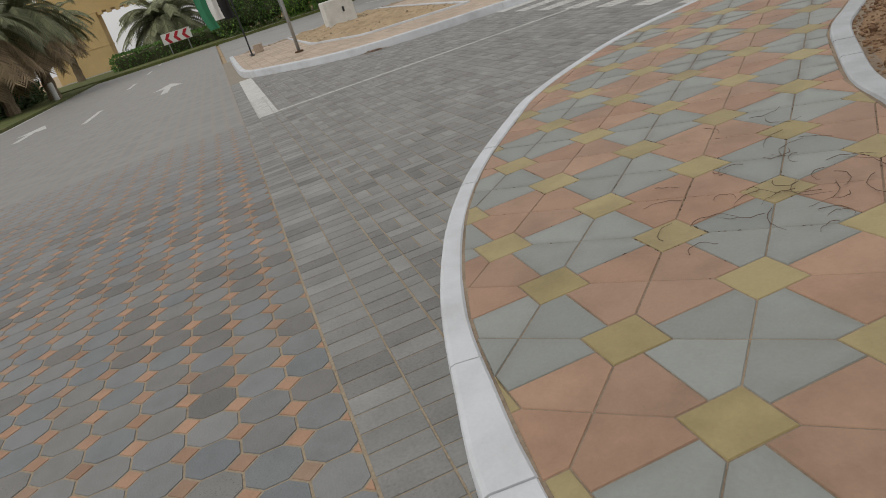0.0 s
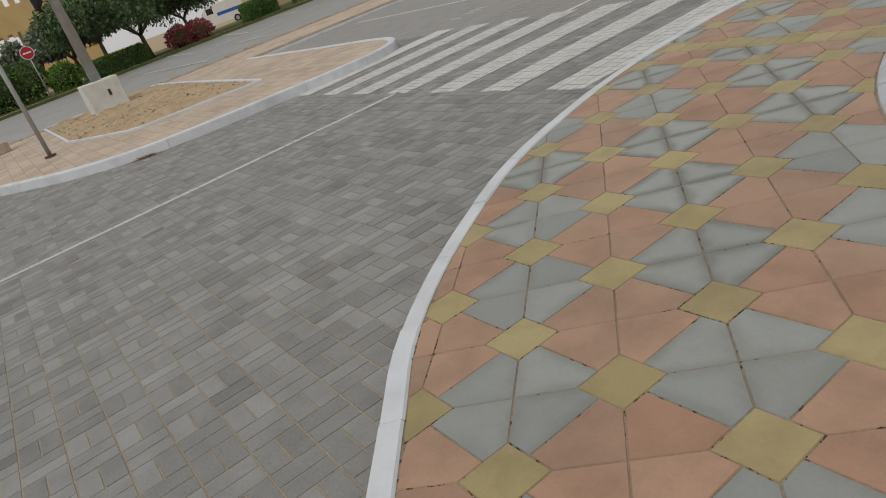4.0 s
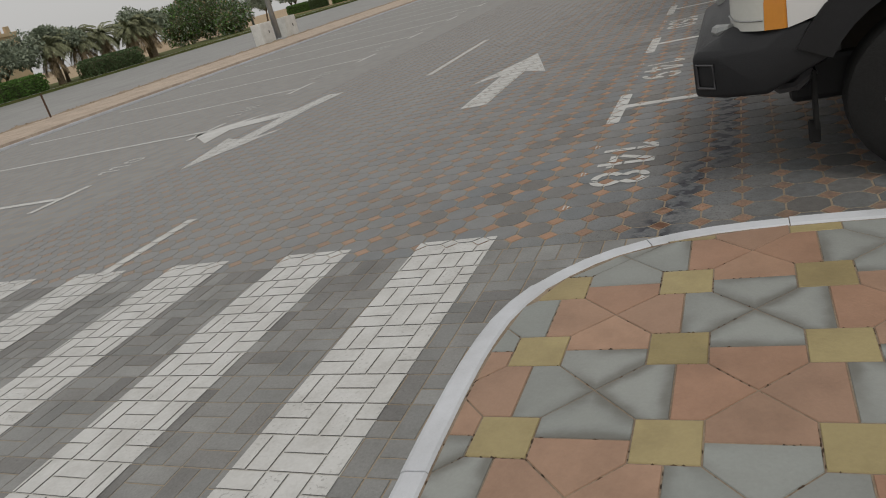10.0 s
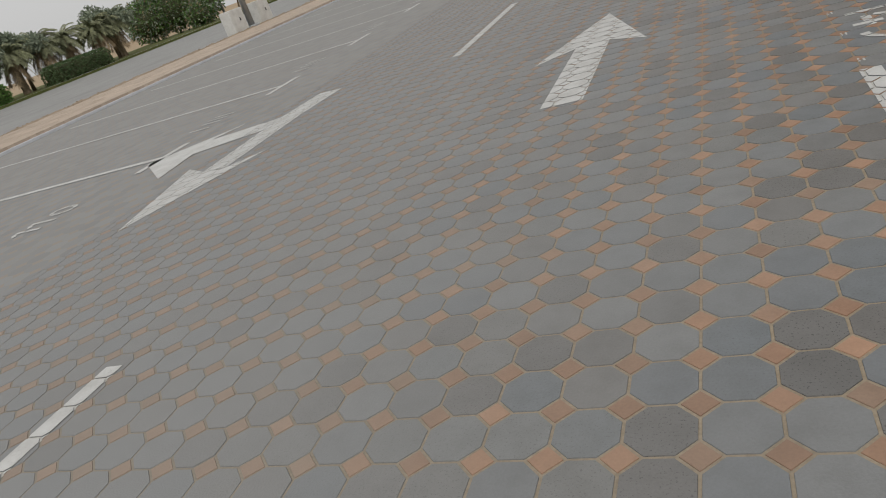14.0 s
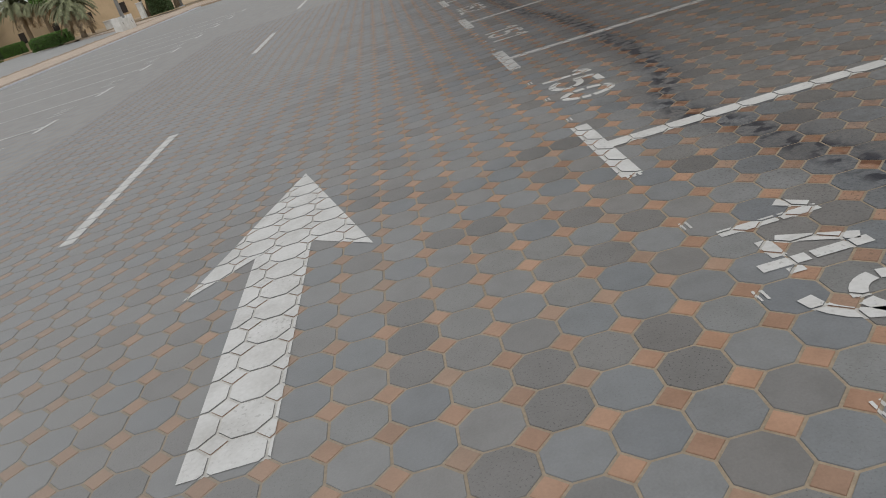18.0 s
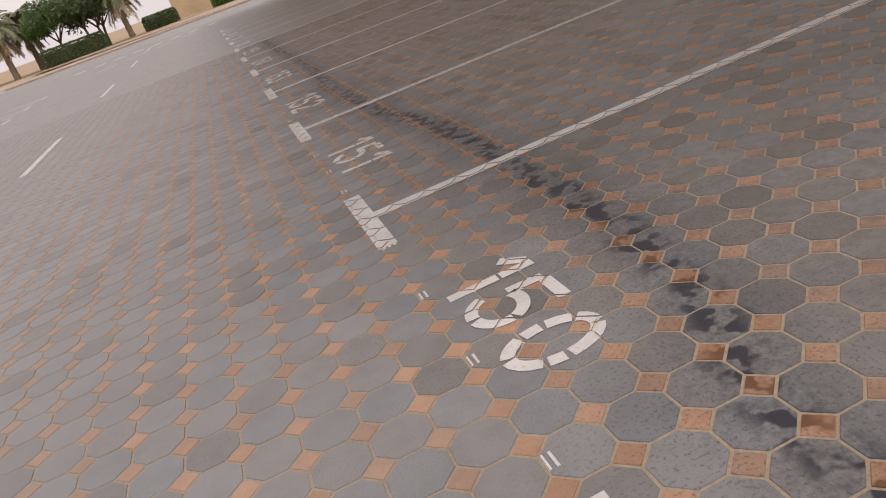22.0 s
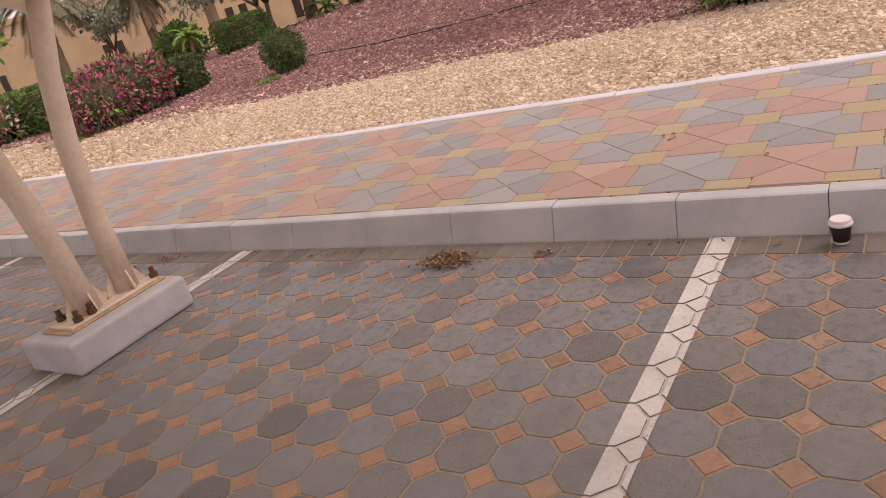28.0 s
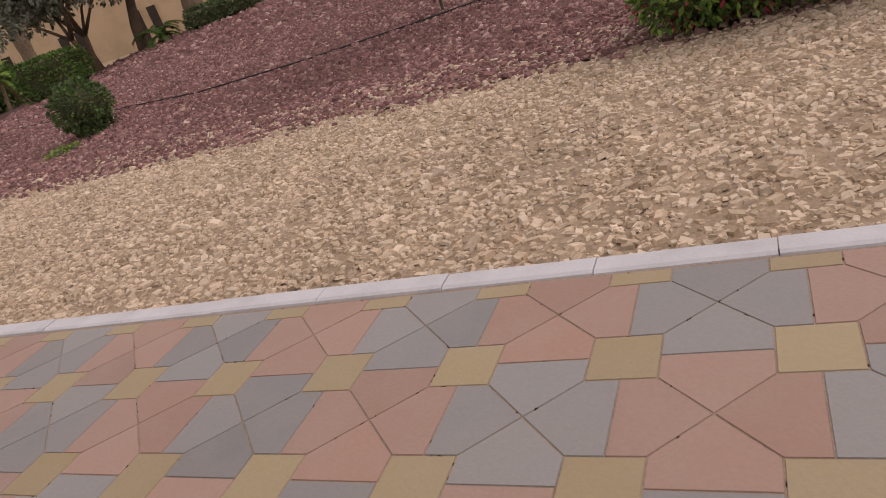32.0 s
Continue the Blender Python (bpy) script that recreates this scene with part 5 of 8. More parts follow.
def tree(loc, height, spread, material, label, seed, n=2600, leaf=0.16, trunk=0.12, clear=0.35, twin=False, bark_mat=None):
    """A broad-leaved tree: leaning tapered trunk, limbs and a ragged crown of leaf clumps."""
    rnd = random.Random(seed)
    base = tagged(holder("tree", loc), label, "tree")
    bm = bmesh.new()
    ends = []
    for s in range(2 if twin else 1):
        lean = Vector((rnd.uniform(-0.15, 0.15) + (s * 0.5 - 0.25 if twin else 0), rnd.uniform(-0.15, 0.15), 1))
        fork = lean * (height * clear)
        tube_bm([(0.1 * s, 0, -0.3), fork * 0.5 + Vector((rnd.uniform(-0.06, 0.06), 0, 0)), fork], [trunk * 1.15, trunk * 0.85, trunk * 0.7], 9, bm)
        for k in range(5):
            a = k * 1.256 + rnd.uniform(-0.4, 0.4)
            tip = fork + Vector((math.cos(a) * spread * rnd.uniform(0.35, 0.65), math.sin(a) * spread * rnd.uniform(0.35, 0.65), height * rnd.uniform(0.18, 0.5)))
            mid = fork.lerp(tip, 0.5) + Vector((0, 0, 0.08 * height * rnd.random()))
            tube_bm([fork, mid, tip], [trunk * 0.55, trunk * 0.35, trunk * 0.12], 7, bm)
            ends.append(tip)
    part("trunk", bm, bark_mat or bark, base, smooth=True)
    lobes = []
    for e in ends:
        for _ in range(4):
            r = spread * rnd.uniform(0.2, 0.36)
            lobes.append((e.x + rnd.gauss(0, 0.22) * spread, e.y + rnd.gauss(0, 0.22) * spread, e.z + rnd.uniform(-0.06, 0.16) * height, r, r, r * 0.7))
    ob = new("crown", leaves_mesh("crown", ball_spots(lobes, n, seed, 0.8), leaf, [material], [1], seed, 0.5))
    ob.parent = base
    return base


def palm(loc, height, spread, label, seed, fronds=34, dry=8, material=None, trunk=0.2):
    """A date palm: ringed trunk, arching feathered fronds and a skirt of dry ones."""
    rnd = random.Random(seed)
    base = tagged(holder("palm_tree", loc), label, "palm tree")
    bm = bmesh.new()
    pts, rad = [], []
    for i in range(14):
        t = i / 13
        pts.append((0.05 * math.sin(t * 3 + seed), 0.05 * math.cos(t * 2), t * height - 0.1))
        rad.append(trunk * (1.12 - 0.3 * t) * (1.08 if i % 2 else 0.94))
    tube_bm(pts, rad, 10, bm)
    part("trunk", bm, palm_bark, base)
    for kind, count, mat_ in (("fronds", fronds, material or leaf_palm), ("dry_fronds", dry, leaf_dry)):
        verts, faces = [], []
        for f in range(count):
            az = f * 2.39996 + rnd.uniform(-0.2, 0.2)
            el = rnd.uniform(0.05, 1.25) if kind == "fronds" else rnd.uniform(-1.0, -0.5)
            ln = spread * rnd.uniform(0.85, 1.1)
            d = Vector((math.cos(az) * math.cos(el), math.sin(az) * math.cos(el), math.sin(el)))
            p = Vector((0, 0, height))
            steps = 12
            for s in range(steps):
                q = p + d * (ln / steps)
                side = d.cross(Vector((0, 0, 1)))
                side = side.normalized() if side.length > 1e-3 else Vector((1, 0, 0))
                for sg in (-1, 1):
                    for h in (0.0, 0.5):
                        b0 = p.lerp(q, h)
                        l = ln * 0.2 * (1.0 - 0.55 * abs(s / steps - 0.45)) * rnd.uniform(0.8, 1.1)
                        tip = b0 + side * sg * l * 0.8 + d * l * 0.55 - Vector((0, 0, l * 0.3))
                        k = len(verts)
                        w = d * 0.042 * spread
                        verts += [(b0 - w * 0.5)[:], (b0 + w * 0.5)[:], tip[:]]
                        faces.append((k, k + 1, k + 2))
                k = len(verts)
                up = Vector((0, 0, 0.012 * spread))
                verts += [(p - up)[:], (q - up)[:], (q + up)[:], (p + up)[:]]
                faces.append((k, k + 1, k + 2, k + 3))
                p = q
                d = (d + Vector((0, 0, -0.17 if kind == "fronds" else -0.1))).normalized()
        ob = new(kind, mesh_of(kind, verts, faces, mat_))
        ob.parent = base
    return base


def at_bank(x, y):
    return (x, y, bank(x, y) - 0.02)


# the bed behind the pavement
bush("bougainvillea", at_bank(10.6, -0.1), [(0, 0.3, 0.5, 0.62, 0.6, 0.5), (0, -0.4, 0.55, 0.65, 0.72, 0.55), (0.3, 0.05, 0.7, 0.6, 0.66, 0.45), (-0.05, 0.6, 0.34, 0.42, 0.36, 0.34), (0, -0.85, 0.45, 0.55, 0.5, 0.46)], 15000,
     [leaf_green, leaf_bright, bract_red], [7, 3, 1.5], "dense green shrub with a few crimson bracts on gravel", 5, 0.036)
bush("bougainvillea", at_bank(11.15, 11.45), [(-0.7, -0.3, 0.5, 0.7, 0.7, 0.5), (0.2, 0.1, 0.6, 0.8, 0.7, 0.55), (0.9, 0.3, 0.55, 0.6, 0.6, 0.5)], 5200,
     [leaf_dark, bract_magenta, leaf_bright], [3.4, 4.0, 1.0], "bougainvillea covered in magenta bracts", 8, 0.06)
bush("box_shrub", at_bank(12.72, 8.55), [(0, 0, 0.40, 0.40, 0.40, 0.34), (0.03, -0.02, 0.2, 0.27, 0.27, 0.24)], 3600, [leaf_dark, leaf_green], [2, 1], "small clipped round green shrub on purple stone", 3, 0.034, "shrub")
hedge(at_bank(12.95, 11.75), (0.72, 0.8, 0.7), 0.2, 2200, leaf_dark, "clipped square dark green shrub", 4, 0.05, "box_shrub", "shrub")
hedge(at_bank(12.35, 15.5), (1.3, 3.6, 1.0), 0.0, 3400, leaf_green, "clipped mid-green box hedge behind flowering shrubs", 6, 0.06)
bush("flowering_shrub", at_bank(11.4, 18.2), [(0, -1.3, 0.38, 0.8, 0.9, 0.42), (0, 0, 0.48, 0.9, 1.0, 0.48), (0.1, 1.4, 0.4, 0.8, 1.0, 0.42)], 5600,
     [leaf_grey, petal_pink, petal_white, leaf_green], [2.5, 3.0, 1.2, 3], "rusty pink shrub with white blossoms", 9, 0.075)
bush("flowering_shrub", at_bank(11.3, 21.5), [(0, 0, 0.5, 0.9, 1.2, 0.5)], 2400, [leaf_dark, petal_pink, leaf_green], [3, 2.4, 3], "low red and green shrub", 10, 0.08)
bush("flowering_shrub", at_bank(10.9, 31.0), [(0, 0, 0.55, 1.1, 2.2, 0.6)], 2600, [leaf_dark, bract_red, petal_pink], [3, 1.2, 2.4], "low crimson flowering shrub", 11, 0.1)
hedge(at_bank(13.6, 32.5), (1.6, 4.0, 1.0), 0.0, 2600, leaf_green, "clipped rounded green hedge by the path", 12, 0.1)
hedge(at_bank(14.0, 36.5), (1.6, 4.0, 1.1), 0.0, 2000, leaf_dark, "clipped dark hedge far along the bed", 13, 0.1)
hedge(at_bank(18.1, 15.1), (1.35, 1.4, 0.85), 0.35, 2600, leaf_green, "clipped green hedge block on the bank", 14, 0.055)
hedge(at_bank(19.9, 7.2), (1.5, 1.9, 0.8), 0.2, 2600, leaf_green, "clipped hedge at the top of the bank", 16, 0.06)
hedge(at_bank(20.9, 11.9), (1.0, 2.0, 0.42), 0.3, 1800, leaf_dark, "low dark hedge along the crest", 17, 0.06)
tree(at_bank(19.5, 15.2), 3.5, 2.1, leaf_grey, "spreading grey-green tree with a short forked trunk", 21, 11000, 0.085, 0.09, 0.26, True)
tree(at_bank(21.0, 15.0), 4.4, 2.3, leaf_dark, "olive-green tree with a stout leaning trunk on the bank", 22, 9000, 0.1, 0.17, 0.3)
tree(at_bank(26.5, 16.0), 4.6, 2.2, leaf_dark, "dark dense tree near the houses", 23, 6000, 0.13, 0.14, 0.3)
tree(at_bank(28.0, 14.4), 4.4, 2.2, leaf_grey, "grey-green tree before a long beige house", 24, 6000, 0.12, 0.13, 0.35)
tree(at_bank(14.05, 2.78), 3.2, 1.6, leaf_grey, "young tree with a slim trunk on purple stone", 29, 2600, 0.1, 0.05, 0.5)
tree((13.6, 26.6, 0.15), 3.0, 1.5, leaf_grey, "small silvery tree beside shrubs", 25, 3000, 0.13, 0.09, 0.35)
tree((16.2, 28.4, 0.15), 4.6, 2.2, leaf_bright, "bright green young tree with forked stems", 26, 3200, 0.15, 0.08, 0.3, True)
tree((15.5, 38.0, 0.2), 5.0, 2.6, leaf_dark, "dark tree beyond the parking canopies", 27, 2600, 0.2, 0.14, 0.35)
tree((20.5, 44.0, 0.05), 5.0, 2.8, leaf_bright, "yellow-green tree far along the path", 28, 2400, 0.2, 0.14, 0.35)
palm(at_bank(19.5, 26.6), 3.6, 1.9, "date palm with arching grey-green fronds", 31, 40, 8, trunk=0.2)
palm(at_bank(22.0, 24.0), 3.0, 1.6, "short date palm before a beige house", 32, 36, 10, trunk=0.2)
palm(at_bank(22.2, 20.6), 4.8, 2.2, "date palm with a tall leaning scaly trunk", 33, 36, 12, trunk=0.22)
palm(at_bank(21.4, 13.1), 3.0, 2.2, "date palm with a thick scaly trunk on the crest", 35, 36, 6, trunk=0.24)
palm(at_bank(20.6, 20.4), 0.9, 0.8, "small yellow-green fan palm", 36, 26, 2, leaf_bright, 0.06)
palm(at_bank(20.6, 13.9), 0.2, 0.85, "spiky low palm fronds on the crest", 34, 22, 0, leaf_green, 0.1)
tree(at_bank(23.0, 28.4), 3.6, 1.6, leaf_grey, "small silvery grey tree before a house wall", 37, 4000, 0.1, 0.1, 0.35)
bush("bush", at_bank(21.5, 22.0), [(0, 0, 0.7, 0.9, 1.0, 0.75), (0.5, 0.6, 0.9, 0.7, 0.7, 0.7)], 2600, [leaf_green], [1], "rounded dark green bush behind the palms", 38, 0.09)
bush("weed", at_bank(12.05, 8.55), [(0, 0, 0.03, 0.2, 0.16, 0.06), (0.12, -0.18, 0.03, 0.12, 0.12, 0.05)], 260, [leaf_bright], [1], "low green weeds sprouting beside a clipped shrub", 39, 0.03, "weed")
stake_pole = tagged(holder("plant_stake", at_bank(13.8, 3.48)), "thin dark stake standing in purple stone", "stake")
part("pole", tube_bm([(0, 0, -0.05), (0.02, 0.01, 1.7)], 0.018, 8), twig_core, stake_pole)

# ---------------------------------------------------------------- cloth that lets some daylight through
def sailcloth(*args, **keys):
    m = surface(*args, **keys)
    nt = m.node_tree
    b = nt.nodes["Principled BSDF"]
    out = nt.nodes["Material Output"]
    tr = nt.nodes.new("ShaderNodeBsdfTranslucent")
    link(nt, b.inputs["Base Color"].links[0].from_socket, tr.inputs["Color"])
    mx = nt.nodes.new("ShaderNodeMixShader")
    mx.inputs[0].default_value = 0.5
    link(nt, b.outputs[0], mx.inputs[1])
    link(nt, tr.outputs[0], mx.inputs[2])
    link(nt, mx.outputs[0], out.inputs["Surface"])
    return m


# ---------------------------------------------------------------- shade canopies over the bays
cream_steel = surface("cream_painted_steel", [(0.55, 0.46, 0.365), (0.61, 0.515, 0.415), (0.51, 0.43, 0.345)], 0.5, 2.5, 50, 0.12, 0.25, 0.1, spec=0.4)
cream_fabric = sailcloth("cream_tensile_fabric", [(0.74, 0.665, 0.56), (0.80, 0.725, 0.62), (0.71, 0.635, 0.53)], 0.8, 1.2, 200, 0.1, 0.2, 0.08)
rusty_bolt = surface("rusty_bolt", [(0.10, 0.06, 0.04), (0.17, 0.10, 0.06)], 0.7, 12, 90, 0.3, 0.3, 0.3, metal=0.4)
block_concrete = surface("pale_painted_concrete", [(0.378, 0.383, 0.400), (0.430, 0.434, 0.452), (0.344, 0.344, 0.357)], 0.8, 2.6, 70, 0.06, 0.3, 0.12)
steel_grey = surface("galvanised_steel", [(0.33, 0.34, 0.34), (0.40, 0.405, 0.40)], 0.5, 3, 60, 0.12, 0.2, 0.1, metal=0.5)
dark_metal = surface("black_metal", [(0.02, 0.02, 0.022), (0.035, 0.035, 0.037)], 0.5, 6, 80, 0.1, 0.1, 0.1)
white_plaster = surface("white_painted_concrete", [(0.58, 0.58, 0.56), (0.66, 0.66, 0.64), (0.54, 0.535, 0.51)], 0.8, 2.0, 40, 0.15, 0.3, 0.2)

ARM = [(4.455, 0.17), (4.44, 0.5), (4.41, 0.76), (4.37, 1.03), (4.27, 1.36), (4.13, 1.64), (3.96, 1.87), (3.62, 2.31), (3.25, 2.64), (2.64, 2.97), (1.84, 3.23), (0.94, 3.37)]
REAR = [(4.675, 0.17), (4.685, 0.55), (4.72, 0.93), (4.79, 1.26), (4.92, 1.65), (5.12, 2.14), (5.40, 2.58)]
ROOF = [(4.24, 1.75), (3.86, 2.15), (3.34, 2.53), (2.69, 2.85), (1.89, 3.15), (0.89, 3.35)]
# First frame and roof (-3.1) are unseen, added for the shade they cast.
FRAMES = [-3.1 + 5.4 * k for k in range(8)]


def canopy_frame(y):
    base = tagged(holder("canopy_frame", (4.525, y, 0)), "cream steel canopy frame with two curved posts on a block", "canopy frame", "canopy frames")

    def loc(p):
        return (p[0] - 4.525, 0, p[1])

    part("block", box_bm(0.67, 0.44, 0.165, (0, 0, 0), 0.022, 3), block_concrete, base, "blue-grey painted footing block")
    part("grout_bed", box_bm(0.56, 0.24, 0.012, (0.02, 0, 0.163), 0.005, 1), sand_earth, base, "sandy grout bed under the plate")
    part("base_plate", box_bm(0.5, 0.19, 0.016, (0.02, 0, 0.172), 0.004, 1), cream_steel, base)
    part("front_post", tube_bm([loc(p) for p in ARM], [0.066, 0.058] + [0.056] * 6 + [0.047, 0.041, 0.036, 0.032], 16), cream_steel, base, smooth=True)
    part("rear_post", tube_bm([loc(p) for p in REAR], [0.064, 0.055, 0.052, 0.052, 0.052, 0.052, 0.052], 16), cream_steel, base, smooth=True)
    for bx in (-0.22, -0.145, 0.22):
        for by in (-0.075, 0.075):
            bm = tube_bm([(0.05 + bx, by, 0.186), (0.05 + bx, by, 0.245)], 0.013, 6)
            tube_bm([(0.05 + bx, by, 0.189), (0.05 + bx, by, 0.214)], 0.022, 6, bm)
            part("anchor_bolt", bm, rusty_bolt, base, "rusty anchor bolt")
    for post in (-0.07, 0.15):
        for gx, gy in ((-1, 0), (1, 0), (0, -1), (0, 1)):
            bm = bmesh.new()
            ring_ = []
            for t in (-0.005, 0.005):
                for along, up in ((0.04, 0.188), (0.118, 0.188), (0.112, 0.2), (0.055, 0.31), (0.04, 0.31)):
                    if gy:
                        along = min(along, 0.085)
                    ring_.append(bm.verts.new((post + gx * along + (t if gy else 0), gy * along + (t if gx else 0), up)))
            bm.faces.new(ring_[:5])
            bm.faces.new(ring_[:4:-1])
            for k in range(5):
                bm.faces.new((ring_[k], ring_[5 + k], ring_[5 + (k + 1) % 5], ring_[(k + 1) % 5]))
            bmesh.ops.recalc_face_normals(bm, faces=list(bm.faces))
            part("gusset", bm, cream_steel, base)
    bm = bmesh.new()
    rows_ = []
    for k in range(9):
        t = k / 8
        z = 1.5 + t * 1.0
        f = next((a[0] + (b[0] - a[0]) * (z - a[1]) / (b[1] - a[1]) for a, b in zip(ARM, ARM[1:]) if a[1] <= z <= b[1]), 3.5)
        r = next((a[0] + (b[0] - a[0]) * (z - a[1]) / (b[1] - a[1]) for a, b in zip(REAR, REAR[1:]) if a[1] <= z <= b[1]), 5.2)
        rows_.append([bm.verts.new((f + (r - f) * s / 8 - 4.525, 0.004, z + (0.12 * math.sin(math.pi * s / 8) if k == 0 else 0.06 * math.sin(math.pi * s / 8) * (1 - t)))) for s in range(9)])
    for a, b in zip(rows_, rows_[1:]):
        for s in range(8):
            bm.faces.new((a[s], a[s + 1], b[s + 1], b[s]))
    bm.normal_update()
    bmesh.ops.solidify(bm, geom=list(bm.faces), thickness=0.004)
    part("web", bm, cream_fabric, base, "cream fabric web between the posts", smooth=True)
    return base


for y in FRAMES:
    canopy_frame(y)


def canopy_roof(y0, y1):
    base = tagged(holder("canopy_roof", (0, y0, 0)), "cream tensile fabric roof stretched over curved ribs", "canopy", "canopy roofs")
    n = 24
    for side, line in (("membrane", ROOF), ("rear_membrane", [(4.24, 1.75), (4.41, 1.81), (4.59, 1.9), (4.79, 2.01), (4.99, 2.15), (5.22, 2.35), (5.46, 2.61)])):
        bm = bmesh.new()
        grid = []
        for j in range(n + 1):
            u = j / n
            row = []
            for i, (x, z) in enumerate(line):
                v = i / (len(line) - 1)
                half = abs(2 * ((u * 2) % 1) - 1)
                sag = 0.10 * (1 - half * half) * math.sin(math.pi * min(1, v + 0.1))
                edge = 0.35 * math.sin(math.pi * u) * v ** 3
                row.append(bm.verts.new((x + (edge if side == "membrane" else -edge * 0.4), u * (y1 - y0), z + 0.07 + sag - 0.12 * math.sin(math.pi * u) * v)))
            grid.append(row)
        for a, b in zip(grid, grid[1:]):
            for i in range(len(line) - 1):
                bm.faces.new((a[i], b[i], b[i + 1], a[i + 1]))
        bm.normal_update()
        bmesh.ops.solidify(bm, geom=list(bm.faces), thickness=0.004)
        part(side, bm, cream_fabric, base, smooth=True)
    part("tie_pipe", tube_bm([(4.26, 0.06, 1.71), (4.26, y1 - y0 - 0.06, 1.71)], 0.036, 12), cream_steel, base, smooth=True)
    mid = (y1 - y0) / 2
    part("rib", tube_bm([(x, mid, z + 0.02) for x, z in [(4.26, 1.73), *ROOF[1:]]], 0.032, 10), cream_steel, base, smooth=True)
    for a in (0.0, 1.0):
        part("edge_cable", tube_bm([(x, (0.04 if a == 0 else y1 - y0 - 0.04), z + 0.075) for x, z in ROOF], 0.012, 6), steel_grey, base)
    return base


for a, b in zip(FRAMES, FRAMES[1:]):
    canopy_roof(a, b)

# ---------------------------------------------------------------- the pickup in bay 148
car_white = surface("white_car_paint", [(0.68, 0.68, 0.68), (0.72, 0.72, 0.72)], 0.3, 1.0, 20, 0.03, 0.1, 0.0, spec=0.5)
black_plastic = surface("black_bumper_plastic", [(0.012, 0.0125, 0.014), (0.019, 0.0195, 0.022)], 0.5, 3.0, 160, 0.15, 0.2, 0.15)
steel_black = surface("glossy_black_plastic", [(0.05, 0.05, 0.055), (0.07, 0.07, 0.075)], 0.35, 3.0, 160, 0.1, 0.1, 0.05, spec=0.5)
rubber = surface("tyre_rubber", [(0.012, 0.012, 0.012), (0.02, 0.02, 0.02)], 0.85, 5, 100, 0.2, 0.3, 0.3)
lamp_clear = surface("clear_lamp_glass", [(0.55, 0.56, 0.52), (0.62, 0.62, 0.58)], 0.15, 4, 60, 0.05, 0.1, 0.0, spec=0.6)
lamp_amber = surface("amber_lamp_glass", [(0.62, 0.24, 0.03), (0.70, 0.30, 0.05)], 0.2, 4, 60, 0.05, 0.1, 0.0, spec=0.6)
dark_glass = surface("tinted_car_glass", [(0.02, 0.022, 0.024), (0.03, 0.032, 0.034)], 0.08, 2, 30, 0.02, 0.0, 0.0, spec=0.6)


def loft(sections, bm=None, close=True):
    """A skin over rings of equal count."""
    bm = bm or bmesh.new()
    rings = [[bm.verts.new(p) for p in s] for s in sections]
    for a, b in zip(rings, rings[1:]):
        n = len(a)
        for k in range(n):
            bm.faces.new((a[k], a[(k + 1) % n], b[(k + 1) % n], b[k]))
    if close:
        bm.faces.new(rings[0][::-1])
        bm.faces.new(rings[-1])
    bmesh.ops.recalc_face_normals(bm, faces=list(bm.faces))
    return bm


def ring(x, w, z0, z1, r=0.12):
    """A rounded cross-section at x, half width w."""
    return [(x, -w, z0), (x, w, z0), (x, w, z1 - r), (x, w - r * 0.35, z1 - r * 0.3), (x, w - r, z1), (x, -w + r, z1), (x, -w + r * 0.35, z1 - r * 0.3), (x, -w, z1 - r)]


truck = tagged(holder("pickup_truck", (0.78, -7.08, 0)), "white pickup truck with a black bumper parked nose-out", "pickup truck")
part("hood", loft([ring(0.22, 0.76, 0.77, 1.0), ring(0.4, 0.86, 0.77, 1.08), ring(0.6, 0.88, 0.9, 1.11), ring(1.3, 0.88, 0.98, 1.14)]), car_white, truck, smooth=False)
part("cab", loft([ring(1.3, 0.9, 0.45, 1.14), ring(1.75, 0.8, 0.42, 1.74), ring(2.9, 0.78, 0.42, 1.78), ring(3.3, 0.88, 0.45, 1.15)]), car_white, truck)
part("windscreen", loft([ring(1.33, 0.74, 1.14, 1.17, 0.02), ring(1.72, 0.7, 1.6, 1.68, 0.02)]), dark_glass, truck)
for s in (-1, 1):
    part("side_window", box_bm(1.2, 0.02, 0.42, (2.35, s * 0.85, 1.18), 0.008, 1), dark_glass, truck)
part("cargo_bed", loft([ring(3.32, 0.88, 0.5, 1.12, 0.05), ring(5.05, 0.88, 0.5, 1.12, 0.05)]), car_white, truck)
part("chassis", box_bm(4.4, 1.3, 0.22, (2.6, 0, 0.34), 0.03), black_plastic, truck)


def bumper_ring(z, back, grow=0.0):
    """A level of the bumper: cut corners, moved back from the nose."""
    half = [(-0.015 + back, 0.77 - back * 0.35 + grow), (0.10 + back, 0.87 - back * 0.3 + grow), (0.29 + back * 0.6, 0.925 - back * 0.1 + grow), (0.6, 0.93 - back * 0.05 + grow)]
    lift = [0.0, 0.0, 0.0, max(0.0, 0.62 - z)]
    left = [(x, -y, z + u) for (x, y), u in zip(half, lift)]
    return left + [(x, -y, h) for x, y, h in left[::-1]]


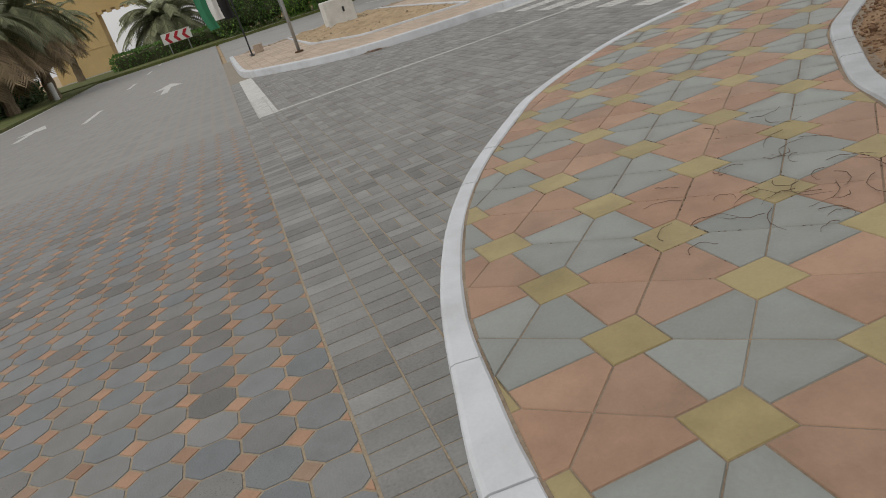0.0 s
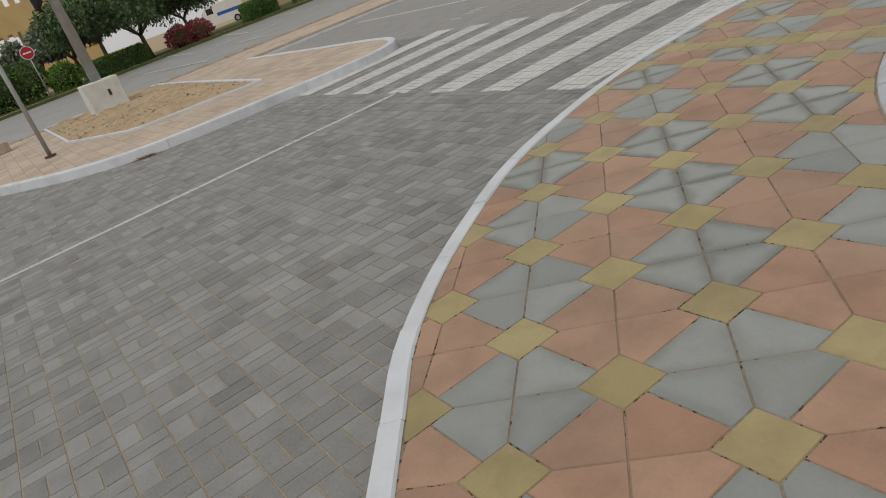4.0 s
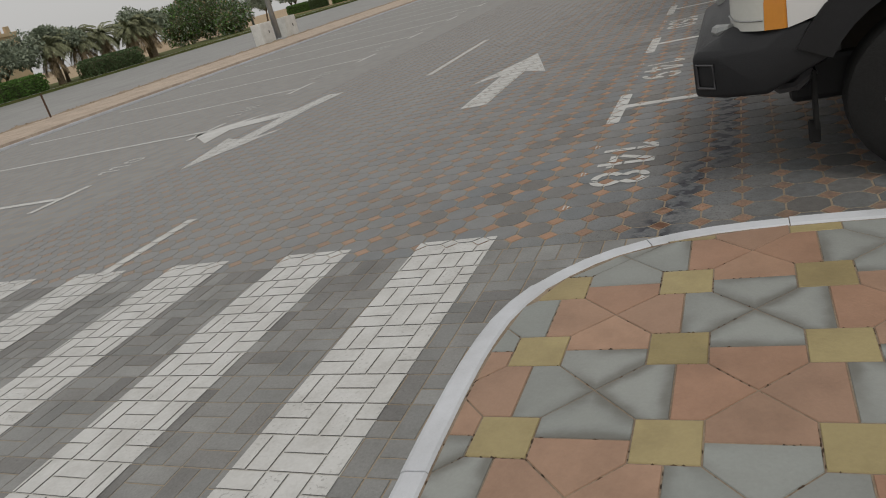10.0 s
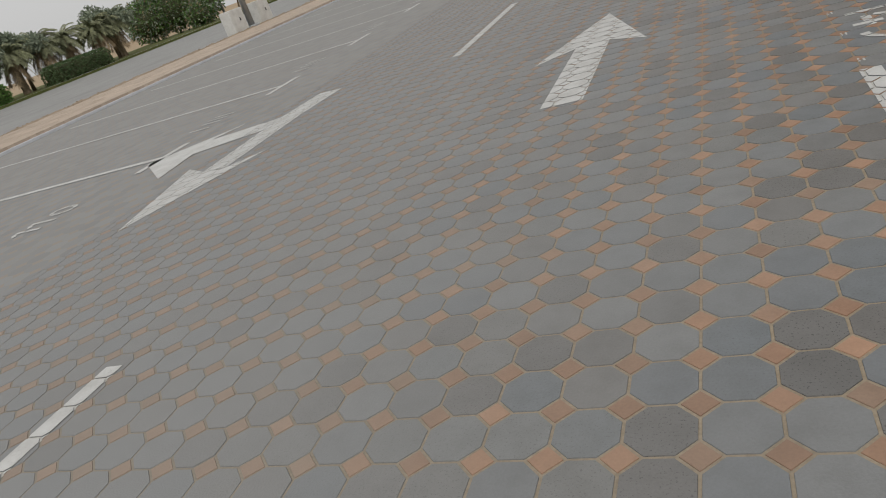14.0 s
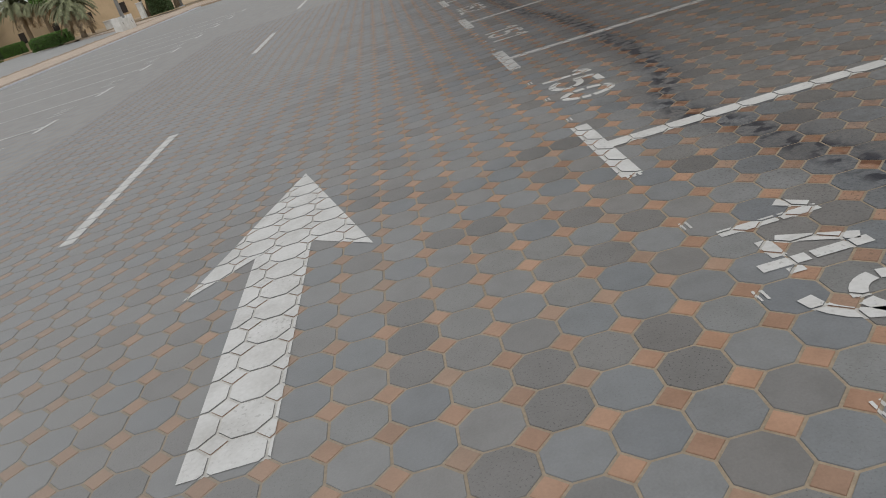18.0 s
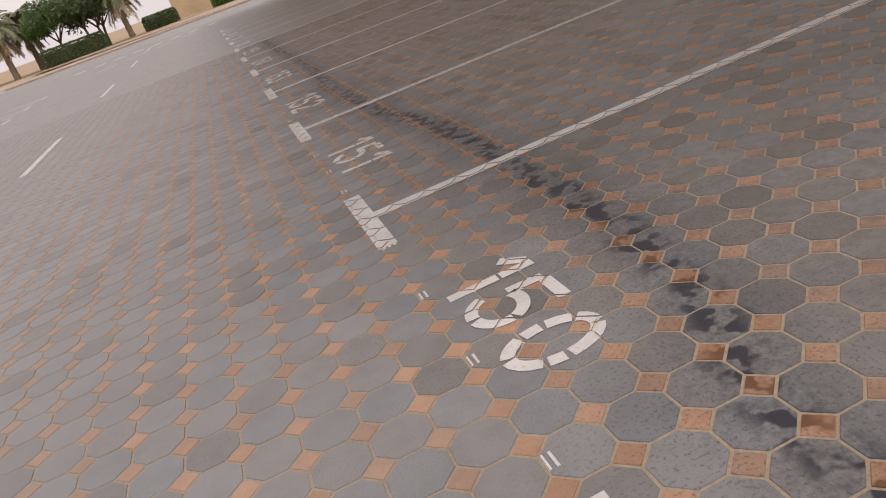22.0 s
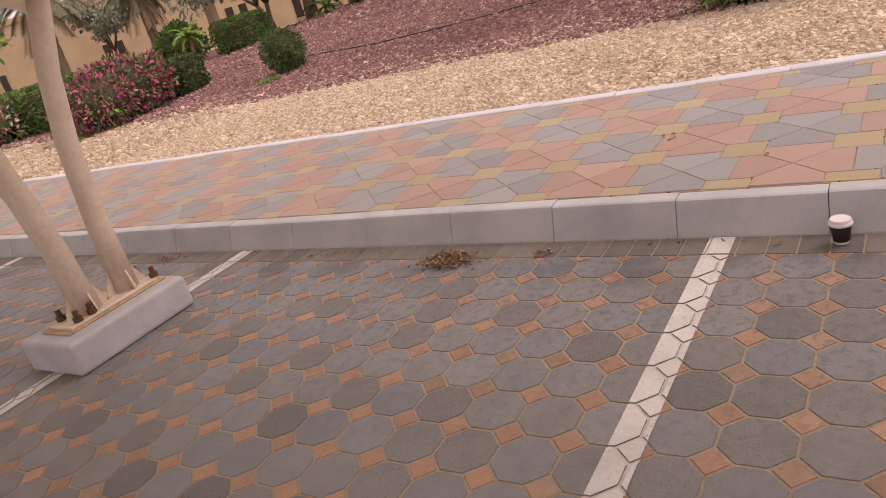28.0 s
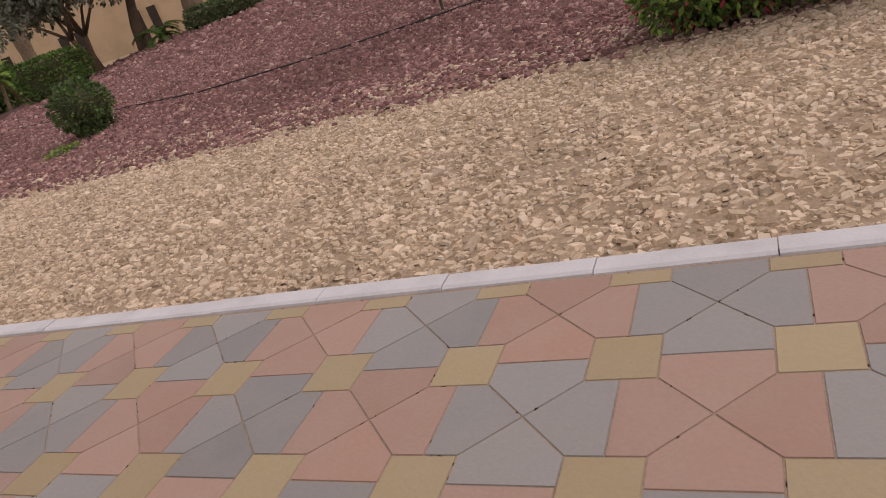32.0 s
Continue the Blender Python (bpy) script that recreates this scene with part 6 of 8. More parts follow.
bm = loft([bumper_ring(0.47, 0.02, -0.012), bumper_ring(0.485, 0.0), bumper_ring(0.665, 0.0), bumper_ring(0.69, 0.02), bumper_ring(0.735, 0.13), bumper_ring(0.768, 0.17)])
bmesh.ops.bevel(bm, geom=[e for e in bm.edges if e.calc_face_angle(0.0) > 0.5], offset=0.012, segments=2, affect="EDGES", profile=0.5)
part("front_bumper", bm, black_plastic, truck, "matt black front bumper with cut corners", smooth=True)
part("grille", box_bm(0.05, 1.1, 0.2, (0.26, 0, 0.79), 0.015), dark_metal, truck)
for z in (0.82, 0.88, 0.94):
    part("grille_bar", box_bm(0.05, 1.1, 0.025, (0.24, 0, z), 0.008, 1), steel_grey, truck)
for s in (-1, 1):
    front = [(0.165, 0.56), (0.18, 0.70), (0.215, 0.80), (0.27, 0.865), (0.305, 0.887)]
    for nm, run, mat_, lb in (("headlight", front, lamp_clear, "clear headlight lens"), ("indicator", [(0.307, 0.888), (0.335, 0.902), (0.385, 0.922)], lamp_amber, "amber corner indicator")):
        secs = [[(x, s * y, 0.755), (x + 0.1, s * (y - 0.05), 0.755), (x + 0.12, s * (y - 0.05), 1.0), (x + 0.025, s * (y - 0.004), 1.0), (x + 0.004, s * (y + 0.004), 0.87)] for x, y in run]
        lens_ = part(nm, loft(secs), mat_, truck, lb, smooth=True)
        if nm == "headlight":
            for z in (0.80, 0.93):
                part("lens_rib", tube_bm([(x - 0.003, s * y, z) for x, y in run], 0.004, 5), steel_grey, lens_)
    tx, ty = 0.7545, s * 0.6563
    for k, (w, z0, z1) in enumerate(((0.05, 0.525, 0.635),)):
        cx, cy = 0.0385, s * 0.824
        pts = [(cx - tx * w, cy - ty * w, z0), (cx + tx * w, cy + ty * w, z0), (cx + tx * w, cy + ty * w, z1), (cx - tx * w, cy - ty * w, z1), (cx - tx * w, cy - ty * w, z0)]
        part("fog_lamp", tube_bm(pts, 0.006, 6), steel_black, truck, "black fog lamp bezel")
    bracket = [(0.10, s * 0.52, 0.735), (0.13, s * 0.64, 0.745), (0.17, s * 0.7, 0.765)]
    part("bumper_trim", tube_bm(bracket, [0.03, 0.034, 0.02], 8), steel_grey, truck, "silver trim above the bumper")
    fender = [(0.40, 0.755), (0.46, 0.77)] + [(0.98 + math.cos(a) * 0.6, 0.40 + math.sin(a) * 0.6) for a in (2.44, 2.2, 1.95, 1.7, 1.45, 1.2, 0.95, 0.7)] + [(1.6, 0.76), (1.6, 1.06), (1.0, 1.07), (0.40, 1.0)]
    bm = bmesh.new()
    fa = [bm.verts.new((x, s * 0.925, z)) for x, z in fender]
    fb = [bm.verts.new((x, s * 0.86, z)) for x, z in fender]
    bm.faces.new(fa)
    bm.faces.new(fb[::-1])
    for k in range(len(fender)):
        q = (k + 1) % len(fender)
        bm.faces.new((fa[k], fb[k], fb[q], fa[q]))
    bmesh.ops.recalc_face_normals(bm, faces=list(bm.faces))
    part("fender", bm, car_white, truck)
    part("mirror", box_bm(0.1, 0.2, 0.2, (1.55, s * 1.02, 1.15), 0.03), black_plastic, truck)
    part("tow_hook", tube_bm([(0.30, s * 0.70, 0.50), (0.36, s * 0.72, 0.445), (0.43, s * 0.74, 0.455), (0.50, s * 0.74, 0.52)], [0.03, 0.028, 0.03, 0.034], 8), steel_black, truck)
    part("stay", box_bm(0.05, 0.06, 0.1, (0.49, s * 0.74, 0.17), 0.008, 1), rubber, truck)
    part("mudflap", box_bm(0.02, 0.1, 0.28, (0.5, s * 0.74, 0.24), 0.004, 1), rubber, truck)
    for wx in (0.98, 4.15):
        bm = bmesh.new()
        prof_ = [(0.22, -0.11), (0.33, -0.125), (0.365, -0.10), (0.372, -0.03), (0.372, 0.03), (0.365, 0.10), (0.33, 0.125), (0.22, 0.11)]
        secs = []
        for k in range(28):
            a = 2 * math.pi * k / 28
            secs.append([bm.verts.new((math.cos(a) * r, o, math.sin(a) * r)) for r, o in prof_])
        for k in range(28):
            a, b = secs[k], secs[(k + 1) % 28]
            for q in range(len(prof_) - 1):
                bm.faces.new((a[q], b[q], b[q + 1], a[q + 1]))
        bmesh.ops.recalc_face_normals(bm, faces=list(bm.faces))
        for v in bm.verts:
            v.co += Vector((wx, s * 0.8, 0.372))
        w = part("tyre", bm, rubber, truck, smooth=True)
        part("rim", tube_bm([(wx, s * 0.74, 0.372), (wx, s * 0.88, 0.372)], 0.225, 20), steel_grey, w)
    arch = bmesh.new()
    secs = []
    for k in range(15):
        a = math.pi * (0.14 + 0.72 * k / 14)
        secs.append([(0.98 + math.cos(a) * r, s * (0.86 if o else 0.94), 0.40 + math.sin(a) * r) for r, o in ((0.46, 0), (0.61, 0), (0.61, 1), (0.46, 1))])
    part("wheel_arch", loft(secs, arch), black_plastic, truck)

# ---------------------------------------------------------------- paper cup, litter, soil
cup_white = surface("white_cup_lid", [(0.72, 0.7, 0.68), (0.76, 0.74, 0.72)], 0.4, 8, 60, 0.05, 0.1, 0.05)
cup_black = surface("black_paper_sleeve", [(0.025, 0.018, 0.018), (0.04, 0.03, 0.03)], 0.6, 8, 60, 0.1, 0.2, 0.1)


def turned(profile, n=24):
    """A turned shape from (radius, height) pairs."""
    bm = bmesh.new()
    rings = [[bm.verts.new((math.cos(2 * math.pi * k / n) * r, math.sin(2 * math.pi * k / n) * r, z)) for k in range(n)] for r, z in profile]
    for a, b in zip(rings, rings[1:]):
        for k in range(n):
            bm.faces.new((a[k], a[(k + 1) % n], b[(k + 1) % n], b[k]))
    bm.faces.new(rings[0][::-1])
    bm.faces.new(rings[-1])
    return bm


cup = tagged(holder("coffee_cup", (5.39, -0.803, 0.003)), "black paper coffee cup with a white lid against the kerb", "cup")
part("body", turned([(0.0224, 0.0000), (0.0249, 0.0036), (0.0267, 0.0108)]), cup_white, cup, smooth=False)
part("sleeve", turned([(0.0267, 0.0108), (0.0340, 0.0702), (0.0340, 0.0720)]), cup_black, cup, smooth=True)
part("lid", turned([(0.0374, 0.0702), (0.0387, 0.0738), (0.0374, 0.0792), (0.0353, 0.0810), (0.0340, 0.0900), (0.0318, 0.0927), (0.0292, 0.0909), (0.0000, 0.0900)]), cup_white, cup)
dry_leaf = surface("dry_brown_leaf", [(0.24, 0.13, 0.075), (0.36, 0.23, 0.13), (0.18, 0.10, 0.06), (0.42, 0.32, 0.22)], 0.7, 20, 90, 0.2, 0.2, 0.2, vary=0.15)
twig_mat = surface("dry_dark_twig", [(0.08, 0.05, 0.036), (0.13, 0.08, 0.055)], 0.85, 20, 90, 0.2, 0.2, 0.2)
rl = random.Random(77)
LITTER = (-6.38, -13.06)


def dry_leaf_at(x, y, z, s, r):
    bm = bmesh.new()
    out = [(0, 0, 0.002), (0.3, 0.22, 0.006), (0.65, 0.18, 0.005), (1, 0, 0.008), (0.65, -0.18, 0.004), (0.3, -0.22, 0.006)]
    c = bm.verts.new((0.5 * s, 0, 0.002))
    vs = [bm.verts.new((px * s, py * s, pz)) for px, py, pz in out]
    for k in range(6):
        bm.faces.new((c, vs[k], vs[(k + 1) % 6]))
    bm.normal_update()
    bmesh.ops.solidify(bm, geom=list(bm.faces), thickness=0.001)
    me = bpy.data.meshes.new("dry_leaf")
    bm.to_mesh(me)
    bm.free()
    me.materials.append(dry_leaf)
    ob = tagged(new("dry_leaf", me), "curled dry brown leaf lying on the paving", "leaf", "dry leaves")
    ob.location, ob.rotation_euler = (x, y, z), (rl.uniform(-0.06, 0.06), rl.uniform(-0.06, 0.06), r)


def litter_pile(x, y, rx, ry, turn, n, high, label):
    """Leaf crumbs and broken twigs drifted into a low heap."""
    spots = []
    c, q = math.cos(turn), math.sin(turn)
    for _ in range(n):
        u, v = rl.gauss(0, 0.42), rl.gauss(0, 0.42)
        w = max(0.0, 1 - u * u - v * v)
        spots.append((x + u * rx * c - v * ry * q, y + u * rx * q + v * ry * c, 0.003 + high * w * rl.random(), rl.gauss(0, 1.6), rl.gauss(0, 1.6), rl.uniform(-0.1, 0.2)))
    tagged(new("leaf_litter", leaves_mesh("leaf_litter", spots, 0.0095 if high < 0.02 else 0.014, [dry_leaf, twig_mat], [6, 1], n, 0.0, 1.4)), label, "litter", kind="stuff")


litter_pile(5.285, 0.77, 0.10, 0.17, 0.15, 520, 0.035, "heap of broken brown leaves drifted against the kerb")
litter_pile(5.36, 2.95, 0.06, 0.14, 0.0, 160, 0.015, "scatter of brown leaf crumbs by the kerb")
litter_pile(5.35, 0.30, 0.05, 0.09, 0.3, 60, 0.012, "scatter of dark leaf crumbs by the kerb")
litter_pile(5.40, 1.55, 0.04, 0.5, 0.0, 60, 0.005, "thin line of leaf crumbs along the kerb")
litter_pile(5.42, -0.3, 0.03, 0.5, 0.0, 36, 0.005, "thin line of leaf crumbs along the kerb")
litter_pile(LITTER[0], LITTER[1], 0.26, 0.07, 0.85, 420, 0.03, "brown leaf litter drifted against the island kerb")
for x, y in ((5.36, 0.36), (5.38, 0.05), (5.40, 0.2), (5.38, 1.7), (5.43, 2.9), (5.40, -0.62), (5.42, 1.05)):
    dry_leaf_at(x, y, 0.004, rl.uniform(0.025, 0.045), rl.uniform(0, 6.28))
for k in range(38):
    x0, y0 = 4.25 + rl.gauss(0, 0.33), -13.85 + rl.gauss(0, 0.27)
    a, ln, bend = rl.uniform(0, 6.28), rl.uniform(0.08, 0.24), rl.uniform(-0.55, 0.55)
    pts = []
    for q in range(8):
        pts.append((x0, y0, PAVE_Z + 0.004 + 0.005 * abs(math.sin(q * 1.1 + k))))
        x0 += math.cos(a) * ln / 7
        y0 += math.sin(a) * ln / 7
        a += bend + rl.uniform(-0.2, 0.2)
    bm = tube_bm(pts, [0.0012, 0.0013, 0.0012, 0.0011, 0.001, 0.0008, 0.0007, 0.0005], 5)
    me = bpy.data.meshes.new("twig")
    bm.to_mesh(me)
    bm.free()
    me.materials.append(twig_mat)
    tagged(new("twig", me), "thin curled dry twig on the tiles", "twig", "fallen twigs")

for at_, turn, ln in (((6.39, 0.05), 2.2, 0.035), ((6.39, 0.015), 4.9, 0.035), ((6.30, 0.01), 4.9, 0.08), ((5.97, -0.5), 1.0, 0.02)):
    pts = [(at_[0] + math.cos(turn + 0.25 * q) * ln * q / 5, at_[1] + math.sin(turn + 0.25 * q) * ln * q / 5, WALK_Z + 0.004 + 0.004 * math.sin(q)) for q in range(6)]
    bm = tube_bm(pts, [0.0035, 0.0025, 0.002, 0.0018, 0.0015, 0.001], 5)
    me = bpy.data.meshes.new("twig")
    bm.to_mesh(me)
    bm.free()
    me.materials.append(twig_mat)
    tagged(new("twig", me), "short curled dry twig on the pavement tiles", "twig", "fallen twigs")

PIN = offset_line(PLANTER_LINE, 0.12)


def soil(name, poly, z, amp, material, label, step=0.09):
    """Uneven earth inside an outline, highest in the middle."""
    x0, x1 = min(p[0] for p in poly), max(p[0] for p in poly)
    y0, y1 = min(p[1] for p in poly), max(p[1] for p in poly)
    nx, ny = int((x1 - x0) / step), int((y1 - y0) / step)
    line = poly + [poly[0]]
    verts, faces, ids = [], [], {}
    for i in range(nx + 1):
        for j in range(ny + 1):
            x, y = x0 + (x1 - x0) * i / nx, y0 + (y1 - y0) * j / ny
            d = nearest_on(line, x, y)
            inside = sum(1 for a, b in zip(line, line[1:]) if (a[1] > y) != (b[1] > y) and x < (b[0] - a[0]) * (y - a[1]) / (b[1] - a[1]) + a[0]) % 2
            if not inside and abs(d[0]) > step:
                continue
            if not inside:
                x, y = d[1], d[2]
            e = min(1.0, abs(d[0]) / 0.5) if inside else 0.0
            h = noise.noise(Vector((x * 2.2, y * 2.2, 0))) * 0.5 + noise.noise(Vector((x * 7, y * 7, 2))) * 0.35 + noise.noise(Vector((x * 17, y * 17, 5))) * 0.2
            ids[i, j] = len(verts)
            verts.append((x, y, z + e * amp * (0.5 + h)))
    for (i, j) in list(ids):
        q = [(i, j), (i + 1, j), (i + 1, j + 1), (i, j + 1)]
        if all(k in ids for k in q):
            faces.append(tuple(ids[k] for k in q))
    return tagged(new(name, mesh_of(name, verts, faces, material, smooth=False)), label, "soil", kind="structure")


bed_soil = surface("sandy_brown_soil", [(0.15, 0.084, 0.047), (0.235, 0.142, 0.083), (0.32, 0.213, 0.131), (0.19, 0.11, 0.063)], 0.95, 2.2, 60, 0.3, 0.35, 0.9)
bed_earth = soil("ground_soil", PIN[::4], PAVE_Z - 0.01, 0.13, bed_soil, "clodded red-brown soil in a planting bed", 0.05)
def clods(name, earth, n, size, material, label, keep):
    """Loose angular lumps lying on uneven earth."""
    rnd = random.Random(name)
    vs = [v.co for v in earth.data.vertices if keep(v.co.x, v.co.y)]
    verts, faces = [], []
    for _ in range(n):
        c = rnd.choice(vs)
        r = size * (0.3 + 0.7 * rnd.random() ** 2) * (1.8 if rnd.random() < 0.05 else 1)
        at = Vector((c.x + rnd.uniform(-0.03, 0.03), c.y + rnd.uniform(-0.03, 0.03), c.z + r * 0.35))
        k = len(verts)
        for a in range(6):
            for z, q in ((-0.7, 0.8), (0.35, 1.0)):
                w = r * q * rnd.uniform(0.75, 1.2)
                verts.append((at.x + math.cos(a * 1.047) * w, at.y + math.sin(a * 1.047) * w * 0.85, at.z + z * r * rnd.uniform(0.7, 1.1)))
        verts.append((at.x + rnd.uniform(-0.3, 0.3) * r, at.y, at.z + r * rnd.uniform(0.6, 0.95)))
        for a in range(6):
            b = (a + 1) % 6
            faces += [(k + 2 * a, k + 2 * b, k + 2 * b + 1, k + 2 * a + 1), (k + 2 * a + 1, k + 2 * b + 1, k + 12)]
    tagged(new(name, mesh_of(name, verts, faces, material)), label, "soil", kind="stuff")


SAND = [(-8.35, -10.55), (-9.0, -12.6), (-11.6, -13.4), (-18.3, -13.3), (-18.3, -10.2), (-14.5, -10.25)]
clods("soil_clods", bed_earth, 12000, 0.0165, red_soil, "loose lumps of dry red-brown soil", lambda x, y: x < 7.0)
sand_bed = soil("ground_sand", SAND[::-1], ISLE_Z - 0.004, 0.14, sand_earth, "heaped yellow sand in the island's bed", 0.16)
kerb("bed_edging", SAND + [SAND[0]], 0.075, ISLE_Z + 0.03, 1.2, kerb_concrete, "thin white edging round the sand bed")
ridge = soil("ground_ridge", [(-18.5, 75), (-18.5, -15), (-17.75, -15), (-17.75, 75)], ISLE_Z - 0.03, 0.13, ridge_earth, "ragged ridge of sand along the verge strip", 0.17)

clods("ridge_clods", ridge, 5000, 0.02, ridge_earth, "crumbled lumps of earth along the ridge", lambda x, y: -15 < y < 45)
clods("sand_clods", sand_bed, 600, 0.022, ridge_earth, "dark crumbs of earth on yellow sand", lambda x, y: x > -16)

# ---------------------------------------------------------------- signs, lamps, flag
sign_red = surface("red_sign_face", [(0.42, 0.015, 0.03), (0.48, 0.025, 0.04)], 0.5, 4, 60, 0.05, 0.1, 0.0)
sign_white = surface("white_sign_face", [(0.72, 0.72, 0.72), (0.76, 0.76, 0.76)], 0.5, 4, 60, 0.05, 0.1, 0.0)
sign_blue = surface("blue_sign_face", [(0.02, 0.10, 0.38), (0.03, 0.13, 0.44)], 0.5, 4, 60, 0.05, 0.1, 0.0)
flag_red = surface("red_flag_cloth", [(0.50, 0.03, 0.05), (0.56, 0.05, 0.07)], 0.8, 4, 150, 0.1, 0.1, 0.1)
flag_green = surface("green_flag_cloth", [(0.03, 0.17, 0.09), (0.05, 0.22, 0.12)], 0.8, 4, 150, 0.1, 0.1, 0.1)
flag_white = surface("white_flag_cloth", [(0.68, 0.68, 0.67), (0.74, 0.74, 0.73)], 0.8, 4, 150, 0.1, 0.1, 0.1)
flag_black = surface("black_flag_cloth", [(0.015, 0.015, 0.016), (0.025, 0.025, 0.026)], 0.8, 4, 150, 0.1, 0.1, 0.1)


def plate(corners, thick, material, name, parent, at, face):
    """A flat plate of the given outline (x, z), standing, its front towards face (radians about z)."""
    bm = bmesh.new()
    c, s = math.cos(face), math.sin(face)
    f = [bm.verts.new((at[0] + x * -s + c * thick, at[1] + x * c + s * thick, at[2] + z)) for x, z in corners]
    b = [bm.verts.new((at[0] + x * -s, at[1] + x * c, at[2] + z)) for x, z in corners]
    bm.faces.new(f)
    bm.faces.new(b[::-1])
    n = len(corners)
    for k in range(n):
        bm.faces.new((f[k], b[k], b[(k + 1) % n], f[(k + 1) % n]))
    bmesh.ops.recalc_face_normals(bm, faces=list(bm.faces))
    return part(name, bm, material, parent)


def regular(n, r, turn=0.0):
    return [(math.cos(2 * math.pi * k / n + turn) * r, math.sin(2 * math.pi * k / n + turn) * r) for k in range(n)]


def word(text, size, material, parent, at, face):
    cu = bpy.data.curves.new("word", "FONT")
    cu.body, cu.size, cu.align_x, cu.align_y, cu.extrude = text, size, "CENTER", "CENTER", 0.002
    tmp = bpy.data.objects.new("word", cu)
    me = bpy.data.meshes.new_from_object(tmp)
    bpy.data.objects.remove(tmp)
    bpy.data.curves.remove(cu)
    me.materials.clear()
    me.materials.append(material)
    ob = new("lettering", me)
    ob.parent = parent
    ob.location = at
    ob.rotation_euler = (math.pi / 2, 0, face + math.pi / 2)
    return ob


def sign_post(loc, height, kind, face, label, r=0.3):
    base = tagged(holder("road_sign", loc), label, "road sign")
    part("post", tube_bm([(0, 0, -0.05), (0, 0, height + 0.2)], 0.038, 12), steel_grey, base, smooth=True)
    part("foot", tube_bm([(0, 0, 0), (0, 0, 0.03)], 0.1, 10), rusty_bolt, base)
    c, s = math.cos(face), math.sin(face)
    p = (c * 0.045, s * 0.045, height)
    q = (c * 0.052, s * 0.052, height)
    q2 = (c * 0.06, s * 0.06, height)
    if kind == "stop":
        plate(regular(8, r * 1.08, math.pi / 8), 0.006, sign_white, "rim", base, p, face)
        plate(regular(8, r, math.pi / 8), 0.008, sign_red, "face", base, q, face)
        word("STOP", r * 0.52, sign_white, base, (c * 0.065, s * 0.065, height - r * 0.28), face)
        for k in range(3):
            plate([(-0.12 + 0.09 * k, 0), (-0.06 + 0.09 * k, 0), (-0.06 + 0.09 * k, 0.1), (-0.12 + 0.09 * k, 0.1 + 0.02 * k)], 0.003, sign_white, "script_bar", base, (q2[0], q2[1], height + 0.03), face)
    elif kind == "round":
        plate(regular(20, r), 0.006, sign_white, "rim", base, p, face)
        plate(regular(20, r * 0.9), 0.008, sign_red, "face", base, q, face)
        plate([(-0.6 * r, -0.1 * r), (0.6 * r, -0.1 * r), (0.6 * r, 0.12 * r), (-0.6 * r, 0.12 * r)], 0.004, sign_white, "bar", base, q2, face)
    elif kind == "both":
        plate(regular(3, r * 1.2, -math.pi / 2), 0.006, sign_red, "rim", base, p, face)
        plate(regular(3, r * 0.8, -math.pi / 2), 0.004, sign_white, "face", base, (c * 0.055, s * 0.055, height), face)
    if kind in ("both", "blue"):
        low = height - (0.58 if kind == "both" else 0.0)
        plate(regular(20, r), 0.006, sign_blue, "blue_face", base, (p[0], p[1], low), face)
        plate([(-0.08, -0.6 * r), (0.08, -0.6 * r), (0.08, 0.1 * r), (0.0, 0.6 * r), (-0.08, 0.1 * r)], 0.004, sign_white, "symbol", base, (c * 0.054, s * 0.054, low), face)
    return base


TO_CAM = math.atan2(-1.0, 14.0)
sign_post((-10.4, -13.9, ISLE_Z), 2.3, "stop", TO_CAM, "red octagonal stop sign on a steel post", 0.31)
sign_post((-44.3, -10.75, 0.15), 2.68, "round", 0.0, "round red sign on a tall steel post", 0.37)
sign_post((-52.0, -9.05, 0.14), 2.78, "both", 0.0, "give-way triangle above a round blue sign on one post", 0.33)
sign_post((-52.0, -8.15, 0.14), 2.1, "blue", 0.0, "small round blue sign on a post", 0.25)
sign_post((3.6, 36.0, 0.0), 2.35, "round", -math.pi / 2, "round red sign beyond the canopies", 0.33)

pole = tagged(holder("flagpole", (-15.4, -14.7, ISLE_Z)), "black flagpole with a limp four-coloured flag", "flag")
part("staff", tube_bm([(0, 0, -0.05), (0, 0, 4.2)], 0.022, 10), dark_metal, pole)
part("foot", box_bm(0.9, 0.12, 0.02, (0, 0, 0), 0.004), dark_metal, pole)


def cloth(name, u0, u1, z0, z1, material):
    bm = bmesh.new()
    g = []
    for j in range(15):
        z = z0 + (z1 - z0) * j / 14
        row = []
        for i in range(5):
            u = u0 + (u1 - u0) * i / 4
            row.append(bm.verts.new((0.05 * math.sin(u * 22 + z * 2.1), -0.03 - u * (0.75 + 0.1 * z) + 0.05 * math.sin(z * 3.1), z)))
        g.append(row)
    for a, b in zip(g, g[1:]):
        for i in range(4):
            bm.faces.new((a[i], a[i + 1], b[i + 1], b[i]))
    bm.normal_update()
    bmesh.ops.solidify(bm, geom=list(bm.faces), thickness=0.003)
    part(name, bm, material, pole, smooth=True)


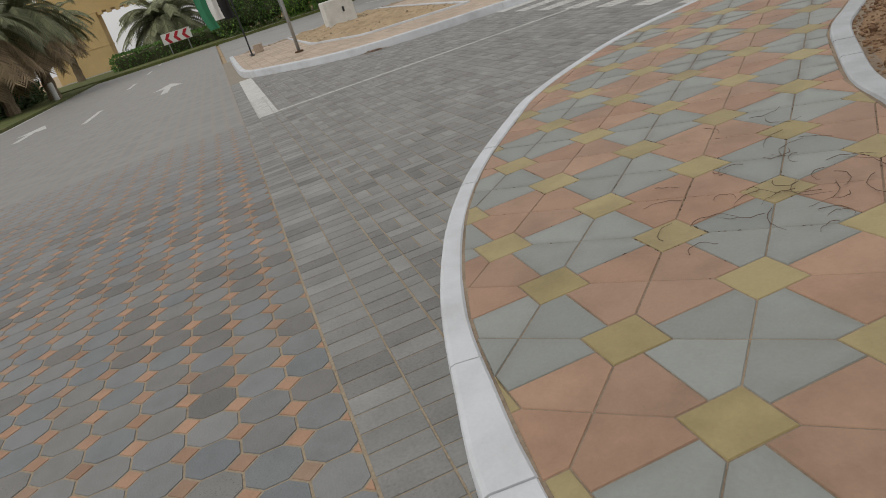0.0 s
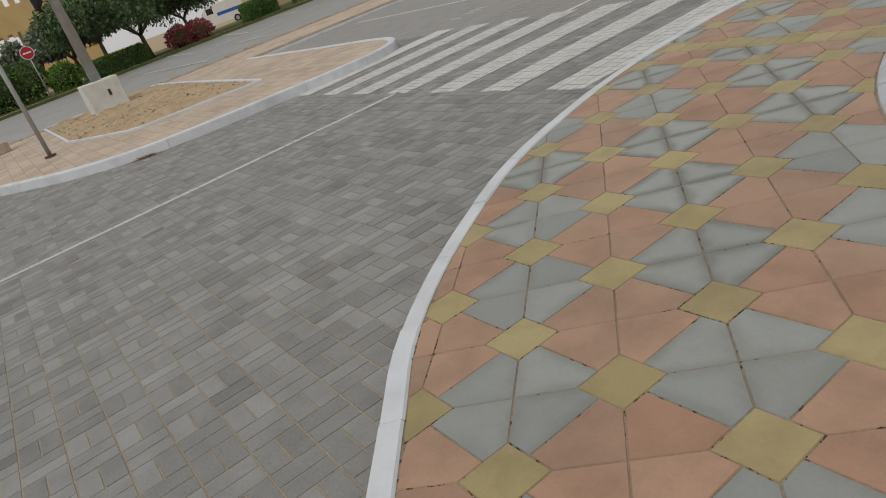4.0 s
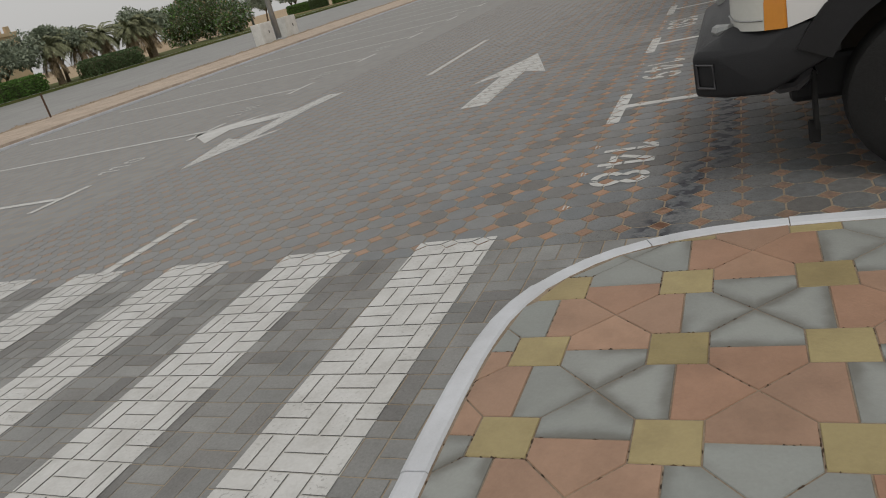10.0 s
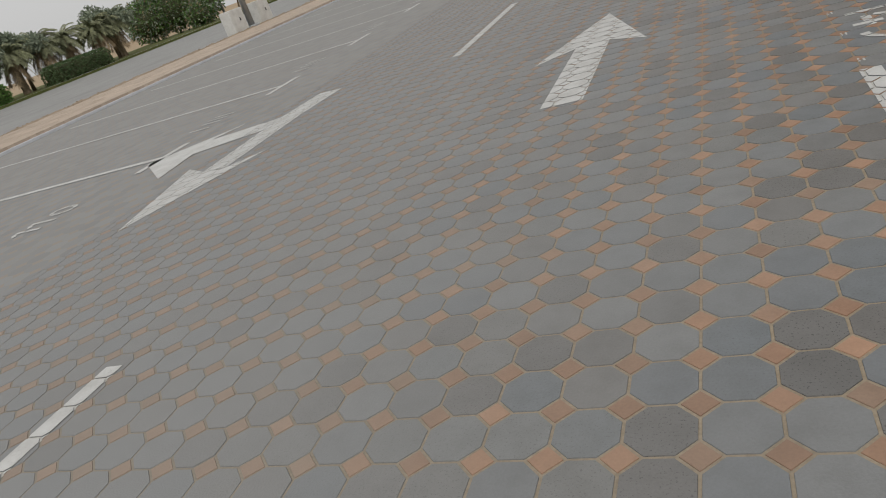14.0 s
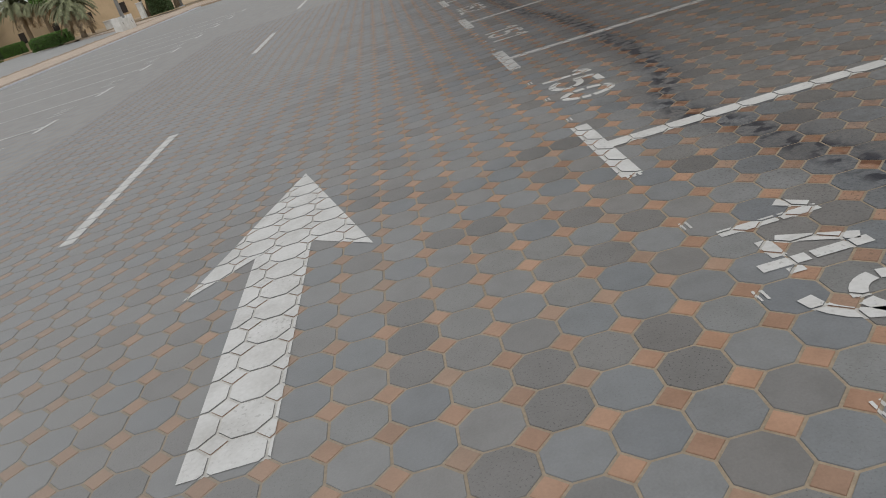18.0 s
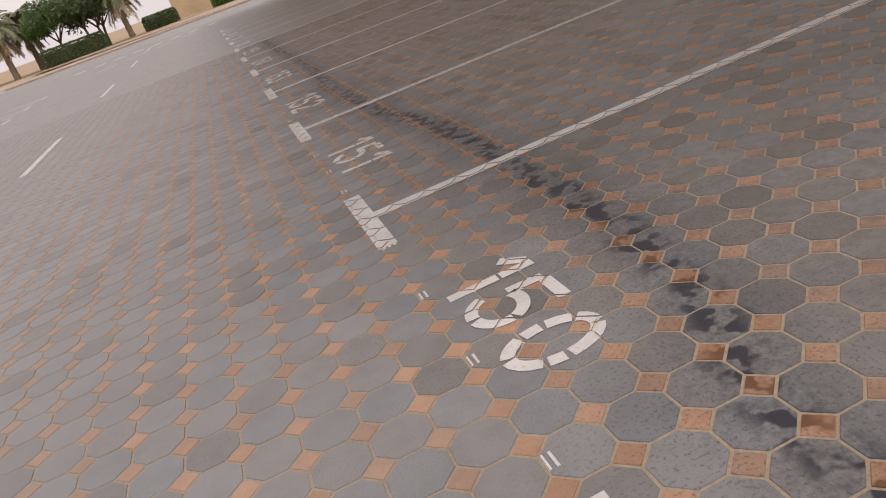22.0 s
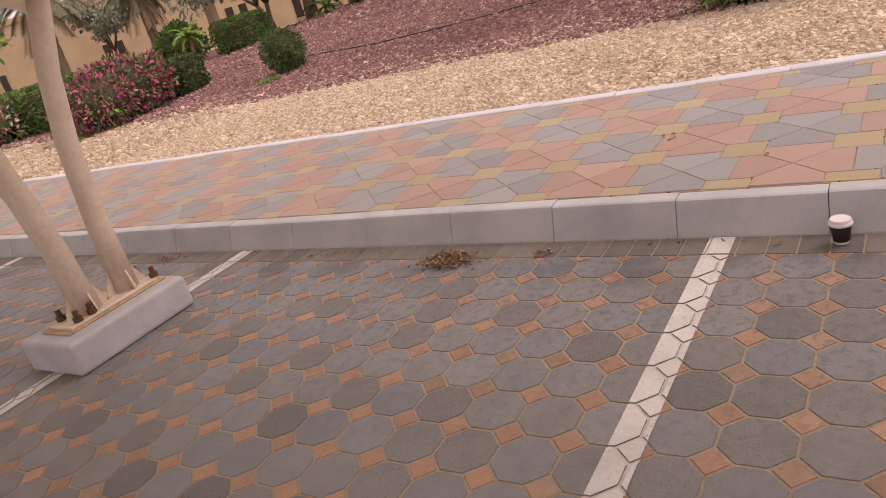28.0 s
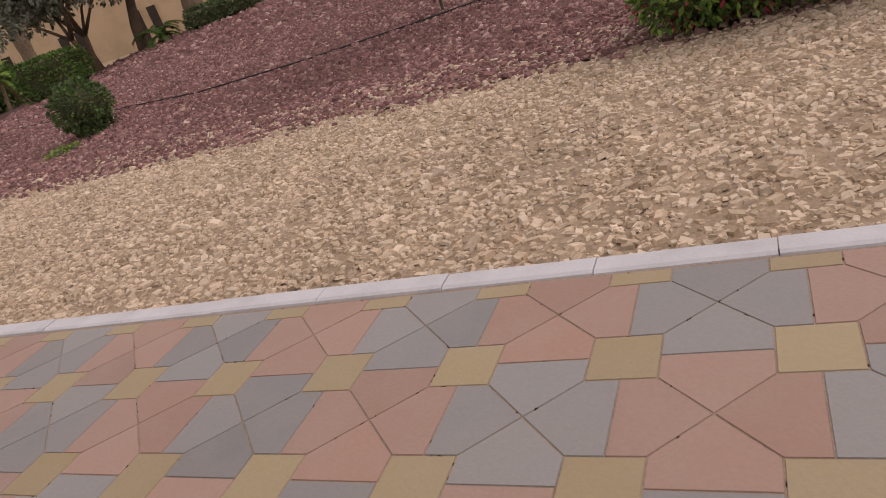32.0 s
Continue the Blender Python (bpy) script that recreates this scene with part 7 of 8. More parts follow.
cloth("black_stripe", 0.0, 0.32, 1.1, 2.8, flag_black)
cloth("white_stripe", 0.32, 0.62, 1.15, 2.8, flag_white)
cloth("green_stripe", 0.62, 0.95, 0.95, 2.8, flag_green)
cloth("red_band", 0.0, 0.95, 2.8, 3.6, flag_red)
tagged(new("brick_block", mesh_of("brick_block", [(x, y, z) for z in (0, 0.22) for x, y in ((-0.22, -0.12), (0.2, -0.14), (0.22, 0.13), (-0.2, 0.12))],
       [(0, 3, 2, 1), (4, 5, 6, 7), (0, 1, 5, 4), (1, 2, 6, 5), (2, 3, 7, 6), (3, 0, 4, 7)], tan_paving)), "loose brown concrete block on the island", "block").location = (-16.0, -14.45, ISLE_Z)


def solar_lamp(loc, label, boxes=1, flag=None, height=7.0, bare=False):
    base = tagged(holder("street_lamp", loc), label, "street lamp")
    if bare:
        part("base_plate", box_bm(0.5, 0.5, 0.12, (0, 0, -0.05), 0.02), plain_concrete, base)
    else:
        part("plinth", box_bm(0.85, 0.85, 0.85, (0, 0, -0.1), 0.03), white_plaster, base, "white concrete plinth")
        part("hatch", box_bm(0.02, 0.06, 0.14, (0.43, 0.1, 0.36), 0.004, 1), dark_metal, base)
    part("pole", tube_bm([(0, 0, 0.05 if bare else 0.7), (0, 0, height)], [0.13, 0.075], 14), steel_grey, base, smooth=True)
    part("solar_panel", box_bm(1.5, 0.8, 0.05, (0.1, 0, height), 0.01), dark_metal, base)
    part("arm", tube_bm([(0, 0, height - 0.8), (0.7, 0, height - 0.5), (1.3, 0, height - 0.45)], 0.035, 8), steel_grey, base)
    part("lamp_head", box_bm(0.5, 0.2, 0.07, (1.5, 0, height - 0.5), 0.02), steel_grey, base)
    if flag:
        y, z = flag
        part("flag", tube_bm([(0.1, y + 0.12, z + 1.3), (0.12, y + 0.05, z + 0.95), (0.13, y, z + 0.6), (0.1, y - 0.02, z + 0.35)], [0.03, 0.1, 0.17, 0.14], 8), flag_red, base, "furled red flag")
        part("flag_tail", tube_bm([(0.1, y - 0.02, z + 0.35), (0.12, y - 0.06, z + 0.15), (0.14, y - 0.1, z), (0.1, y - 0.02, z - 0.1)], [0.14, 0.12, 0.07, 0.02], 8), flag_black, base, "black hem of the flag")
        part("bracket", tube_bm([(0, 0, z + 0.5), (0.05, y * 0.6, z + 0.62), (0.1, y + 0.1, z + 1.25)], 0.025, 8), dark_metal, base)
    for y in (-0.85, 1.15)[:boxes]:
        cab = part("cabinet", box_bm(0.5, 0.92, 0.98, (-0.15, y, -0.1), 0.02), white_plaster, base, "white service cabinet")
        part("latch", box_bm(0.02, 0.05, 0.12, (0.11, y + 0.1, 0.4), 0.004, 1), dark_metal, cab)
    return base


solar_lamp((-15.55, -11.95, ISLE_Z), "grey solar street lamp with a furled flag on a white plinth", 0, (-0.3, 2.6))
solar_lamp((-18.3, 17.1, ISLE_Z), "grey solar street lamp with a furled red flag and white cabinets", 2, (-0.6, 3.4), 7.0, True)
solar_lamp((-17.9, 45.0, ISLE_Z), "grey street lamp with white service cabinets", 2)
tagged(new("stake", mesh_of("stake", [(0.02 * x, 0.02 * y, z) for z in (0, 0.7) for x, y in ((-1, -1), (1, -1), (1, 1), (-1, 1))], [(0, 3, 2, 1), (4, 5, 6, 7), (0, 1, 5, 4), (1, 2, 6, 5), (2, 3, 7, 6), (3, 0, 4, 7)], twig_mat)),
       "thin dark stake in the sand ridge", "stake").location = (-17.7, 3.7, ISLE_Z)
bm = tube_bm([(x, y, bank(x, y) + 0.022) for x, y in ((14.6, 12.5), (13.65, 8.8), (13.25, 7.0), (13.35, 5.2), (13.6, 3.8), (14.0, 2.5), (14.4, 1.0), (14.8, -2.5))], 0.011, 6)
me = bpy.data.meshes.new("irrigation_pipe")
bm.to_mesh(me)
bm.free()
me.materials.append(dark_metal)
tagged(new("irrigation_pipe", me), "thin black irrigation pipe across the purple stone", "pipe")

# ---------------------------------------------------------------- far side: houses, trees, gate
beige_wall = surface("beige_render_wall", [(0.52, 0.40, 0.26), (0.57, 0.44, 0.29), (0.48, 0.37, 0.24)], 0.9, 0.4, 20, 0.1, 0.25, 0.15)
gate_wall = surface("yellow_beige_gate", [(0.50, 0.37, 0.17), (0.55, 0.41, 0.20), (0.46, 0.34, 0.16)], 0.9, 0.3, 20, 0.1, 0.25, 0.15)
window_dark = surface("dark_window_glass", [(0.03, 0.025, 0.022), (0.05, 0.04, 0.035)], 0.2, 1, 10, 0.05, 0.1, 0.0, spec=0.5)
door_red = surface("faded_red_door", [(0.30, 0.06, 0.05), (0.36, 0.09, 0.07)], 0.6, 2, 20, 0.1, 0.2, 0.1)


def house(loc, rz, length, depth, height, rows, every, label, crenels=False, win=(0.55, 1.5), pairs=True, material=None, door=False):
    """A long rendered house; windows are recessed panes in frames along the front (towards -y of its own axes)."""
    base = tagged(holder("house", loc, rz), label, "house")
    mt = material or beige_wall
    bm = box_bm(length, depth, height, (0, depth / 2, -0.3))
    part("wall", bm, mt, base)
    part("roof", box_bm(length + 0.3, depth + 0.3, 0.35, (0, depth / 2, height - 0.3), 0.03, 1), mt, base)
    if crenels:
        k = 0
        x = -length / 2 + 0.3
        while x < length / 2:
            part("merlon", box_bm(0.5, 0.3, 0.55, (x, 0.1, height + 0.05), 0.02, 1), mt, base)
            x += 1.0
    x = -length / 2 + every * 0.6
    while x < length / 2 - every * 0.4:
        for r in range(rows):
            z = 0.9 + r * 2.9
            for dx in ((-0.45, 0.45) if pairs else (0,)):
                w = part("window", box_bm(win[0] + 0.12, 0.1, win[1] + 0.12, (x + dx, -0.02, z - 0.06), 0.01, 1), mt, base)
                part("pane", box_bm(win[0], 0.04, win[1], (x + dx, -0.075, z), 0.004, 1), window_dark, w)
        x += every
    if door:
        part("door", box_bm(1.1, 0.08, 2.1, (-length / 2 + every * 1.15, -0.05, 0), 0.02, 1), door_red, base, "faded red door")
    return base


# beyond the bank
house((33.2, 39.3, -0.5), radians(-62), 60, 10, 5.6, 1, 4.2, "long low beige house with paired slit windows", False, (0.5, 1.7))
house((50.0, 8.0, -0.7), radians(-80), 34, 10, 6.2, 1, 3.4, "beige rendered house with dark windows above the bank", False, (0.6, 1.6))
# across the wide road
sheet("verge", [(-62, -34), (-44.0, -34), (-44.0, 80), (-62, 80)], 0.16, grass_mat, "dry grass verge along the far road", "verge", thick=0.3)
kerb("far_kerb", [(-44.05, 78), (-44.05, -15)], -0.12, 0.17, 3.0, kerb_concrete, "pale kerb of the far road")
house((-60.0, 18.75, 0.2), radians(90), 16.5, 10, 6.4, 2, 4.0, "two-storey beige house with dark windows and red door", True, (0.7, 1.2), False, None, True)
house((-62.0, 33.5, 0.2), radians(90), 13, 10, 5.3, 1, 5.0, "yellow-beige house with a crenellated parapet", True, (0.7, 1.2), False)
house((-42.0, 93.0, 0.2), 0.0, 24, 10, 5.2, 1, 4.5, "beige house beyond the end of the road", False, (0.8, 1.3), False)
house((11.0, 80.0, 0.2), 0.0, 28, 8, 3.0, 0, 5, "long beige garden wall behind palms")
sheet("pavement", [(-18.35, 52), (5.9, 52), (5.9, 66), (-30, 66), (-44, 84)], 0.10, tan_paving, "pale paved forecourt at the end of the lane", "pavement", thick=0.2)
sheet("verge", [(-44, 84), (-30, 66), (30, 66), (30, 92), (-62, 92), (-62, 86)], 0.14, desert, "sandy planted verge at the end of the lane", "verge", thick=0.3)
for x, w, h in ((-24.0, 0.5, 1.5), (-27.4, 0.9, 0.8)):
    pillar = tagged(holder("gate_pillar", (x, 69.2, 0.1)), "white rendered pillar at the end of the lane", "pillar")
    part("shaft", box_bm(w, 0.45, h, (0, 0, -0.05), 0.02, 1), white_plaster, pillar)
    part("cap", box_bm(w + 0.12, 0.55, 0.1, (0, 0, h - 0.05), 0.02, 1), white_plaster, pillar)

FAR_TREES = [(-47.5, -3.8, 4.8, 5.4, leaf_dark), (-49.5, -0.2, 5.0, 5.0, leaf_dark), (-13, 72, 5.2, 3.2, leaf_green), (-9.5, 73, 5.6, 3.2, leaf_dark), (-70, 92, 5.0, 3.0, leaf_grey), (-50, 33, 4.4, 2.2, leaf_grey), (-50.5, 43.5, 4.8, 2.4, leaf_grey), (-47, -6.5, 6.0, 3.4, leaf_dark), (-47.5, 7.0, 6.4, 3.6, leaf_dark), (-48, 12.5, 6.8, 3.8, leaf_green), (-47.5, 17.2, 5.0, 3.6, leaf_dark),
             (-49.5, 22.3, 5.4, 3.8, leaf_dark), (-50, 27.3, 4.4, 3.0, leaf_grey), (-31, 74, 6.5, 3.2, leaf_green), (-10.5, 72, 6.5, 4.0, leaf_dark),
             (-22, 75, 5.5, 3.0, leaf_dark), (7.5, 73, 6.0, 2.8, leaf_green), (13, 72, 6.0, 3.0, leaf_dark), (18.5, 60, 6.5, 3.4, leaf_green), (-51.5, -7.6, 4.8, 2.2, leaf_grey), (-52.5, -9.6, 4.6, 2.0, leaf_grey), (-62.3, 89, 4.7, 2.0, leaf_grey), (-55.5, 90, 7.8, 3.9, leaf_grey), (-49.0, 88.5, 6.4, 3.4, leaf_grey), (-24.6, 72.5, 5.0, 2.8, leaf_dark)]
for k, (x, y, h, s, m_) in enumerate(FAR_TREES):
    tree((x, y, 0.15 if x > -60 else 0.0), h, s, m_, "leafy tree on the far verge" if m_ is not leaf_grey else "grey-green olive-like tree on the verge", 100 + k, 15000 if s > 3.5 and x < -40 else 8000, 0.14 if s > 3.5 and x < -40 else 0.16, 0.16, 0.32, k % 3 == 0)
FAR_PALMS = [(-49, 31.5, 2.8, 2.2), (-48.5, 34, 3.0, 2.2), (-49, 37, 2.8, 2.1), (-49, 40.5, 2.7, 2.1), (-49.5, 43, 2.9, 2.3), (-21.5, 73, 5.8, 2.6), (-17.7, 71, 4.3, 3.0), (-16.2, 75, 4.2, 3.0), (-43.6, 88, 5.2, 3.0), (-41.0, 88, 5.0, 3.0), (-36, 80.5, 4.8, 3.0), (-7.0, 71, 4.2, 3.0), (3.0, 71, 4.0, 3.0), (9.5, 70, 4.0, 3.0), (-29, 66, 3.0, 2.8)]
for k, (x, y, h, s) in enumerate(FAR_PALMS):
    palm((x, y, 0.15), h, s, "dusty date palm on the far verge", 200 + k, 60, 14, trunk=0.26)
FAR_HEDGES = [(-45.6, 11.2, 2.0, 5.4, 1.9), (-47.4, 20.6, 1.2, 2.6, 1.2), (-45.6, 24.8, 1.8, 4.2, 1.6), (-45.8, 34.0, 2.0, 6.0, 1.7), (-45.6, 3.6, 1.7, 2.3, 1.5), (-4.0, 69.5, 3.2, 1.6, 1.6), (2.0, 69.2, 2.4, 1.4, 1.4), (-12, 70, 6.0, 2.0, 1.9), (-61.2, 88, 3.6, 1.6, 1.7), (-57.2, 87.5, 2.8, 1.6, 1.9), (-53.3, 87.5, 2.6, 1.5, 1.6), (-48.0, 87.0, 2.4, 1.5, 1.7), (-45.6, 86.8, 2.6, 1.5, 1.7), (-22.4, 70.2, 2.0, 1.6, 2.5),
              (-33.5, 69.5, 4.0, 1.6, 1.5), (7.0, 69.0, 3.4, 1.6, 1.6), (-46.2, -6.3, 1.8, 4.2, 1.4)]
for k, (x, y, a, b, c) in enumerate(FAR_HEDGES):
    hedge((x, y, 0.14), (a, b, c * 0.72), 0.0, 5200, (leaf_green, leaf_dark)[k % 2], "clipped green hedge on the far verge", 300 + k, 0.095)
bush("flowering_shrub", (-45.6, -1.4, 0.14), [(0, -0.7, 0.62, 0.8, 0.95, 0.66), (0, 0.6, 0.62, 0.8, 0.9, 0.64)], 3600, [bract_red, leaf_dark], [4, 1.4], "rounded crimson flowering shrub on the verge", 41, 0.085)

bush("bush", (-48.0, -11.6, 0.05), [(0, -1.0, 1.4, 1.2, 1.4, 1.4), (0, 0.4, 1.3, 1.1, 1.1, 1.2), (0, -2.4, 1.6, 1.3, 1.3, 1.6)], 7000, [leaf_green, leaf_dark, leaf_bright], [3, 3, 1], "overgrown yellow-green bush beside the road", 45, 0.11)
bush("bush", (-47.6, -9.2, 0.05), [(0, 0, 0.85, 0.9, 1.0, 0.85)], 3000, [leaf_bright, leaf_green], [1, 1], "rounded bright green bush beside the road", 46, 0.09)
van = tagged(holder("van", (-70.5, 8.9, -0.06), radians(-125)), "white delivery van parked beyond the hedges", "van")
part("body", loft([ring(-2.7, 0.98, 0.4, 2.35, 0.12), ring(1.0, 0.98, 0.4, 2.4, 0.15), ring(1.75, 0.95, 0.4, 1.4, 0.15), ring(2.7, 0.88, 0.45, 1.05, 0.2)]), car_white, van)
part("windscreen", loft([ring(1.08, 0.84, 2.2, 2.28, 0.02), ring(1.78, 0.84, 1.36, 1.44, 0.02)]), dark_glass, van)
for s in (-1, 1):
    part("door_window", box_bm(0.7, 0.03, 0.55, (0.75, s * 0.98, 1.45), 0.02, 1), dark_glass, van)
    part("stripe", box_bm(2.6, 0.02, 0.3, (-1.2, s * 0.985, 1.1), 0.006, 1), sign_blue, van, "blue stripe along the side")
    part("headlight", box_bm(0.08, 0.25, 0.2, (2.66, s * 0.62, 0.8), 0.03), lamp_clear, van)
    for wx in (-1.7, 1.75):
        wheel = part("wheel", tube_bm([(wx, s * 0.75, 0.36), (wx, s * 1.0, 0.36)], 0.36, 18), rubber, van)
        part("rim", tube_bm([(wx, s * 0.99, 0.36), (wx, s * 1.012, 0.36)], 0.2, 14), steel_grey, wheel)
part("bumper", box_bm(0.16, 1.8, 0.22, (2.68, 0, 0.36), 0.05), black_plastic, van)

# ---------------------------------------------------------------- the gate and roundabout down the main road
gate = tagged(holder("gatehouse", (-86, -17, 0)), "tall yellow-beige gateway with crenellated parapet", "gateway")
for y in (-12.5, 13.0):
    part("pier", box_bm(4.0, 6.5, 6.2, (0, y, -0.1), 0.05, 1), gate_wall, gate)
    part("band", box_bm(4.1, 6.6, 0.12, (0, y, 2.6), 0.02, 1), gate_wall, gate)
part("span", box_bm(4.0, 32.5, 2.6, (0, 0.3, 6.1), 0.05, 1), gate_wall, gate)
for k in range(30):
    part("merlon", box_bm(0.8, 0.55, 0.7, (1.6, -15.2 + k * 1.07, 8.7), 0.02, 1), gate_wall, gate)
for k in range(20):
    part("dentil", box_bm(0.5, 0.5, 0.45, (2.1, -8.8 + k * 0.95, 5.75), 0.02, 1), gate_wall, gate)
hedge((-53.0, -18.6, 0.0), (3.0, 9.4, 1.15), 0.0, 2600, leaf_green, "low clipped roundabout hedge", 51, 0.14)
palm((-56.0, -18.3, 0.0), 2.3, 4.4, "broad date palm in the roundabout", 61, 90, 10, trunk=0.4)
chev = tagged(holder("chevron_sign", (-51.2, -17.9, 0.0)), "white board with red chevrons before the hedge", "road sign")
part("board", box_bm(0.04, 2.1, 0.75, (0, 0, 0.9), 0.01, 1), sign_white, chev)
for k in range(3):
    for s in (-1, 1):
        plate([(-0.85 + 0.62 * k, 0), (-0.6 + 0.62 * k, 0), (-0.35 + 0.62 * k, s * 0.34), (-0.6 + 0.62 * k, s * 0.34)][::s], 0.012, sign_red, "chevron", chev, (0.022, 0, 1.27), 0.0)
for s in (-0.7, 0.7):
    part("leg", tube_bm([(-0.02, s, -0.02), (-0.02, s, 1.0)], 0.04, 8), steel_grey, chev)
for k, (x, y, h, s) in enumerate(((-33.0, -25.6, 3.4, 3.2), (-37.5, -24.5, 3.6, 3.2), (-43.0, -27.0, 4.0, 3.0), (-62.0, -27.0, 4.0, 3.0), (-30.0, -28.5, 4.0, 3.2))):
    palm((x, y, 0.0), h + 0.9, s * 1.1, "shaggy date palm beside the main road", 70 + k, 54, 34, leaf_palm, 0.3)
sheet("verge", [(-70, -34), (-20, -34), (-20, -23.2), (-70, -23.2)], 0.1, grass_mat, "planted verge of the main road", "verge", thick=0.2)
hedge((-36.0, -27.0, 0.05), (16.0, 2.0, 1.3), 0.0, 2600, leaf_dark, "dark clipped hedge under palms", 52, 0.14)
bol = tagged(holder("bollard", (-34.5, -23.8, 0.1)), "short white concrete bollard at the roadside", "bollard")
part("shaft", turned([(0.13, -0.05), (0.13, 0.8), (0.1, 0.88)], 14), white_plaster, bol)

bush("shaggy_shrub", (-53.0, 58.0, 0.14), [(-4, -1.6, 2.2, 2.6, 2.4, 2.2), (-1.6, 0.2, 2.5, 2.8, 2.6, 2.3), (1.2, 1.0, 1.8, 2.2, 2.2, 1.7), (-3, 1.0, 4.4, 2.2, 2.2, 1.5), (2.0, -0.6, 1.2, 1.4, 1.8, 1.2)], 14000, [leaf_grey, leaf_dry, leaf_green, leaf_dark], [3, 1, 3, 2], "broad shaggy grey-green shrub on the verge", 43, 0.17, "shrub")
solar_lamp((-50.0, 60.0, 0.15), "far grey solar street lamp on the verge", 0, False, 9.6, True)
solar_lamp((-20.5, 70.6, 0.15), "far grey street lamp among palms", 0, False, 6.6, True)

# ---------------------------------------------------------------- paving pieces as objects, the nearest ones singly
def lay(pieces, name, material, z, parent, near, limit=300, gap=0.0028, chamfer=0.0016):
    """The pieces in a stretch of the plan become objects, the rest one mesh."""
    verts, faces = [], []
    singles = 0
    shared = {}
    for poly, whole in pieces:
        cx, cy = sum(p[0] for p in poly) / len(poly), sum(p[1] for p in poly) / len(poly)
        if singles < limit and any(a <= cx <= c and b <= cy <= d for a, b, c, d in near):
            key = tuple((round(p[0] - cx, 3), round(p[1] - cy, 3)) for p in poly)
            if key not in shared:
                v, f = [], []
                slab(v, f, [(p[0] - cx, p[1] - cy) for p in poly], 0.0, gap=gap, chamfer=chamfer)
                shared[key] = mesh_of(name, v, f, material)
            piece(name, shared[key], parent, (cx, cy, z))
            singles += 1
        else:
            h = math.sin(cx * 127.1 + cy * 311.7) * 43758.5453
            h -= math.floor(h)
            slab(verts, faces, poly, z + (h - 0.5) * 0.0012, gap=gap, chamfer=chamfer, tilt=((h - 0.5) * 0.01, (0.5 - h * 7 % 1) * 0.01))
    if faces:
        ob = new(name + "_field", mesh_of(name + "_field", verts, faces, material))
        ob.parent = parent
        tagged(ob, kind="stuff")


NEAR_LANE = [(-1.6, -8.2, 0.1, -6.2), (-1.2, -6.2, 0.1, -4.6), (1.9, -1.3, 2.9, -0.2), (3.2, -1.2, 4.6, 0.4)]
lay(SOLDIERS, "brick", soldier_brick, 0.0, road, [(5.0, -1.6, 5.4, 3.0)])
lay(OCTS, "octagon_paver", grey_octagon, 0.0, road, NEAR_LANE, gap=0.0038)
lay(SQUARES, "square_paver", orange_paver, 0.0, road, NEAR_LANE, gap=0.0038)
lay(BRICKS, "brick", brick_paver, 0.0, brick_road, [(-1.0, -12.2, 0.6, -10.4), (-1.0, -9.2, 0.0, -8.4)], gap=0.0028)

NEAR_CORNER = [(0.2, -11.6, 2.3, -9.3), (0.9, -13.6, 3.2, -12.0)]
lay(SLATES, "grey_tile", dirty_slate, PAVE_Z, pavement, NEAR_CORNER, gap=0.001, chamfer=0.003)
lay(PINKS, "pink_tile", pink_tile, PAVE_Z, pavement, NEAR_CORNER, gap=0.001, chamfer=0.003)
lay(YELLOWS, "ochre_tile", yellow_tile, PAVE_Z, pavement, NEAR_CORNER, gap=0.001, chamfer=0.003)
NEAR_WALK = [(6.0, -0.5, 8.1, 4.0)]
lay(WSLATES, "grey_tile", walk_slate, WALK_Z, walkway, NEAR_WALK, gap=0.0008, chamfer=0.0026)
lay(WPINKS, "pink_tile", walk_pink, WALK_Z, walkway, NEAR_WALK, gap=0.0008, chamfer=0.0026)
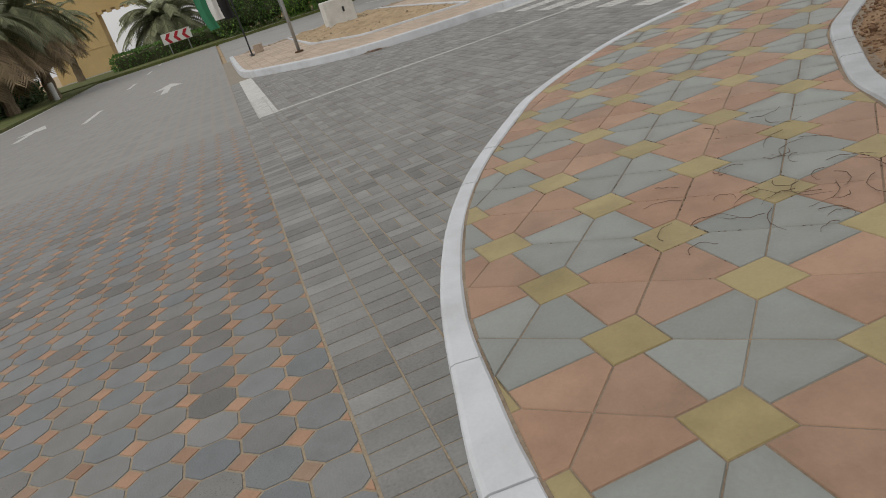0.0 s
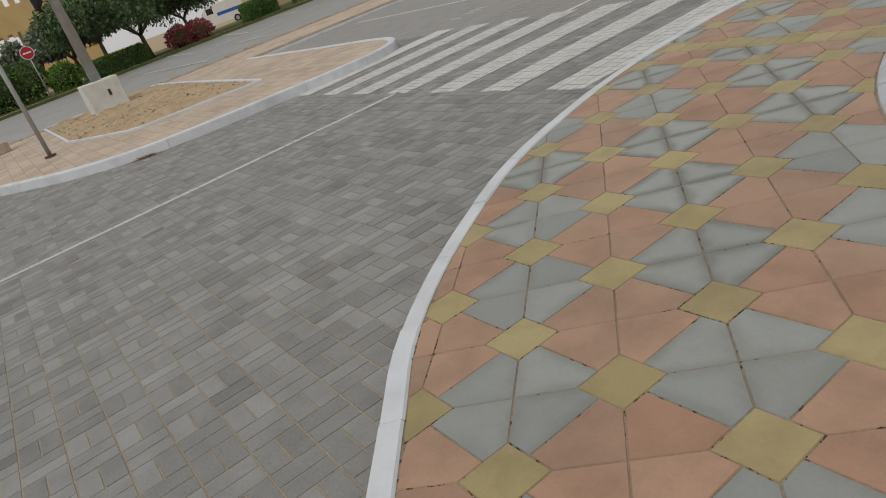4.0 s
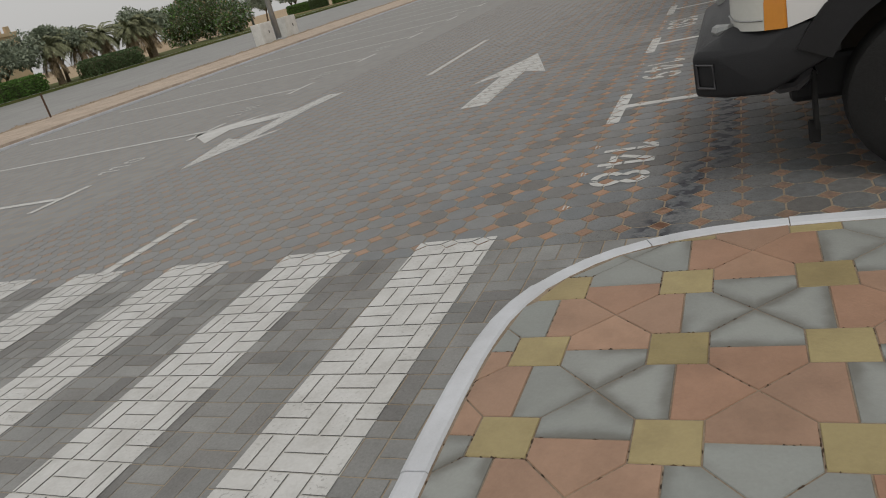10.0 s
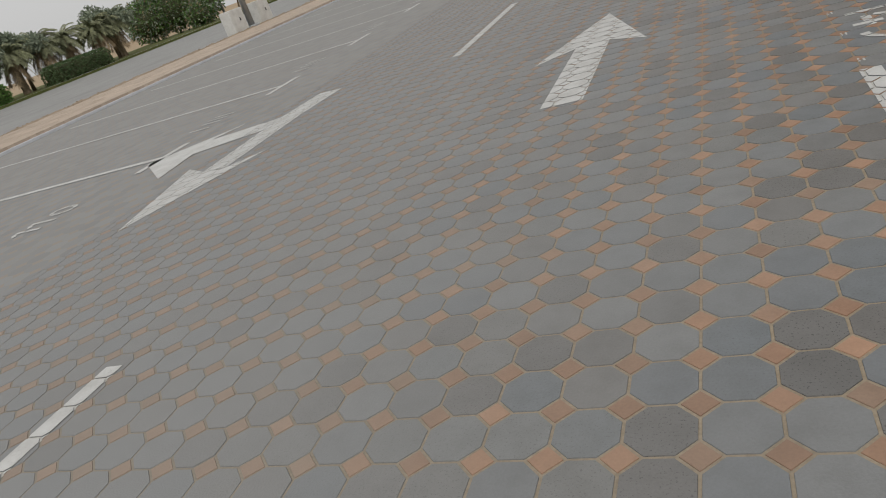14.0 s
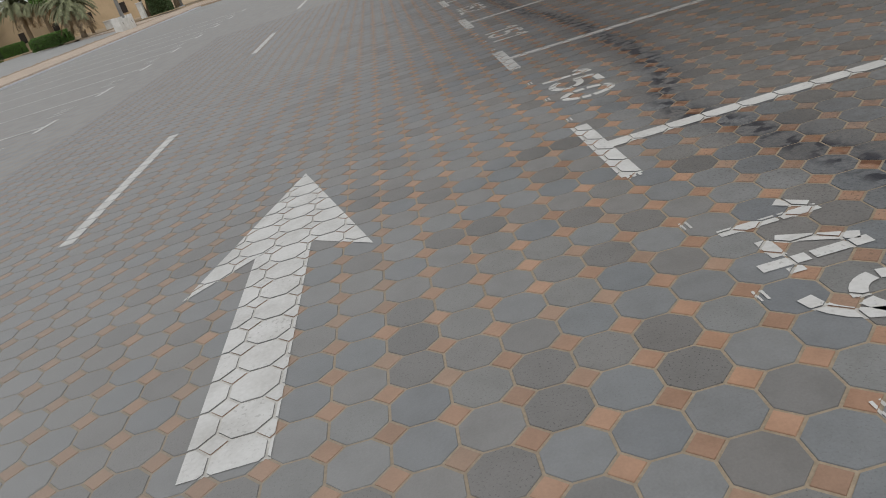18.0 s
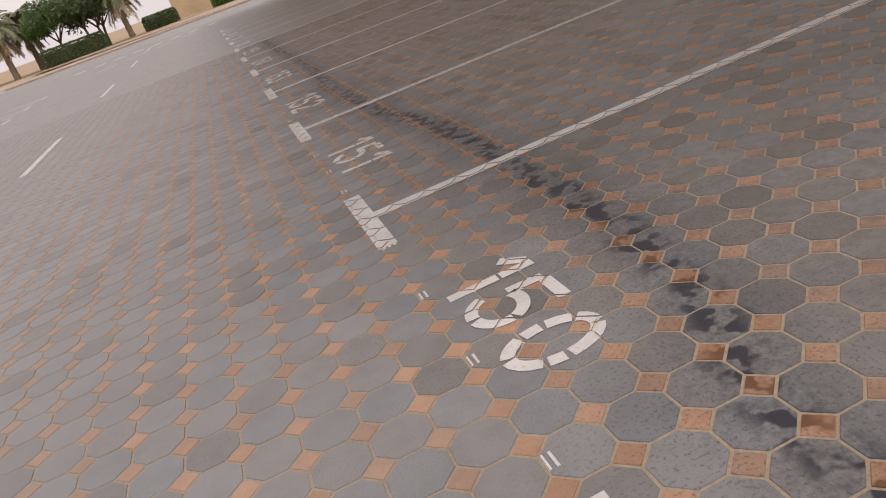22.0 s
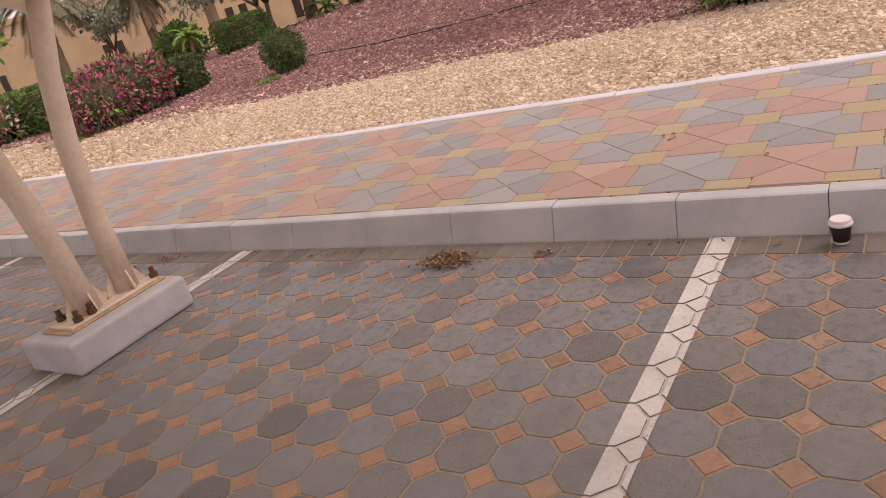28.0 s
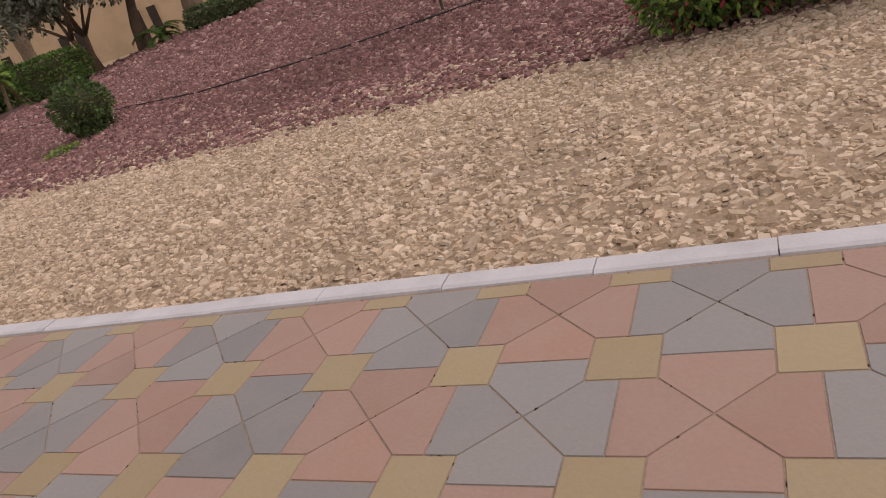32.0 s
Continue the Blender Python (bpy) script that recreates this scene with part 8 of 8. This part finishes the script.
lay(WYELLOWS, "ochre_tile", walk_yellow, WALK_Z, walkway, NEAR_WALK, gap=0.0008, chamfer=0.0026)


# ---------------------------------------------------------------- dirt crumbs caught in the joints
def joint_crumbs(name, fields, z, box, n, label):
    rnd = random.Random(name)
    edges = [(p[k], p[(k + 1) % len(p)]) for f in fields for p, _ in f for k in range(len(p))
             if box[0] < p[k][0] < box[2] and box[1] < p[k][1] < box[3]]
    verts, faces = [], []
    while n > 0:
        (ax, ay), (bx, by) = rnd.choice(edges)
        t = rnd.random()
        x, y = ax + (bx - ax) * t, ay + (by - ay) * t
        if noise.noise(Vector((x * 5.0, y * 5.0, 7.0))) + rnd.uniform(-0.25, 0.25) < 0.12:
            n -= 0.25
            continue
        n -= 1
        ln = math.hypot(bx - ax, by - ay) or 1
        dx, dy = (bx - ax) / ln, (by - ay) / ln
        a, w, h = rnd.uniform(0.003, 0.011), rnd.uniform(0.0012, 0.0032), rnd.uniform(0.0006, 0.002)
        o = rnd.gauss(0, 0.0015)
        x, y = x - dy * o, y + dx * o
        k = len(verts)
        for u, v in ((-1, rnd.uniform(-0.4, 0.4)), (-0.3, -1), (0.6, -0.8), (1, rnd.uniform(-0.3, 0.3)), (0.4, 1), (-0.5, 0.8)):
            verts.append((x + dx * u * a - dy * v * w, y + dy * u * a + dx * v * w, z - 0.003))
        verts.append((x, y, z + h))
        faces += [(k + q, k + (q + 1) % 6, k + 6) for q in range(6)]
    tagged(new(name, mesh_of(name, verts, faces, joint_dirt)), label, "dirt", kind="stuff")


joint_dirt = surface("dark_joint_dirt", [(0.075, 0.05, 0.035), (0.13, 0.09, 0.06), (0.05, 0.038, 0.03)], 0.95, 30, 120, 0.3, 0.2, 0.3, vary=0.2)
joint_crumbs("joint_dirt", [SLATES, PINKS, YELLOWS], PAVE_Z, (-0.2, -14.6, 4.6, -8.6), 3000, "dark dirt crumbs caught between corner tiles")
joint_crumbs("joint_dirt", [WSLATES, WPINKS, WYELLOWS], WALK_Z, (5.5, -2.6, 7.5, 5.5), 800, "dark dirt crumbs caught between pavement tiles")
